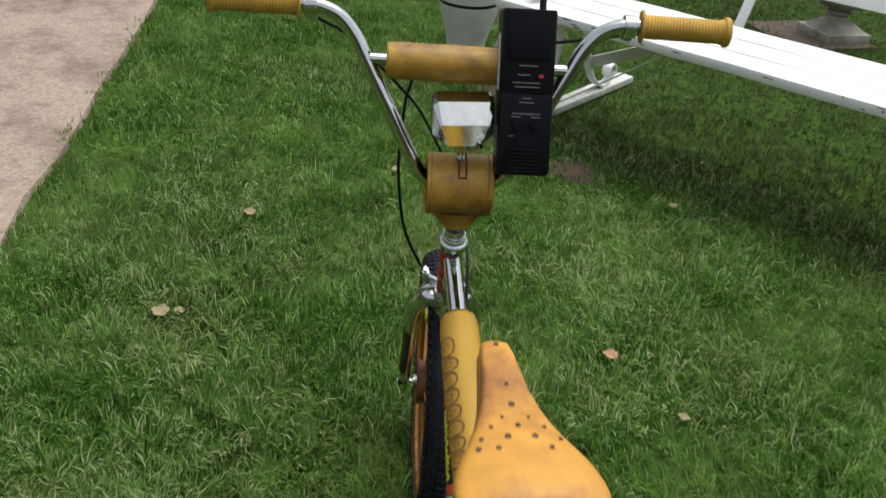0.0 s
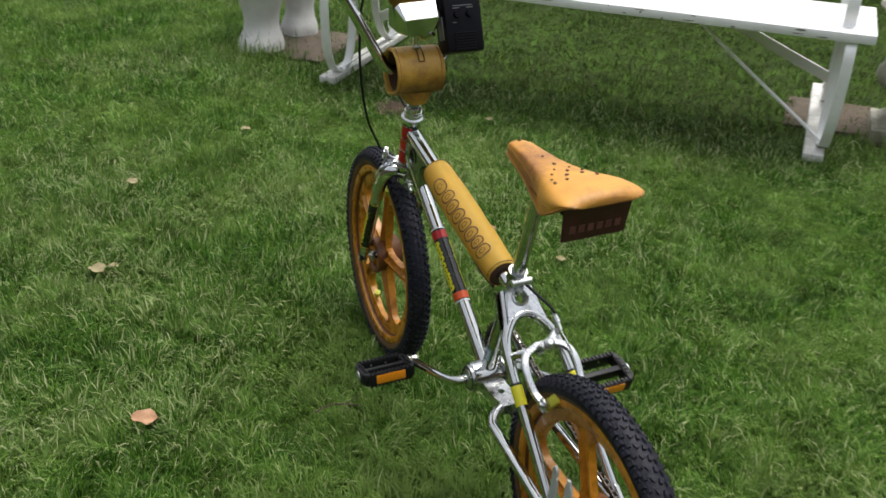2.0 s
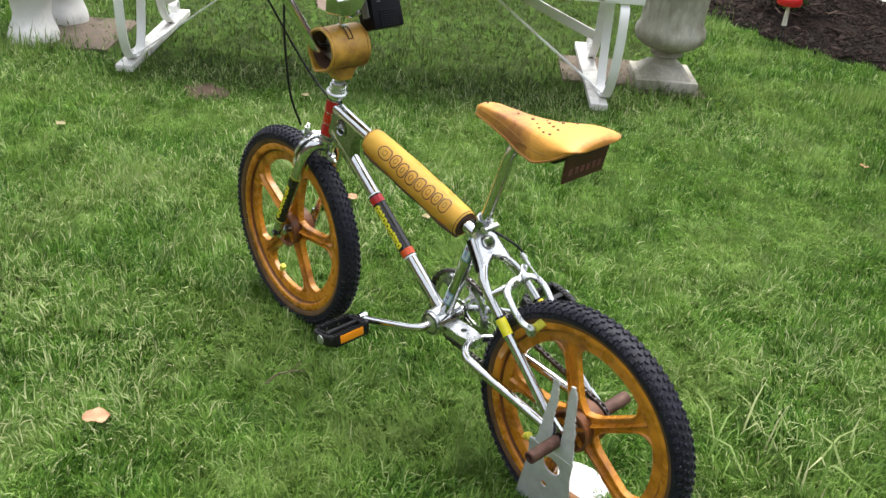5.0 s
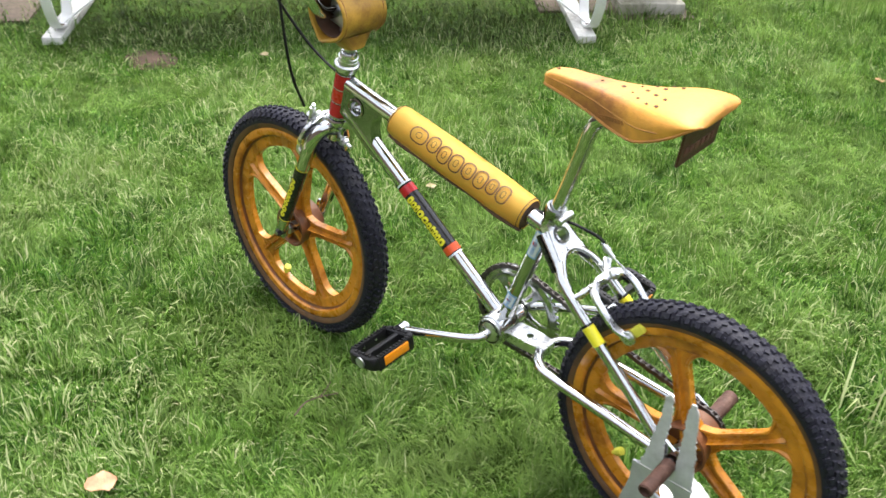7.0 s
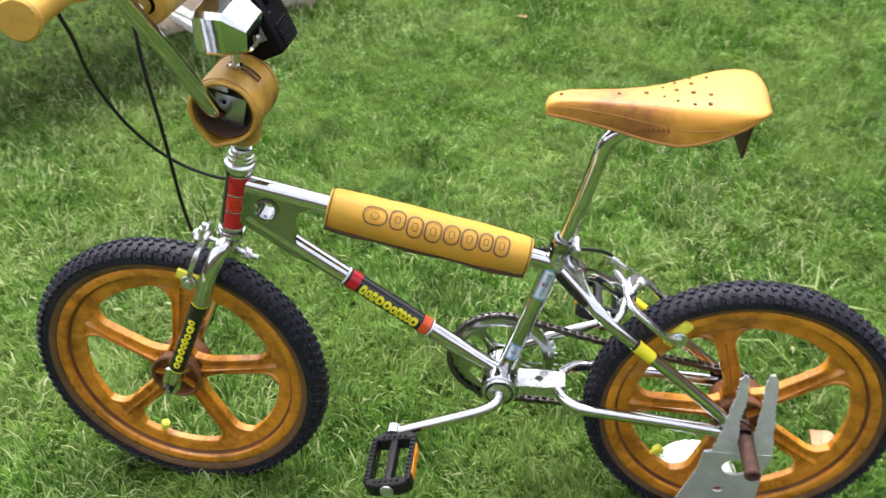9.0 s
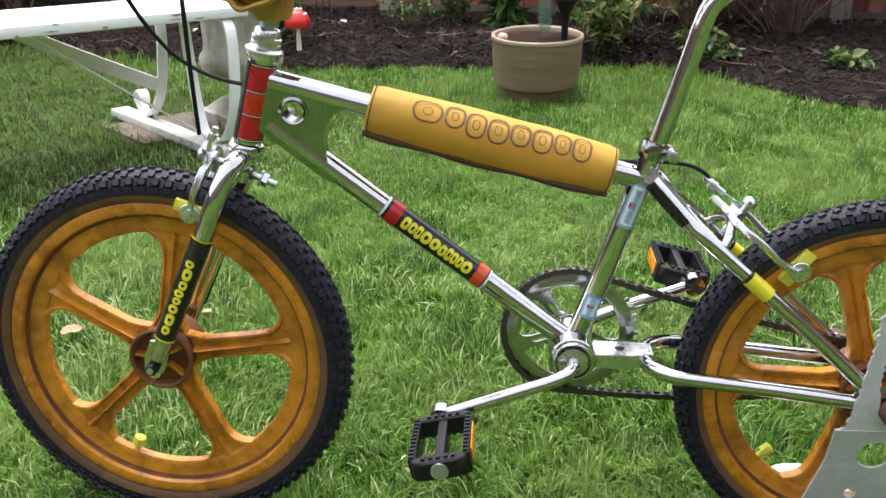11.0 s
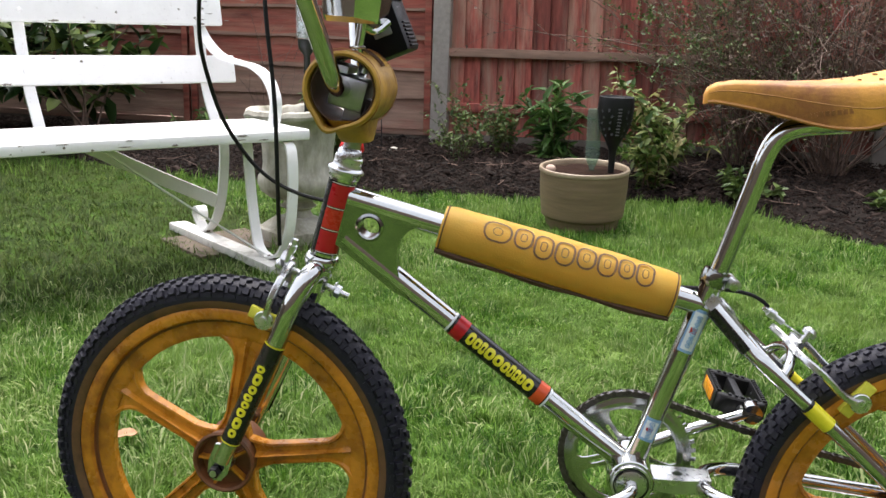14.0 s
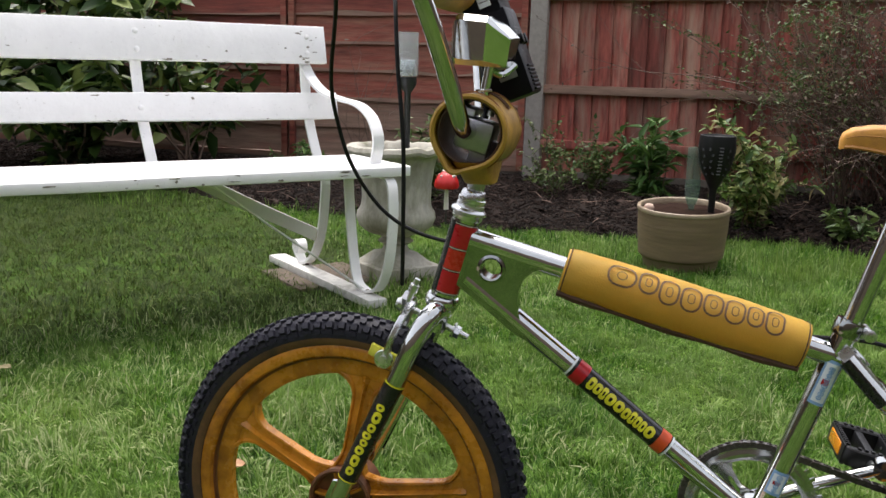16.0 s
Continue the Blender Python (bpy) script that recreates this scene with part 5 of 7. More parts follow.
for s in (-1, 1):
    bm = bmesh.new()
    pts = [V(x, -0.007 + s * (w * 0.992 - 0.0003), z - d * (0.40 + 0.42 * (k / 10) ** 2.2)) for k, (x, w, z, d) in enumerate(list(zip(SX, HW, ZT, DR))[1:11])]
    sweep(bm, curve(pts, 3), [0.0004 + 0.0006 * min(1, k / 9) for k in range(28)], 6)
    part("side_crease", bm, "saddleworn", saddle)
    bm = bmesh.new()
    pts = [V(x, -0.007 + s * (w * 0.955), z - max(d, 0.20 * w) + 0.0012) for x, w, z, d in list(zip(SX, HW, ZT, DR))[1:-1]]
    sweep(bm, curve(pts, 3), 0.0024, 6)
    part("skirt_edge", bm, "saddleworn", saddle, "brown worn lower edge")
for s in (-1, 1):
    for k in range(8):
        x = 0.718 + 0.0061 * k
        w = 0.027 + (0.034 - 0.027) * (x - 0.70) / 0.03 if x < 0.73 else 0.034 + 0.008 * (x - 0.73) / 0.027
        bm = bmesh.new()
        box(bm, (0.0044, 0.0010, 0.0058), pose(x, -0.007 + s * (0.992 * w), 0.7435 + 0.00105 * k, 0, -10, 16 * s))
        part("print_bar", bm, "crease", saddle)
bm = bmesh.new()
for s in (-1, 1):
    sweep(bm, curve([V(0.640, -0.007, 0.760), V(0.70, -0.007 + s * 0.016, 0.750), V(0.76, -0.007 + s * 0.022, 0.738), V(0.835, -0.007 + s * 0.030, 0.756)], 5), 0.0035, 8)
box(bm, (0.044, 0.036, 0.024), pose(0.785, -0.007, 0.738), 0.008)
part("saddle_rail", bm, "black", saddle)
bm = bmesh.new()
PM = along(V(0.8620, -0.066, 0.780), V(0.8620, 0.046, 0.780), V(1, 0, -0.12))
prism(bm, [(0, 0.0), (0.114, 0.0), (0.110, -0.060), (0.004, -0.060)], 0.004, PM, None, 0.001)
plate = part("name_plate", bm, "plate", saddle, "dark maroon plate with faint raised lettering")
for k in range(6):
    bm = bmesh.new()
    box(bm, (0.0095, 0.012, 0.001), PM @ Matrix.Translation((0.019 + 0.0150 * k, -0.040, 0.0024)))
    part("print_bar", bm, "platet", saddle)
bm = bmesh.new()
pts = curve([V(0.634, 0, 0.525), V(0.652, 0, 0.585), V(0.672, 0, 0.655), V(0.683, 0, 0.694), V(0.697, 0, 0.716), V(0.722, 0, 0.727), V(0.775, -0.004, 0.733)], 6)
sweep(bm, pts, 0.0118, 18)
part("seat_post", bm, "chrome", bike, "chrome layback seat post")
bm = bmesh.new()
cm = Matrix.Translation(ST1 + V(0.0015, 0, 0.004)) @ (ST1 - ST0).to_track_quat("Z", "Y").to_matrix().to_4x4()
lathe(bm, [(0.0145, -0.011), (0.0168, -0.011), (0.0176, -0.009), (0.0176, 0.007), (0.0168, 0.009), (0.0125, 0.009)], cm, 28)
sc = part("seat_clamp", bm, "chromedull", bike)
bm = bmesh.new()
rod(bm, V(0.656, -0.016, 0.532), V(0.656, 0.016, 0.532), 0.0062)
box(bm, (0.014, 0.022, 0.014), pose(0.650, 0, 0.532), 0.003)
lathe(bm, [(0, 0), (0.0075, 0.001), (0.0075, 0.006), (0, 0.009)], Matrix.Translation((0.656, -0.016, 0.532)) @ pose(0, 0, 0, 90), 14)
part("clamp_bolt", bm, "alloy", sc)

# cranks, chainring, pedals, chain
CL, CR = V(0.380, -0.085, 0.208), V(0.716, 0.085, 0.325)
bm = bmesh.new()
pts = curve([BB + V(0, -0.034, 0), BB + V(-0.002, -0.056, -0.002), BB + V(-0.022, -0.070, -0.009), BB + V(-0.07, -0.078, -0.024), CL], 6)
sweep(bm, pts, 0.0088, 14)
lathe(bm, [(0.0, -0.009), (0.014, -0.009), (0.014, 0.009), (0, 0.009)], Matrix.Translation(CL) @ pose(0, 0, 0, 90), 18)
pts = curve([BB + V(0, 0.030, 0), BB + V(0.004, 0.058, 0.002), BB + V(0.03, 0.070, 0.011), BB + V(0.09, 0.078, 0.033), CR], 6)
sweep(bm, pts, 0.0088, 14)
lathe(bm, [(0.0, -0.009), (0.014, -0.009), (0.014, 0.009), (0, 0.009)], Matrix.Translation(CR) @ pose(0, 0, 0, 90), 18)
crank = part("crank", bm, "chrome", bike, "one-piece chrome crank")
for s in (-1, 1):
    bm = bmesh.new()
    lathe(bm, [(0.0, 0.0), (0.0255, 0.0), (0.0260, 0.003), (0.0250, 0.005), (0.0225, 0.0052), (0.0220, 0.004), (0.0205, 0.004), (0.0195, 0.0065), (0.013, 0.009), (0.0, 0.0095)], Matrix.Translation(BB + V(0, s * 0.034, 0)) @ pose(0, 0, 0, -90 * s), 30)
    part("bearing_cup", bm, "alloy", crank)
    bm = bmesh.new()
    lathe(bm, [(0.0220, 0.0), (0.0228, 0.0062), (0.0215, 0.0066), (0.0205, 0.0)], Matrix.Translation(BB + V(0, s * 0.034, 0)) @ pose(0, 0, 0, -90 * s), 30, True)
    part("dust_seal", bm, "black", crank)
RC = BB + V(0, 0.046, 0.003)
rm = Matrix.Translation(RC) @ pose(0, 0, 0, 90)
bm = bmesh.new()
lathe(bm, [(0.0675, -0.0015), (0.0690, -0.0022), (0.0785, -0.0022), (0.0795, -0.0015), (0.0870, -0.0012), (0.0870, 0.0012), (0.0795, 0.0015), (0.0785, 0.0022), (0.0690, 0.0022), (0.0675, 0.0015)], rm, 72, True)
for k in range(44):
    box(bm, (0.007, 0.005, 0.0028), rm @ Matrix.Rotation(2 * math.pi * k / 44, 4, "Z") @ Matrix.Translation((0.0895, 0, 0)))
part("chainring", bm, "ringchrome", crank, "grey alloy chainring with five arms")
for k in range(5):
    bm = bmesh.new()
    m = rm @ Matrix.Rotation(radians(53 + 72 * k), 4, "Z")
    for u in (-1, 1):
        side = [(0.020, 0.0), (0.028, 0.0022 * u), (0.049, 0.0028 * u), (0.052, 0.0), (0.0690, 0.0), (0.0690, 0.021 * u), (0.0655, 0.0135 * u), (0.060, 0.0095 * u), (0.052, 0.0082 * u), (0.034, 0.0082 * u), (0.024, 0.0120 * u), (0.017, 0.0170 * u)]
        prism(bm, side if u > 0 else side[::-1], 0.0036, m)
    part("spider_arm", bm, "ringchrome", crank, "dull chrome slotted arm")


def pedal(c, tilt, side):
    m = Matrix.Translation(c) @ pose(0, 0, 0, 0, tilt, 0)
    bm = bmesh.new()
    for s in (-1, 1):
        box(bm, (0.009, 0.090, 0.026), m @ Matrix.Translation((s * 0.0325, 0, 0)), 0.002)
        for k in range(11):
            for z in (-0.0140, 0.0140):
                box(bm, (0.0060, 0.0038, 0.0030), m @ Matrix.Translation((s * 0.0325, -0.041 + 0.0082 * k, z)))
        prism(bm, [(-0.037, 0.040), (0.037, 0.040), (0.031, 0.053), (0.018, 0.056), (-0.018, 0.056), (-0.031, 0.053)] if s > 0 else [(-0.037, -0.040), (-0.031, -0.053), (-0.018, -0.056), (0.018, -0.056), (0.031, -0.053), (0.037, -0.040)], 0.025, m, None, 0.002)
        for k in range(5):
            for z in (-0.0138, 0.0138):
                box(bm, (0.0046, 0.006, 0.0024), m @ Matrix.Translation((-0.018 + 0.009 * k, s * 0.0465, z)))
    box(bm, (0.0125, 0.084, 0.021), m, 0.004)
    p = part("pedal", bm, "pedal", bike, "black plastic pedal with toothed edges")
    for s in (-1, 1):
        bm = bmesh.new()
        box(bm, (0.003, 0.062, 0.018), m @ Matrix.Translation((s * 0.0368, 0, 0)), 0.001)
        part("reflector", bm, "amber", p, "amber reflector")
    bm = bmesh.new()
    lathe(bm, [(0, 0), (0.0105, 0), (0.0105, 0.003), (0, 0.004)], m @ Matrix.Translation((0, side * 0.0555, 0)) @ pose(0, 0, 0, -90 * side), 16)
    part("end_cap", bm, "steel", p)
    bm = bmesh.new()
    rod(bm, m @ V(0, -side * 0.054, 0), m @ V(0, -side * 0.066, 0), 0.006)
    part("spindle", bm, "alloy", p)
    for dx, dy in ((-0.027, -0.02), (-0.027, 0.012), (0.027, 0.012)):
        bm = bmesh.new()
        lathe(bm, [(0, 0), (0.0026, 0), (0, 0.0018)], m @ Matrix.Translation((dx, dy, 0.004)) @ pose(0, 0, 0, 0, -90 if dx > 0 else 90, 0), 8)
        part("rivet", bm, "alloy", p)


pedal(V(0.387, -0.148, 0.206), -12, -1)
pedal(V(0.704, 0.150, 0.326), 12, 1)

SP = HUB_R + V(0, 0.046, 0)
bm = bmesh.new()
lathe(bm, [(0.012, -0.002), (0.030, -0.0015), (0.033, 0.0), (0.030, 0.0015), (0.012, 0.002)], Matrix.Translation(SP) @ pose(0, 0, 0, 90), 32, True)
part("freewheel", bm, "chain", rear_wheel)
bm = bmesh.new()
pts = []
d = SP - RC
th = math.atan2(d.z, d.x)
al = math.acos((0.0895 - 0.034) / math.hypot(d.x, d.z))
a_top, a_bot = th + al, th - al
upper = [RC + 0.0895 * V(math.cos(a_top), 0, math.sin(a_top)), SP + 0.034 * V(math.cos(a_top), 0, math.sin(a_top))]
lower = [SP + 0.034 * V(math.cos(a_bot), 0, math.sin(a_bot)), RC + 0.0895 * V(math.cos(a_bot), 0, math.sin(a_bot))]
n = 30
pts += [upper[0].lerp(upper[1], k / n) + V(0, 0, -0.006 * math.sin(math.pi * k / n)) for k in range(n)]
pts += [SP + 0.034 * V(math.cos(a_top + (a_bot - a_top) * k / 8), 0, math.sin(a_top + (a_bot - a_top) * k / 8)) for k in range(8)]
pts += [lower[0].lerp(lower[1], k / n) + V(0, 0, -0.012 * math.sin(math.pi * k / n)) for k in range(n)]
w = 2 * math.pi - (a_top - a_bot)
pts += [RC + 0.0895 * V(math.cos(a_bot - w * k / 30), 0, math.sin(a_bot - w * k / 30)) for k in range(30)]
for i, p in enumerate(pts):
    q = pts[(i + 1) % len(pts)]
    m = along(p, q, V(0, -1, 0))
    L = (q - p).length
    for z in ((-0.0028, 0.0028) if i % 2 else (-0.0042, 0.0042)):
        prism(bm, rounded(L * 1.35, 0.0085, 0.0042, 2), 0.0014, m @ Matrix.Translation((L / 2, 0, z)))
    rod(bm, m @ V(0, 0, -0.004), m @ V(0, 0, 0.004), 0.004, seg=6)
part("chain", bm, "chain", bike, "dark oily roller chain")

# rear axle pegs
for s, r in ((-1, 0.0122), (1, 0.0135)):
    bm = bmesh.new()
    a = HUB_R + V(0.002, s * 0.068, -0.002)
    m = Matrix.Translation(a) @ pose(0, 0, 0, -90 * s)
    lathe(bm, [(0, 0), (r, 0), (r, 0.074), (r - 0.003, 0.076), (r - 0.004, 0.069), (0, 0.067)], m, 22)
    part("axle_peg", bm, "rust", rear_wheel, "rusty brown steel axle peg")

# brakes
def brake(name, m, rim_z, label, out=0.0, side=1):
    """Side-pull caliper: local x across the tyre, y up, z out from the bridge."""
    bm = bmesh.new()
    rod(bm, m @ V(0, 0, -0.03), m @ V(0, 0, 0.022), 0.0042)
    lathe(bm, [(0, 0), (0.009, 0), (0.009, 0.006), (0.005, 0.010), (0, 0.010)], m @ Matrix.Translation((0, 0, 0.018)), 16)
    b = part(name, bm, "alloy", bike, label)
    flat = [(0.0062, 0.0026), (0.0045, 0.0042), (-0.0045, 0.0042), (-0.0062, 0.0026), (-0.0062, -0.0026), (-0.0045, -0.0042), (0.0045, -0.0042), (0.0062, -0.0026)]
    for s, z in ((-1, 0.006 - out), (1, 0.013 - out)):
        bm = bmesh.new()
        pts = curve([*([m @ V(-s * 0.036, 0.026, z), m @ V(-s * 0.012, 0.008, z)] if s == side else [m @ V(-s * 0.009, 0.0, z), m @ V(-s * 0.002, 0.004, z)]), m @ V(s * 0.014, 0.006, z), m @ V(s * 0.037, -0.006, z), m @ V(s * 0.0455, -0.03, z), m @ V(s * 0.043, rim_z + 0.024, z - out * 0.5), m @ V(s * 0.035, rim_z, z)], 5)
        sweep(bm, pts, 1.0, 4, True, flat, m.to_3x3() @ V(0, 0, 1))
        rod(bm, m @ V(s * 0.024, rim_z, z), m @ V(s * 0.042, rim_z, z), 0.006)
        lathe(bm, [(0, 0), (0.0125, 0), (0.0130, 0.001), (0.0130, 0.0045), (0.0120, 0.0055), (0.0060, 0.0055), (0.0060, 0.0095), (0, 0.0105)], m @ Matrix.Translation((s * 0.036, rim_z, z)) @ pose(0, 0, 0, 0, 90 * s, 0), 14)
        part("caliper_arm", bm, "alloy", b)
        bm = bmesh.new()
        box(bm, (0.011, 0.0165, 0.050), m @ Matrix.Translation((s * 0.024, rim_z, z)), 0.002)
        part("brake_pad", bm, "pads", b, "pale yellow brake pad")
    bm = bmesh.new()
    bx = -0.036 * side
    rod(bm, m @ V(bx, 0.020, 0.008), m @ V(bx, 0.052, 0.008), 0.0038)
    lathe(bm, [(0, 0), (0.006, 0), (0.006, 0.010), (0, 0.012)], m @ Matrix.Translation((bx, 0.034, 0.008)) @ pose(0, 0, 0, -90), 12)
    rod(bm, m @ V(bx, 0.02, 0.008), m @ V(bx * 1.16, -0.022, 0.010), 0.0012, seg=6)
    part("barrel_adjuster", bm, "alloy", b)
    return b


fz = V(-0.925, 0, 0.38).normalized()
fm = Matrix((V(0, 1, 0), V(0.38, 0, 0.925).normalized(), fz)).transposed().to_4x4()
fm.translation = V(0.097, 0, 0.515)
front_brake = brake("front_brake", fm, -0.066, "alloy side-pull front brake")
bm = bmesh.new()
rod(bm, fm @ V(0, 0, -0.030), fm @ V(0, 0, -0.078), 0.0042)
lathe(bm, [(0, 0), (0.0085, 0), (0.0085, 0.007), (0, 0.0075)], fm @ Matrix.Translation((0, 0, -0.066)), 6)
lathe(bm, [(0, 0), (0.0110, 0), (0.0110, 0.002), (0, 0.0025)], fm @ Matrix.Translation((0, 0, -0.058)), 18)
part("brake_bolt", bm, "alloy", front_brake)
rz = V(0.59, 0, 0.808).normalized()
rmx = Matrix((V(0, 1, 0), rz.cross(V(0, 1, 0)), rz)).transposed().to_4x4()
rmx.translation = V(0.744, 0, 0.453)
brake("rear_brake", rmx, -0.092, "alloy side-pull rear brake", 0.010, -1)

# cables
def cable(pts, r=0.0026):
    bm = bmesh.new()
    sweep(bm, curve(pts, 8), r, 8)
    part("brake_cable", bm, "cable", bike, "black brake cable")


cable([V(0.075, -0.215, 0.975), V(0.045, -0.175, 0.945), V(0.025, -0.120, 0.888), V(0.0, -0.060, 0.818), V(-0.003, -0.030, 0.769), V(0.006, 0.0, 0.710), V(0.031, 0.020, 0.660), V(0.060, 0.030, 0.630), V(0.100, 0.031, 0.612), V(0.150, 0.028, 0.603), V(0.22, 0.020, 0.592), V(0.30, 0.010, 0.567)])
cable([V(0.115, 0.230, 0.978), V(0.080, 0.12, 0.950), V(0.066, 0.02, 0.932), V(0.070, -0.030, 0.928), V(0.080, -0.062, 0.908), V(0.086, -0.078, 0.870), V(0.090, -0.084, 0.830), V(0.099, -0.088, 0.742), V(0.097, -0.074, 0.638), V(0.089, -0.042, 0.560)])
cable([V(0.590, 0.004, 0.520), V(0.648, 0.014, 0.517), V(0.680, 0.020, 0.512), V(0.700, 0.030, 0.502), V(0.712, 0.036, 0.492)])

# galvanised stand that grips the rear axle
stand = thing("bike_stand", "grey steel two-pronged stand gripping the rear axle, white foot", "stand")
bm = bmesh.new()
out = [(0.893, 0.200), (0.905, 0.205), (0.915, 0.250), (0.925, 0.315), (0.927, 0.355), (0.933, 0.366), (0.939, 0.358), (0.943, 0.317), (0.938, 0.262), (0.943, 0.235), (0.955, 0.216), (0.965, 0.238), (0.966, 0.290), (0.965, 0.350), (0.970, 0.367), (0.978, 0.367), (0.983, 0.350), (0.987, 0.300), (0.996, 0.222), (0.999, 0.200)]
out = [(x + 0.0045 * noise.noise(V(x * 260, z * 190, 2)), z + 0.002 * noise.noise(V(x * 200, z * 260, 7))) for x, z in dense(out, 0.004)]
prism(bm, out, 0.004, Matrix.Translation((-0.018, -0.0685, -0.006)) @ GM)
part("prong", bm, "zinc", stand, "pale grey jagged two-pronged bracket")
bm = bmesh.new()
fmx = along(V(0.875, -0.0695, 0.196), V(0.981, -0.0695, 0.196), V(0, -1, -0.16))
prism(bm, dense([(0, 0), (0.106, 0), (0.099, -0.05), (0.103, -0.199), (-0.042, -0.199), (-0.033, -0.165), (-0.004, -0.05)], 0.02), 0.004, fmx, [(0.055, -0.039, 0.0215), (0.037, -0.104, 0.008)])
part("foot_plate", bm, "zinc", stand, "grey steel plate with two round holes")
bm = bmesh.new()
lathe(bm, [(0, 0.030), (0.025, 0.029), (0.046, 0.024), (0.064, 0.014), (0.074, 0.000), (0.076, -0.020), (0, -0.020)], Matrix.Translation((0.900, 0.072, 0)) @ Matrix.Diagonal((1.0, 0.95, 1.0, 1.0)), 40)
part("foot", bm, "white", stand, "white plastic domed foot")

# the front end is turned a little to its right
def steer(ob, c, degrees=-3.0):
    ob.matrix_basis = Matrix.Translation(c) @ Matrix.Rotation(radians(degrees), 4, STEER) @ Matrix.Translation(-Vector(c))


for ob in (front_wheel, fork, handlebar, front_brake, stem, cuff):
    steer(ob, HEAD_B)
steer(lamp, V(0.186, -0.003, 0.866), -2.0)
steer(radio, V(0.180, 0.085, 0.912))

# ---- bench ----
BU, BV = V(-0.714, -0.700, 0).normalized(), V(-0.700, 0.714, 0).normalized()
BM = Matrix((BU, -BV, V(0, 0, 1))).transposed().to_4x4()  # local x along, y towards the front
BM.translation = V(-0.465, 1.84, 0)
bench = thing("garden_bench", "white-painted wooden garden bench with iron strap legs, paint flaking", "bench", BM)
LEN = 1.96


def plank(name, x0, x1, y, z, w, t, tilt=0.0, label=""):
    bm = bmesh.new()
    n = 24
    m = Matrix.Translation((0, y, z)) @ Matrix.Rotation(tilt, 4, "X")
    sec = rounded(w, t, 0.006, 2)
    rows = []
    for k in range(n + 1):
        x = x0 + (x1 - x0) * k / n
        rows.append([bm.verts.new(m @ V(x, a + 0.0012 * noise.noise(V(x * 6, a * 20, z * 9)), b + 0.0016 * noise.noise(V(x * 5, 3 + a * 15, z * 7)))) for a, b in sec])
    for a, b in zip(rows, rows[1:]):
        for i in range(len(a)):
            j = (i + 1) % len(a)
            bm.faces.new((a[i], a[j], b[j], b[i]))
    bm.faces.new(rows[0][::-1])
    bm.faces.new(rows[-1])
    bmesh.ops.recalc_face_normals(bm, faces=bm.faces[:])
    return part(name, bm, "white", bench, label)


for k, (y, w) in enumerate(((-0.040, 0.125), (-0.180, 0.135), (-0.325, 0.135))):
    plank("seat_slat", -0.112, LEN + 0.11, y, 0.475, w, 0.034)
plank("back_slat", -0.075, LEN + 0.075, -0.566, 0.885, 0.138, 0.028, radians(102), "white back board with flaking paint")
plank("back_slat", -0.110, LEN + 0.11, -0.533, 0.662, 0.098, 0.028, radians(102), "white back board with flaking paint")


def flat(name, pts, w, t, wide):
    bm = bmesh.new()
    p = curve(pts, 6)
    rings = []
    for i, c in enumerate(p):
        d = (p[min(i + 1, len(p) - 1)] - p[max(i - 1, 0)]).normalized()
        a = Vector(wide)
        a = (a - d * a.dot(d)).normalized()
        b = d.cross(a)
        rings.append([bm.verts.new(c + a * sx * w / 2 + b * sy * t / 2) for sx, sy in ((1, 1), (-1, 1), (-1, -1), (1, -1))])
    for a, b in zip(rings, rings[1:]):
        for k in range(4):
            bm.faces.new((a[k], a[(k + 1) % 4], b[(k + 1) % 4], b[k]))
    bm.faces.new(rings[0][::-1])
    bm.faces.new(rings[-1])
    part(name, bm, "white", bench)


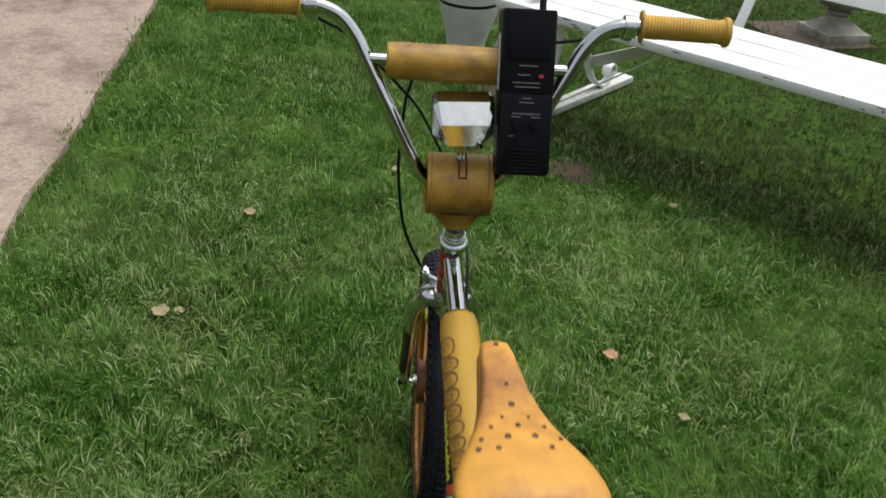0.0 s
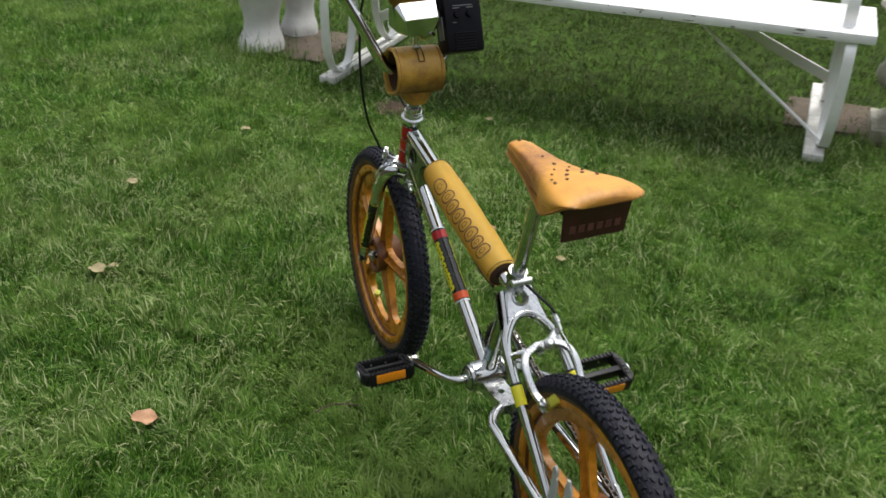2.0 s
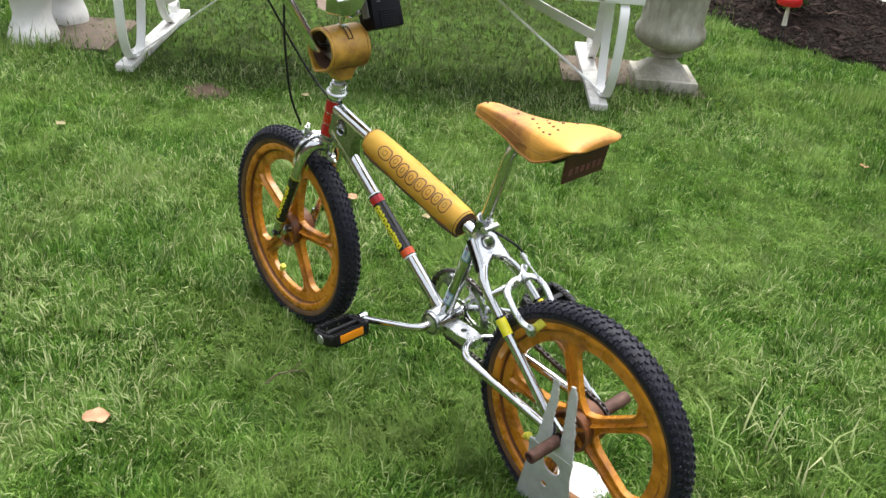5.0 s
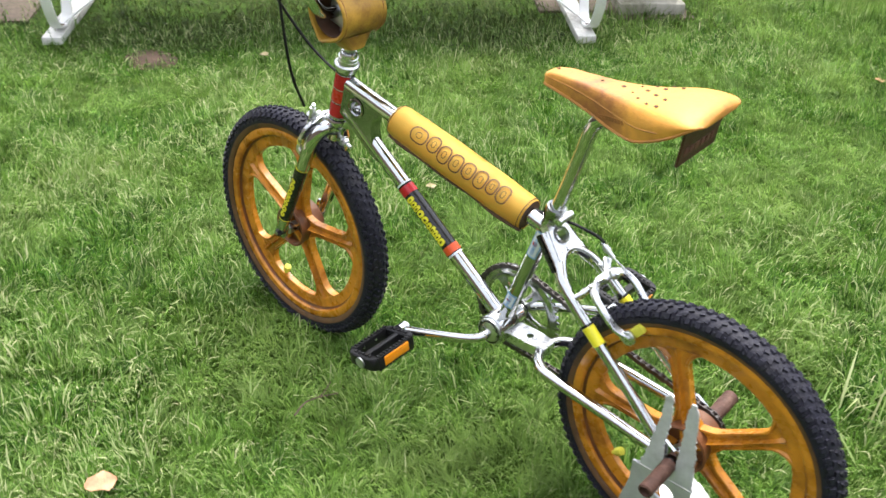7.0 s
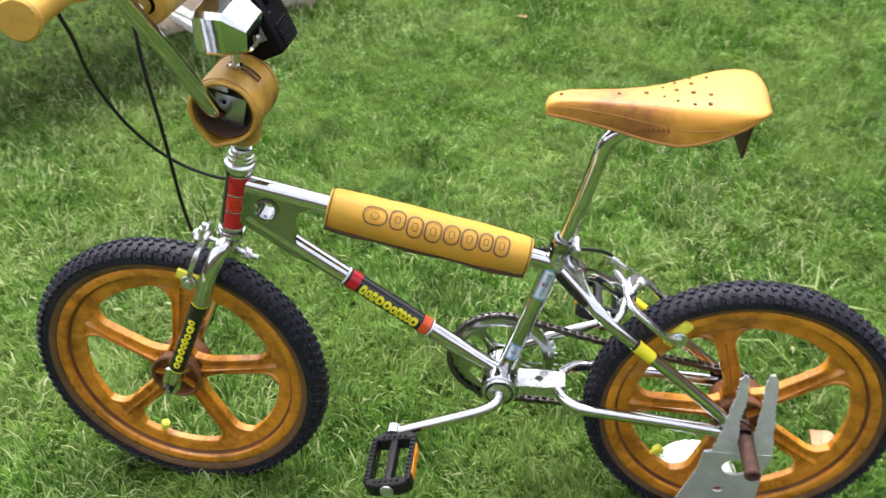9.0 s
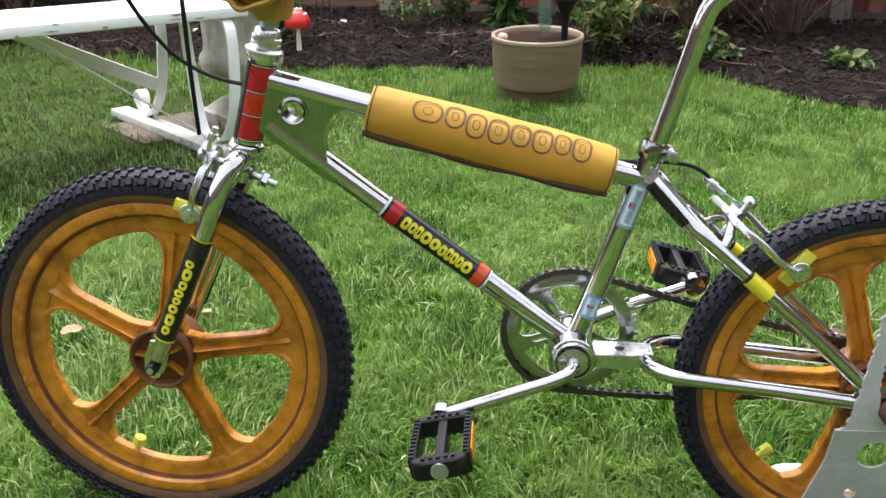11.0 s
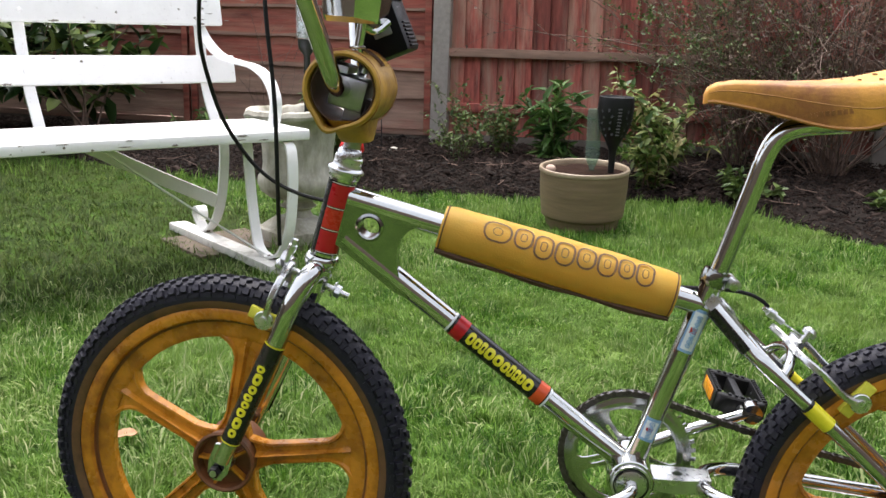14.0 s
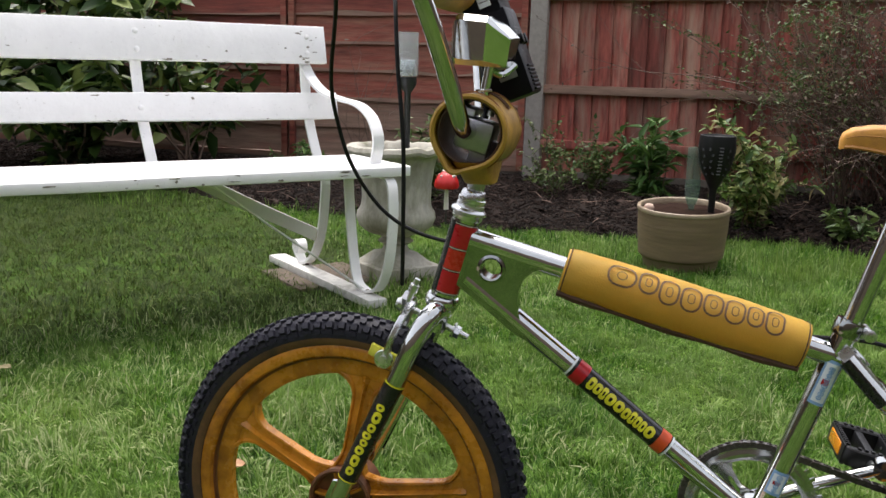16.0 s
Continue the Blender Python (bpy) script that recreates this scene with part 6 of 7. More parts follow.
for e, sgn in ((0.0, 1), (LEN, -1)):
    bm = bmesh.new()
    box(bm, (0.072, 0.86, 0.030), Matrix.Translation((e, -0.42, 0.026)), 0.005)
    part("skid", bm, "dirtywhite", bench, "white wooden foot rail")
    e2 = e - 0.02 if sgn > 0 else e - 0.012
    fx = 0.02 if sgn > 0 else 0.0
    flat("front_leg", [V(e2 - fx, -0.055, 0.456), V(e2 - fx, 0.010, 0.445), V(e2 - fx, 0.032, 0.400), V(e2 - fx, 0.034, 0.300), V(e2 - fx * 0.75, 0.018, 0.160), V(e2 - fx * 0.4, -0.030, 0.070), V(e2, -0.100, 0.042)], 0.036, 0.009, (1, 0, 0))
    flat("middle_leg", [V(e2, -0.252, 0.458), V(e2, -0.248, 0.400), V(e2, -0.228, 0.255), V(e2, -0.202, 0.135), V(e2, -0.168, 0.062), V(e2, -0.100, 0.042)], 0.036, 0.009, (1, 0, 0))
    flat("rear_leg", [V(e2 + 0.02 * sgn, -0.592, 0.945), V(e2 + 0.02 * sgn, -0.552, 0.66), V(e2 + 0.01 * sgn, -0.485, 0.48), V(e2, -0.440, 0.40), V(e2, -0.445, 0.30), V(e2, -0.468, 0.20), V(e2, -0.515, 0.115), V(e2, -0.580, 0.060), V(e2, -0.625, 0.046)], 0.036, 0.009, (1, 0, 0))
    flat("scroll", [V(e2, -0.600, 0.042), V(e2, -0.640, 0.050)] + [V(e2, -0.668 + 0.026 * math.cos(a), 0.104 + 0.026 * math.sin(a)) for a in np.linspace(-2.6, -7.4, 9)], 0.040, 0.007, (1, 0, 0))
    flat("armrest", [V(e2 + 0.02 * sgn, -0.598, 0.835), V(e2 + 0.01 * sgn, -0.535, 0.765), V(e2, -0.445, 0.716), V(e2, -0.315, 0.698), V(e2, -0.180, 0.686), V(e2, -0.088, 0.652), V(e2, -0.045, 0.604), V(e2, -0.036, 0.560), V(e2, -0.055, 0.497)], 0.040, 0.010, (1, 0, 0))
    flat("brace", [V(e2, -0.13, 0.046), V(e2 + 0.28 * sgn, -0.15, 0.250), V(e2 + 0.56 * sgn, -0.17, 0.459)], 0.030, 0.005, (0, 1, 0))
    flat("brace", [V(e2, -0.485, 0.175), V(e2 + 0.28 * sgn, -0.43, 0.310), V(e2 + 0.56 * sgn, -0.36, 0.452)], 0.050, 0.005, (0, 0.5, 1))
    for y, z in ((-0.10, 0.047), (-0.60, 0.047)):
        bm = bmesh.new()
        lathe(bm, [(0, 0), (0.009, 0), (0.007, 0.007), (0, 0.008)], Matrix.Translation((e2, y, z - 0.004)), 8)
        part("bolt", bm, "rust", bench)
flat("back_strut", [V(0.63, -0.585, 0.93), V(0.62, -0.55, 0.68), V(0.605, -0.49, 0.49), V(0.60, -0.455, 0.43)], 0.036, 0.009, (1, 0, 0))
flat("back_strut", [V(1.33, -0.585, 0.93), V(1.34, -0.55, 0.68), V(1.355, -0.49, 0.49), V(1.36, -0.455, 0.43)], 0.036, 0.009, (1, 0, 0))
for x in (0.0, 0.625, 1.335, LEN - 0.032):
    for y, z in ((-0.5455, 0.855), (-0.5575, 0.915), (-0.5185, 0.662)):
        bm = bmesh.new()
        lathe(bm, [(0, -0.002), (0.0105, -0.002), (0.0100, 0.0015), (0.0070, 0.0040), (0, 0.0052)], Matrix.Translation((x, y, z)) @ pose(0, 0, 0, -78), 12)
        part("coach_bolt", bm, "white", bench)
# bare spots where the paint has come off
rc = random.Random(21)
spots = [(rc.choice((-0.06, 0.0, 0.03, LEN - 0.02)) + rc.gauss(0, 0.035), -0.5522, 0.885 + rc.uniform(-0.055, 0.05), 1) for _ in range(16)]
spots += [(rc.uniform(0.0, LEN), -0.5522 - 0.0002, 0.885 + rc.choice((-0.062, 0.058, -0.03)), 1) for _ in range(14)]
spots += [(rc.uniform(0.0, LEN), 0.0235, 0.475 + rc.uniform(-0.014, 0.012), 2) for _ in range(26)]
spots += [(rc.uniform(-0.1, LEN), -0.518, 0.662 + rc.choice((-0.042, 0.03, 0.04)), 1) for _ in range(12)]
for i, (x, y, z, face) in enumerate(spots):
    w, h = rc.choice((0.008, 0.012, 0.018, 0.034)), rc.choice((0.003, 0.004, 0.007))
    off = (z - (0.885 if z > 0.75 else 0.662)) * -0.2126 if face == 1 else 0.0
    bm = bmesh.new()
    out = [(w / 2 * (1 + 0.8 * noise.noise(V(k * 2.3, i * 3.1, 0))) * math.cos(k * 0.3491), h / 2 * (1 + 1.1 * noise.noise(V(k * 2.7, i * 2.7, 4))) * math.sin(k * 0.3491)) for k in range(18)]
    prism(bm, out, 0.0016, Matrix.Translation((x, y + off, z)) @ Matrix.Rotation(radians(102 if face == 1 else 90), 4, "X"))
    part("paint_chip", bm, "chip", bench)

for i, (x, y, r, w, d) in enumerate(SLABS):
    bm = bmesh.new()
    box(bm, (w, d, 0.024), None, 0.006)
    ob = tagged(part("paving_slab", bm, "slab"), "worn brown paving slab sunk in the lawn", "paving slab", "slabs in the lawn")
    ob.matrix_world = pose(x, y, 0.001 - 0.004 * (i == 3), 0, 0, r)

# ---- urn ----
def urn(x, y, turn):
    m = pose(x, y, 0.010, 0, 0, turn)
    u = thing("garden_urn", "weathered pale stone urn with a fluted bowl on a square foot", "urn", m, "stone urns")
    bm = bmesh.new()
    box(bm, (0.27, 0.27, 0.045), Matrix.Translation((0, 0, 0.022)), 0.006)
    box(bm, (0.235, 0.235, 0.05), Matrix.Translation((0, 0, 0.066)), 0.012, 0.55)
    part("plinth", bm, "stone", u)
    bm = bmesh.new()
    lathe(bm, [(0, 0.085), (0.060, 0.085), (0.050, 0.105), (0.046, 0.118), (0.060, 0.125), (0.072, 0.132), (0.060, 0.140), (0.055, 0.150), (0.075, 0.165)], None, 40)
    part("foot", bm, "stone", u)
    bm = bmesh.new()
    prof = [(0.06, 0.155), (0.112, 0.170), (0.144, 0.195), (0.156, 0.225), (0.152, 0.250), (0.139, 0.268), (0.134, 0.300), (0.134, 0.36), (0.142, 0.42), (0.154, 0.455), (0.168, 0.470), (0.194, 0.478), (0.200, 0.490), (0.194, 0.505), (0.165, 0.508), (0.150, 0.500), (0.135, 0.47), (0, 0.465)]
    lathe(bm, prof, None, 64)
    for v in bm.verts:
        if 0.26 < v.co.z < 0.45 and v.co.xy.length > 0.1:
            a = math.atan2(v.co.y, v.co.x)
            f = 1 + 0.035 * math.sin(a * 16) * min(1, (v.co.z - 0.26) * 12)
            v.co.x *= f
            v.co.y *= f
        elif v.co.z > 0.47 and v.co.xy.length > 0.14:
            a = math.atan2(v.co.y, v.co.x)
            v.co.z += 0.014 * noise.noise(V(math.cos(a) * 4, math.sin(a) * 4, 0))
            v.co.xy *= 1 + 0.03 * noise.noise(V(math.cos(a) * 7, math.sin(a) * 7, 3))
    part("bowl", bm, "stone", u)
    bm = bmesh.new()
    lathe(bm, [(0.142, 0.476), (0.08, 0.486), (0, 0.490)], None, 24)
    part("compost", bm, "soil", u)
    return u


urn(-0.54, 2.385, -45)
urn(-3.28, 2.42, 10)

# solar stake lamp standing in the urn
lamp_s = thing("solar_stake_lamp", "brushed metal solar stake light with a clear plastic head", "garden light", pose(-0.515, 2.44, 0.49))
bm = bmesh.new()
lathe(bm, [(0, -0.02), (0.012, -0.02), (0.0125, 0.225), (0.028, 0.245), (0.034, 0.258), (0.034, 0.285), (0, 0.287)], None, 24)
part("stem", bm, "stake", lamp_s)
bm = bmesh.new()
prof = [(0.036, 0.287), (0.041, 0.295)] + [(0.0405 + 0.0008 * (k % 2), 0.30 + 0.012 * k) for k in range(12)] + [(0.041, 0.455), (0.038, 0.455)] + [(0.038, 0.44), (0.036, 0.30), (0.034, 0.290)]
lathe(bm, prof, None, 28)
part("head", bm, "glass", lamp_s, "clear ribbed plastic head")
bm = bmesh.new()
lathe(bm, [(0, 0.290), (0.030, 0.290), (0.031, 0.345), (0.028, 0.350), (0, 0.352)], None, 20)
part("reflector", bm, "alloy", lamp_s)

# ---- white statue behind the bench's far end ----
bm = bmesh.new()
for cx, cy, k0 in ((-2.475, 0.350, 1.0), (-2.665, 0.590, 0.86)):
    rows = []
    for z, r, fore in ((0.0, 0.104, 0.034), (0.035, 0.108, 0.034), (0.062, 0.100, 0.024), (0.090, 0.086, 0.010), (0.125, 0.080, 0.0), (0.17, 0.086, -0.004), (0.22, 0.100, -0.008), (0.27, 0.115, -0.010), (0.325, 0.124, -0.010), (0.338, 0.124, -0.010), (0.42, 0.128, -0.010), (0.50, 0.130, -0.010), (0.58, 0.130, -0.010)):
        ring = []
        for k in range(40):
            a = 2 * math.pi * k / 40
            lobe = 0.055 * math.cos(5 * (a + 0.5)) * max(0.0, math.cos(a + 0.5)) if z < 0.08 else 0.0
            rr = k0 * r * (1 + lobe + 0.035 * noise.noise(V(math.cos(a) * 1.5, math.sin(a) * 1.5, z * 7 + cy)))
            ring.append(bm.verts.new((cx + rr * math.cos(a) + fore * 0.88, cy + rr * math.sin(a) - fore * 0.48, z)))
        rows.append(ring)
    for j, (a, b) in enumerate(zip(rows, rows[1:])):
        for k in range(40):
            f = bm.faces.new((a[k], a[(k + 1) % 40], b[(k + 1) % 40], b[k]))
            f.material_index = 1 if j == 8 and cy < 0.5 else 0
    bm.faces.new(rows[0][::-1])
    bm.faces.new(rows[-1])
box(bm, (0.40, 0.42, 0.22), pose(-2.58, 0.48, 0.68, 0, 0, 40), 0.06)
statue = tagged(part("garden_statue", bm, "statue"), "weathered white stone garden statue standing on two feet", "statue")
statue.data.materials.append(M["black"])

# ---- planter with bottle and torch light ----
pot = thing("planter", "round brown glazed pot with a stepped foot, full of soil", "planter", pose(0.575, 2.865, -0.007, 3.2))
bm = bmesh.new()
prof = [(0, 0), (0.143, 0), (0.147, 0.008), (0.159, 0.064), (0.160, 0.070), (0.170, 0.073), (0.1745, 0.078), (0.1755, 0.084)]
prof += [(0.1755 + 0.0105 * math.sin(1.45 * k / 30) + (0.0011 if k in (15, 17, 19, 21) else 0) + 0.0004 * math.sin(k * 2.1), 0.084 + 0.180 * k / 30) for k in range(1, 31)]
prof += [(0.1855, 0.267), (0.178, 0.268), (0.173, 0.262), (0.171, 0.235), (0, 0.235)]
lathe(bm, prof, None, 64)
part("pot", bm, "terracotta", pot)
bm = bmesh.new()
lathe(bm, [(0.1855, 0.262), (0.1900, 0.265), (0.1912, 0.272), (0.1890, 0.279), (0.1840, 0.281), (0.1780, 0.279), (0.1740, 0.272), (0.1735, 0.262)], None, 64, True)
part("rim", bm, "potrim", pot, "paler rolled rim")
bm = bmesh.new()
lathe(bm, [(0.174, 0.256), (0.15, 0.260), (0.12, 0.262), (0.09, 0.263), (0.05, 0.264), (0, 0.264)], None, 40)
for v in bm.verts:
    v.co.z += 0.008 * noise.noise(v.co * 30)
part("soil", bm, "potsoil", pot)
bm = bmesh.new()
bmesh.ops.create_icosphere(bm, subdivisions=2, radius=0.022, matrix=Matrix.Diagonal((1, 0.7, 0.8, 1)))
peb = tagged(part("pebble", bm, "pinkstone"), "pale pink pebble lying in the pot", "stone")
peb.matrix_world = pose(0.433, 2.80, 0.266)
bottle = thing("plastic_bottle", "upturned clear green plastic bottle stuck in the soil", "bottle", pose(0.605, 2.86, 0.248))
bm = bmesh.new()
prof = [(0.010, 0), (0.012, 0.02), (0.024, 0.05), (0.031, 0.08)] + [(0.030 + (0.0018 if k % 2 else -0.0012), 0.09 + 0.013 * k) for k in range(13)] + [(0.030, 0.260), (0.026, 0.268), (0.010, 0.265), (0, 0.270)]
lathe(bm, prof, None, 24)
part("body", bm, "pet", bottle)
HEAD_SHAPE = [(0.014, 0.095), (0.026, 0.118), (0.044, 0.150), (0.055, 0.182), (0.0615, 0.215), (0.0635, 0.245), (0.0615, 0.268), (0.0600, 0.278)]
torch = thing("solar_torch", "black plastic solar torch light with a pierced head", "garden light", pose(0.684, 2.84, 0.242, 1, 1, 0) @ Matrix.Scale(1.18, 4))
bm = bmesh.new()
lathe(bm, [(0, -0.02), (0.011, -0.02), (0.012, 0.05), (0.014, 0.09), (0.020, 0.104), (0.026, 0.116)], None, 16)
part("stem", bm, "black", torch)
bm = bmesh.new()
lathe(bm, HEAD_SHAPE + [(0.055, 0.279), (0.05, 0.272), (0, 0.262)], None, 32)
head_t = part("head", bm, "black", torch)
def head_r(z):
    return max(r0 + (r1 - r0) * (z - z0) / (z1 - z0) for (r0, z0), (r1, z1) in zip(HEAD_SHAPE, HEAD_SHAPE[1:]) if z0 <= z <= z1)


for k in range(12):
    ladder = k % 3 == 0
    for i in range(9 if ladder else 5):
        z = 0.148 + (0.0115 if ladder else 0.021) * i + (0.0 if ladder else 0.004 * math.sin(k * 5))
        a = 2 * math.pi * (k + 0.35) / 12 + (0.0 if ladder else 0.10 * math.sin(i * 2.2 + k))
        bm = bmesh.new()
        box(bm, (0.003, 0.013 if ladder else 0.006, 0.0042 if ladder else 0.010), Matrix.Rotation(a, 4, "Z") @ Matrix.Translation((head_r(z), 0, z)) @ pose(0, 0, 0, 0 if ladder else 35 * math.sin(k * 5 + i), -12, 0))
        part("cut_out", bm, "solar" if ladder else "stake", head_t)
# toadstool ornament
toad = thing("toadstool_ornament", "red toadstool garden ornament with white spots", "ornament", pose(-0.555, 3.46, 0.106))
bm = bmesh.new()
lathe(bm, [(0, 0.0), (0.013, 0), (0.010, 0.09), (0.010, 0.12), (0, 0.12)], None, 14)
part("stalk", bm, "cream", toad)
bm = bmesh.new()
rod(bm, V(0, 0, -0.12), V(0, 0, 0.01), 0.0035, seg=8)
part("stake", bm, "stake", toad, "thin dark metal stake")
bm = bmesh.new()
lathe(bm, [(0, 0.115), (0.058, 0.108), (0.064, 0.12), (0.058, 0.15), (0.04, 0.178), (0.018, 0.192), (0, 0.195)], None, 24)
part("cap", bm, "redwhite", toad)
for k in range(14):
    a, f = k * 2.4, 0.2 + 0.7 * ((k * 7) % 14) / 14
    r, z = 0.060 * math.sin(f * 1.5), 0.118 + 0.078 * math.cos(f * 1.5)
    bm = bmesh.new()
    bmesh.ops.create_icosphere(bm, subdivisions=1, radius=0.008, matrix=Matrix.Translation((r * math.cos(a), r * math.sin(a), z)))
    part("spot", bm, "cream", toad)
for x, y, s in ((-0.52, 4.55, 0.03), (-1.3, 4.2, 0.022)):
    bm = bmesh.new()
    bmesh.ops.create_icosphere(bm, subdivisions=2, radius=s, matrix=Matrix.Diagonal((1.2, 0.9, 0.7, 1)))
    for v in bm.verts:
        v.co *= 1 + 0.15 * noise.noise(v.co * 40)
    ob = tagged(part("pebble", bm, "cream"), "pale rounded stone lying on the soil", "stone", "stones in the bed")
    ob.matrix_world = pose(x, y, 0.092)

wire = thing("plant_support", "thin dark wire plant support standing in the bed", "plant support", pose(-0.62, 4.45, 0.05))
for dx in (-0.035, 0.0, 0.035):
    bm = bmesh.new()
    sweep(bm, curve([V(dx, 0.0, -0.02), V(dx * 1.1, 0, 0.16), V(dx, 0, 0.33)], 4), 0.003, 6)
    part("wire_upright", bm, "black", wire)
for z in (0.08, 0.17, 0.26, 0.33):
    bm = bmesh.new()
    rod(bm, V(-0.037, 0, z), V(0.037, 0, z), 0.0025, seg=6)
    part("wire_rung", bm, "black", wire)

# ---- fence ----
FD = V(1, -0.15, 0).normalized()
FM = Matrix((FD, V(0.15, 1, 0).normalized(), V(0, 0, 1))).transposed().to_4x4()
FM.translation = V(-0.32, 5.15, 0)  # local x along the fence, y away from the garden, from the middle post
for k, x in enumerate((-5.62, 0.0, 2.75, 5.5)):
    bm = bmesh.new()
    box(bm, (0.115, 0.10, 1.95), Matrix.Translation((0, 0.02, 0.965)), 0.008)
    ob = tagged(part("fence_post", bm, "post"), "weathered grey concrete fence post", "fence post", "fence posts")
    ob.matrix_world = FM @ pose(x, 0, 0, 0, 0.9, 0)
for k, (x0, x1) in enumerate(((-5.56, -3.70), (-3.69, -1.83), (-1.82, -0.06), (0.06, 2.69), (2.81, 5.44))):
    bm = bmesh.new()
    box(bm, (x1 - x0, 0.045, 0.15), None, 0.006)
    ob = tagged(part("gravel_board", bm, "gravel"), "dark stained concrete gravel board under the fence panel", "gravel board", "gravel boards")
    ob.matrix_world = FM @ pose((x0 + x1) / 2, 0.035, 0.065)


def lap_panel(x0, x1):
    p = thing("fence", "red-brown lapped horizontal board fence panel, paler at the foot", "fence", FM @ pose((x0 + x1) / 2, 0.03, 0.13), "fence panels")
    w = x1 - x0
    for k in range(9):
        bm = bmesh.new()
        n = 28
        lo_e = [0.014 * noise.noise(V(x0 + w * i / n * 2.0, k * 3.7, 1)) for i in range(n + 1)]
        rows = []
        for i in range(n + 1):
            x = -w / 2 + w * i / n
            z0, z1 = 0.03 + 0.195 * k + lo_e[i], 0.05 + 0.195 * k + 0.228
            ze = z0 + 0.022 + 0.022 * noise.noise(V((x0 + x) * 3.1, k * 5.3, 4))
            rows.append([bm.verts.new(q) for q in ((x, -0.040, z0), (x, -0.037, ze), (x, -0.012, z1), (x, -0.002, z1), (x, -0.022, z0))])
        for a, b in zip(rows, rows[1:]):
            for j in range(5):
                f = bm.faces.new((a[j], a[(j + 1) % 5], b[(j + 1) % 5], b[j]))
                f.material_index = 1 if j == 0 else 0
        bm.faces.new(rows[0][::-1])
        bm.faces.new(rows[-1])
        bmesh.ops.recalc_face_normals(bm, faces=bm.faces[:])
        part("board", bm, "boardpale" if k < 2 else "lap", p).data.materials.append(M["boardpale"])
    for s in (-1, 1):
        bm = bmesh.new()
        box(bm, (0.045, 0.03, 1.80), Matrix.Translation((s * (w / 2 - 0.03), -0.048, 0.90)), 0.004)
        part("batten", bm, "lap", p)
    bm = bmesh.new()
    box(bm, (w, 0.050, 0.040), Matrix.Translation((0, -0.004, 0.008)), 0.004)
    part("bottom_rail", bm, "boardpale", p)


def feather_panel(x0, x1):
    p = thing("fence", "red-stained vertical board fence panel with weathered rails", "fence", FM @ pose((x0 + x1) / 2, 0.03, 0.22), "fence panels")
    w = x1 - x0
    n = int(w / 0.108)
    for k in range(n):
        bm = bmesh.new()
        x = -w / 2 + w * (k + 0.5) / n
        bw = w / n + 0.012
        j = 0.004 * math.sin(k * 12.9)
        m = Matrix.Translation((x, 0.006 + j * 0.5, 0.81)) @ pose(0, 0, 0, 0, 0.3 * math.sin(k * 7.7), -10.5)
        box(bm, (bw, 0.016, 1.70 + j), m @ Matrix.Translation((0, 0, -0.045)))
        part("board", bm, "board", p)
    for z in (0.10, 0.455, 1.045, 1.55):
        bm = bmesh.new()
        box(bm, (w, 0.045, 0.055), Matrix.Translation((0, -0.030, z)), 0.005)
        part("rail", bm, "boardpale" if z > 0.4 else "board", p)


lap_panel(-5.56, -3.695)
lap_panel(-3.69, -1.825)
lap_panel(-1.82, -0.045)
feather_panel(0.045, 2.705)
feather_panel(2.795, 5.44)

# ---- unseen plain walls added behind the camera and at the sides, for dark reflections ----
for name, x, y, w, d, h, mt, label in (("wall_south", 0.0, -9.5, 30.0, 0.25, 5.2, "closewall", "unseen plain brown wall added behind the camera"), ("wall_east", 7.5, -1.5, 0.25, 15.5, 3.2, "closewall", "unseen plain brown wall added at the side"), ("wall_west", -11.5, -1.5, 0.25, 15.5, 3.2, "closewall", "unseen plain brown wall added at the side")):
    bm = bmesh.new()
    box(bm, (w, d, h), pose(x, y, h / 2 - 0.05), 0.01)
    tagged(part(name, bm, mt), label, "wall", "", "structure")

# ---- shrubs ----
def leaf_cloud(name, pts, dirs, length, width, material, parent, curl=0.25, label=""):
    """Many small pointed leaves in one mesh."""
    n = len(pts)
    p, d = np.array(pts), np.array(dirs)
    d = d / np.linalg.norm(d, axis=1)[:, None]
    up = np.tile(np.array([0, 0, 1.0]), (n, 1)) + rng.normal(0, 0.35, (n, 3))
    s = np.cross(d, up)
    s /= np.linalg.norm(s, axis=1)[:, None] + 1e-9
    u = np.cross(s, d)
    L = (length * rng.uniform(0.6, 1.3, n))[:, None]
    W = L * width / length
    v = np.stack([p, p + d * L * 0.35 + s * W * 0.5 + u * L * 0.05, p + d * L * 0.7 + s * W * 0.38 - u * L * curl * 0.3, p + d * L - u * L * curl, p + d * L * 0.7 - s * W * 0.38 - u * L * curl * 0.3, p + d * L * 0.35 - s * W * 0.5 + u * L * 0.05, p + d * L * 0.5 - u * L * 0.08], 1).reshape(-1, 3)
    i = (np.arange(n) * 7)[:, None, None]
    f = (i + np.array([[0, 1, 6], [1, 2, 6], [2, 3, 6], [3, 4, 6], [4, 5, 6], [5, 0, 6]])[None]).reshape(-1, 3)
    return quads(name, v, f, material, parent, "", label)


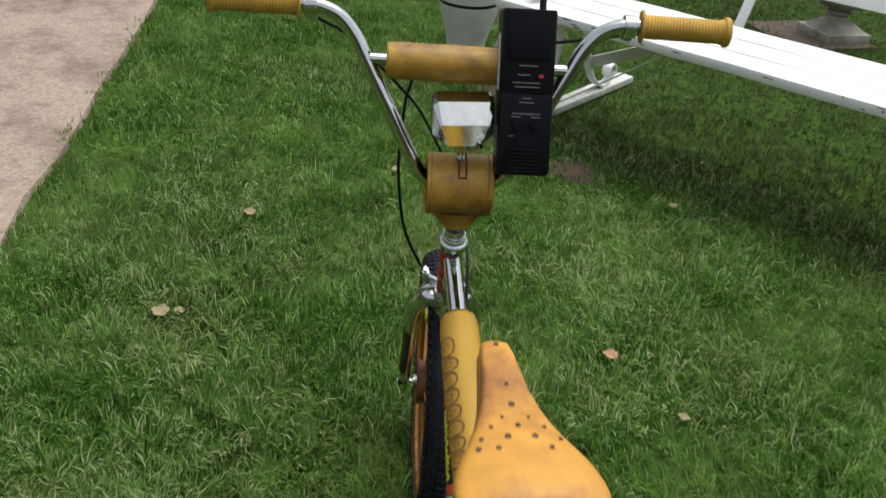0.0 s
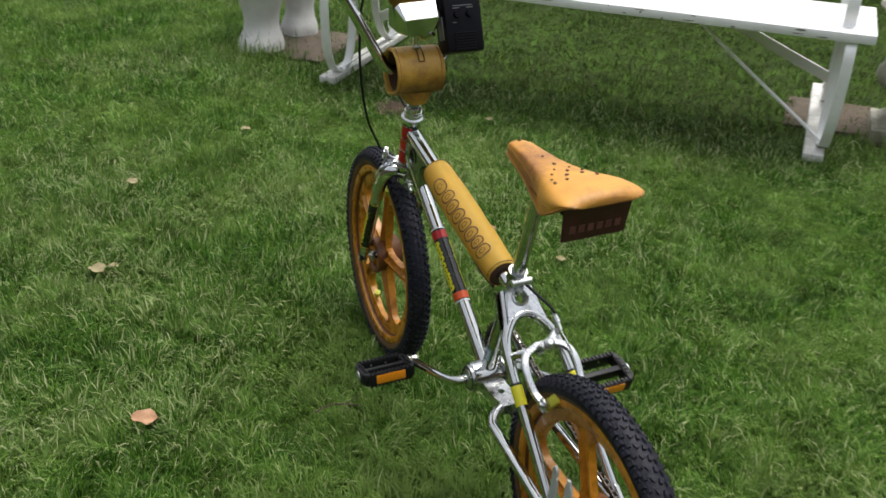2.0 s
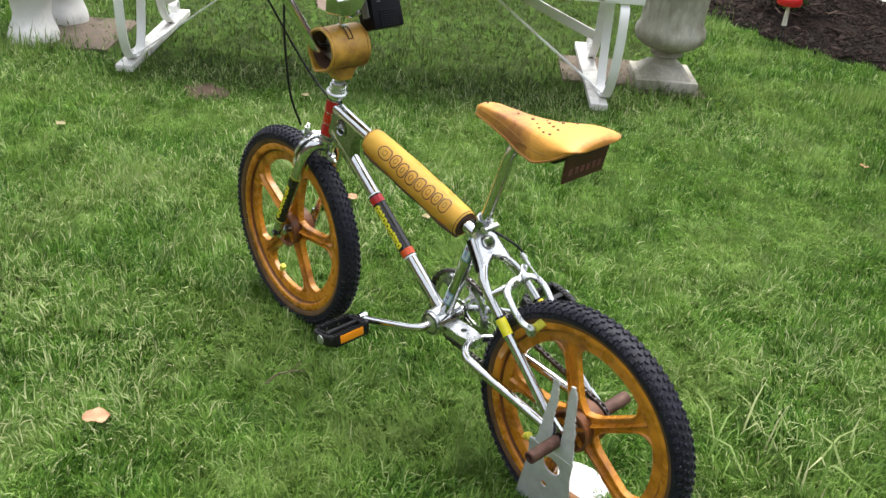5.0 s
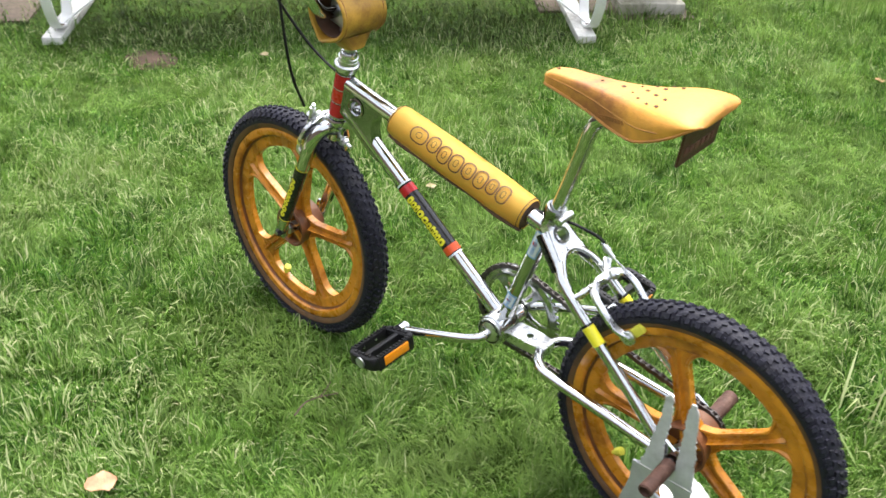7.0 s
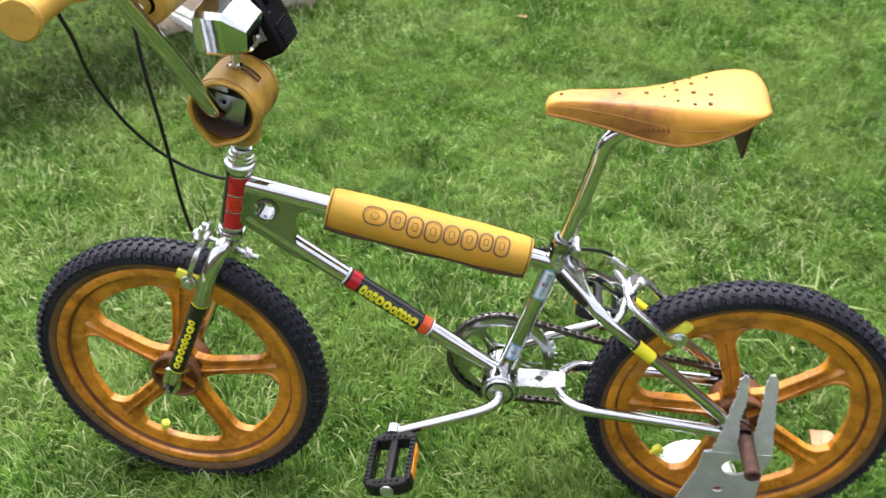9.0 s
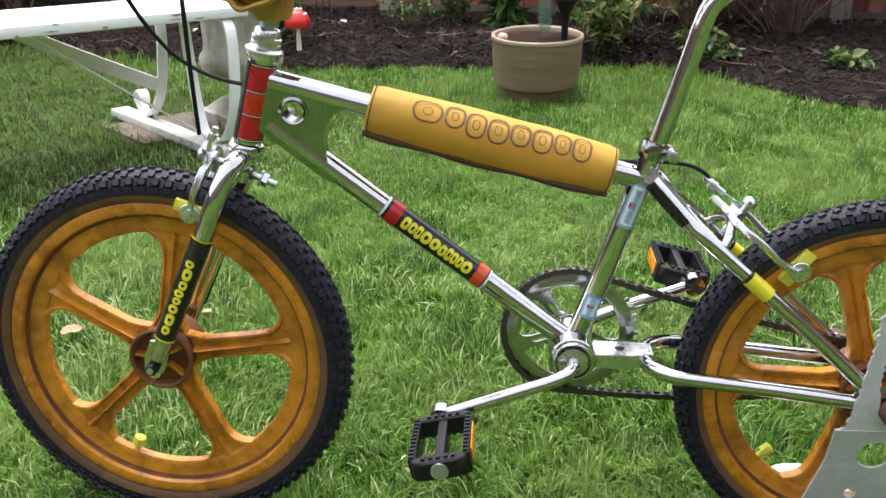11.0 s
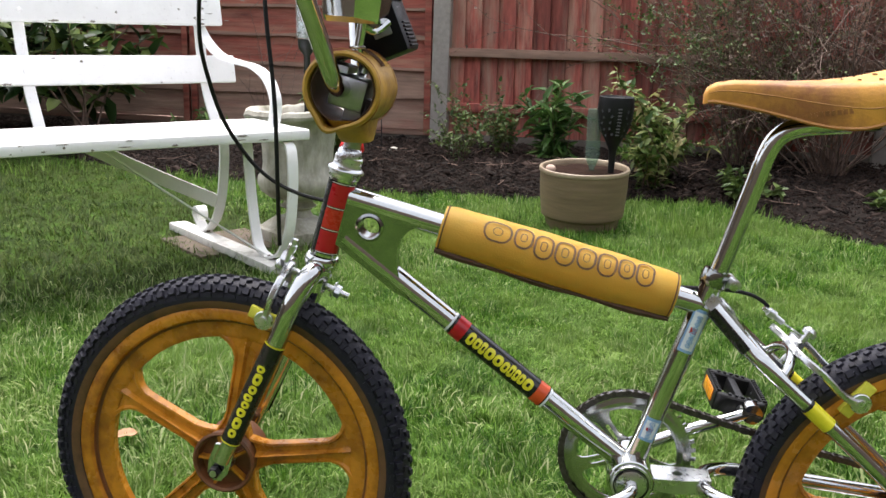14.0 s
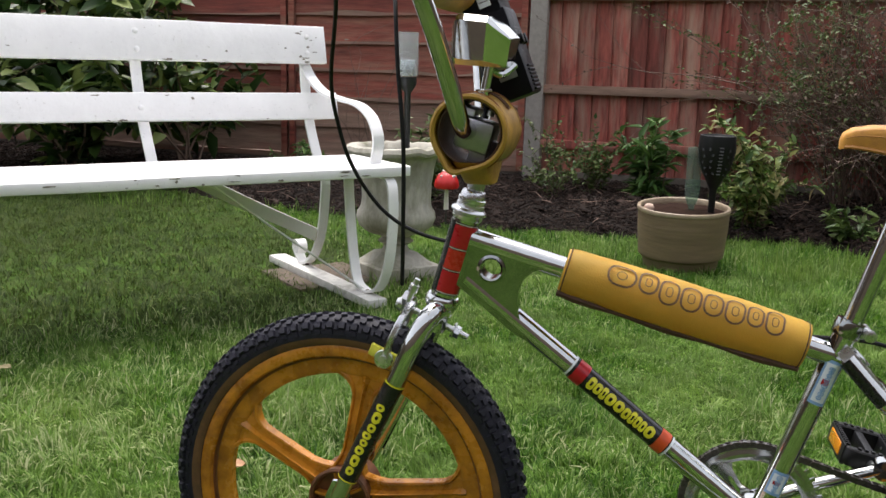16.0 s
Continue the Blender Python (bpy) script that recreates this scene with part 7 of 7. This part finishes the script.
def branchy(base, count, height, spread, r, depth, seed, droop=0.0):
    """Twigs as polylines: (points, radius)."""
    rg = random.Random(seed)
    out = []
    def grow(p, d, length, rad, lvl, root):
        pts = [p]
        steps = 5
        for k in range(steps):
            d = (d + V(rg.gauss(0, 0.16), rg.gauss(0, 0.16), rg.gauss(0, 0.12) - droop * k / steps)).normalized()
            p = p + d * length / steps
            pts.append(p)
            if lvl < depth and k >= 1 and rg.random() < 0.75:
                grow(p, (d + V(rg.gauss(0, 0.75), rg.gauss(0, 0.75), rg.gauss(0.05, 0.5))).normalized(), length * rg.uniform(0.35, 0.65), rad * 0.55, lvl + 1, root)
        out.append((pts, rad, root))
    for root in range(count):
        a = rg.uniform(0, 2 * math.pi)
        t = rg.uniform(0, spread)
        grow(Vector(base) + V(rg.uniform(-0.06, 0.06), rg.uniform(-0.06, 0.06), 0), V(math.cos(a) * t, math.sin(a) * t, 1).normalized(), height * rg.uniform(0.6, 1.1), r, 0, root)
    return out


def shrub(name, label, x, y, count, height, spread, r, depth, seed, leaf=None, droop=0.0, per=6, only_tips=False):
    t = thing(name, label, "shrub", pose(x, y, 0.03))
    lines = branchy((0, 0, 0), count, height, spread, r, depth, seed, droop)
    for root in range(count):
        bm = bmesh.new()
        for pts, rad, rt in lines:
            if rt == root:
                sweep(bm, pts, [rad * (1 - 0.6 * k / (len(pts) - 1)) for k in range(len(pts))], 4, False)
        part("branch", bm, "twig", t)
    if leaf:
        material, L, W = leaf
        rg = random.Random(seed + 5)
        P, D = [], []
        for pts, rad, rt in lines:
            for k in range(1 if not only_tips else 3, len(pts) - 0):
                for _ in range(per):
                    q = pts[k - 1].lerp(pts[k], rg.random())
                    P.append(q[:])
                    D.append((rg.gauss(0, 0.7), rg.gauss(0, 0.7), rg.gauss(0.25, 0.45)))
        leaf_cloud("foliage", P, D, L, W, material, t)
    return t


shrub("photinia_shrub", "leafy yellow-green shrub with reddish young leaves", 0.965, 3.77, 15, 0.41, 0.48, 0.005, 1, 3, ("bush", 0.058, 0.025), 0, 6)
shrub("laurel_shrub", "dark glossy evergreen laurel shrub", -3.35, 4.5, 12, 1.35, 0.7, 0.012, 1, 4, ("laurel", 0.17, 0.080), 0, 7)
shrub("laurel_shrub", "dark glossy evergreen laurel shrub", -2.55, 4.65, 7, 1.0, 0.6, 0.010, 1, 5, ("laurel", 0.16, 0.070), 0, 6, True)
shrub("laurel_shrub", "dark glossy evergreen laurel shrub", -4.3, 4.6, 10, 1.4, 0.7, 0.012, 1, 6, ("laurel", 0.14, 0.068), 0, 7)
shrub("lance_leaf_plant", "clump of upright bright green lance-shaped leaves", 0.44, 4.45, 11, 0.57, 0.22, 0.004, 0, 7, ("lance", 0.120, 0.030), 0, 7)
shrub("small_shrub", "small straggly shrub with tiny grey-green leaves", -0.10, 4.35, 14, 0.40, 0.75, 0.003, 1, 8, ("sprig", 0.028, 0.014), 0, 3)
shrub("small_shrub", "small straggly shrub with tiny grey-green leaves", 0.12, 4.55, 9, 0.36, 0.8, 0.003, 1, 9, ("sprig", 0.032, 0.017), 0, 5)
shrub("bare_bush", "large tangled bare-twigged bush with a few leaves", 1.50, 4.45, 34, 1.10, 0.52, 0.0045, 2, 10, ("sprig", 0.024, 0.012), 0.06, 3)
shrub("bare_bush", "large tangled bare-twigged bush", 1.95, 4.20, 60, 1.25, 1.1, 0.005, 2, 12, ("dead", 0.022, 0.012), 0.10, 1)
shrub("bare_bush", "large tangled bare-twigged bush", 2.75, 4.05, 44, 1.3, 1.05, 0.005, 2, 13, ("dead", 0.022, 0.012), 0.1, 1)
shrub("bare_bush", "large tangled bare-twigged bush", 1.72, 4.60, 34, 0.9, 0.9, 0.005, 2, 22, ("dead", 0.026, 0.014), 0.05, 2)
shrub("rose_twigs", "thin bare rose twigs against the fence", -1.35, 4.75, 6, 0.85, 0.4, 0.003, 1, 14, None)
shrub("ground_plant", "low green leafy plant at the bed's edge", 1.39, 3.56, 9, 0.17, 1.1, 0.002, 0, 15, ("sprig", 0.06, 0.03), 0, 6)
shrub("ground_plant", "low green leafy plant in the bed", 1.98, 3.20, 9, 0.13, 1.3, 0.002, 0, 16, ("sprig", 0.06, 0.035), 0, 5)
shrub("ground_plant", "low green leafy plant in the bed", -0.95, 4.35, 8, 0.14, 1.2, 0.002, 0, 17, ("sprig", 0.05, 0.025), 0, 5)
shrub("fern", "small green fern by the fence", -1.75, 4.75, 8, 0.30, 0.8, 0.002, 0, 18, ("lance", 0.06, 0.014), 0.15, 9)
shrub("urn_plant", "green sprigs growing behind the urn", -0.75, 3.9, 9, 0.42, 0.4, 0.003, 1, 19, ("sprig", 0.05, 0.02), 0, 5)
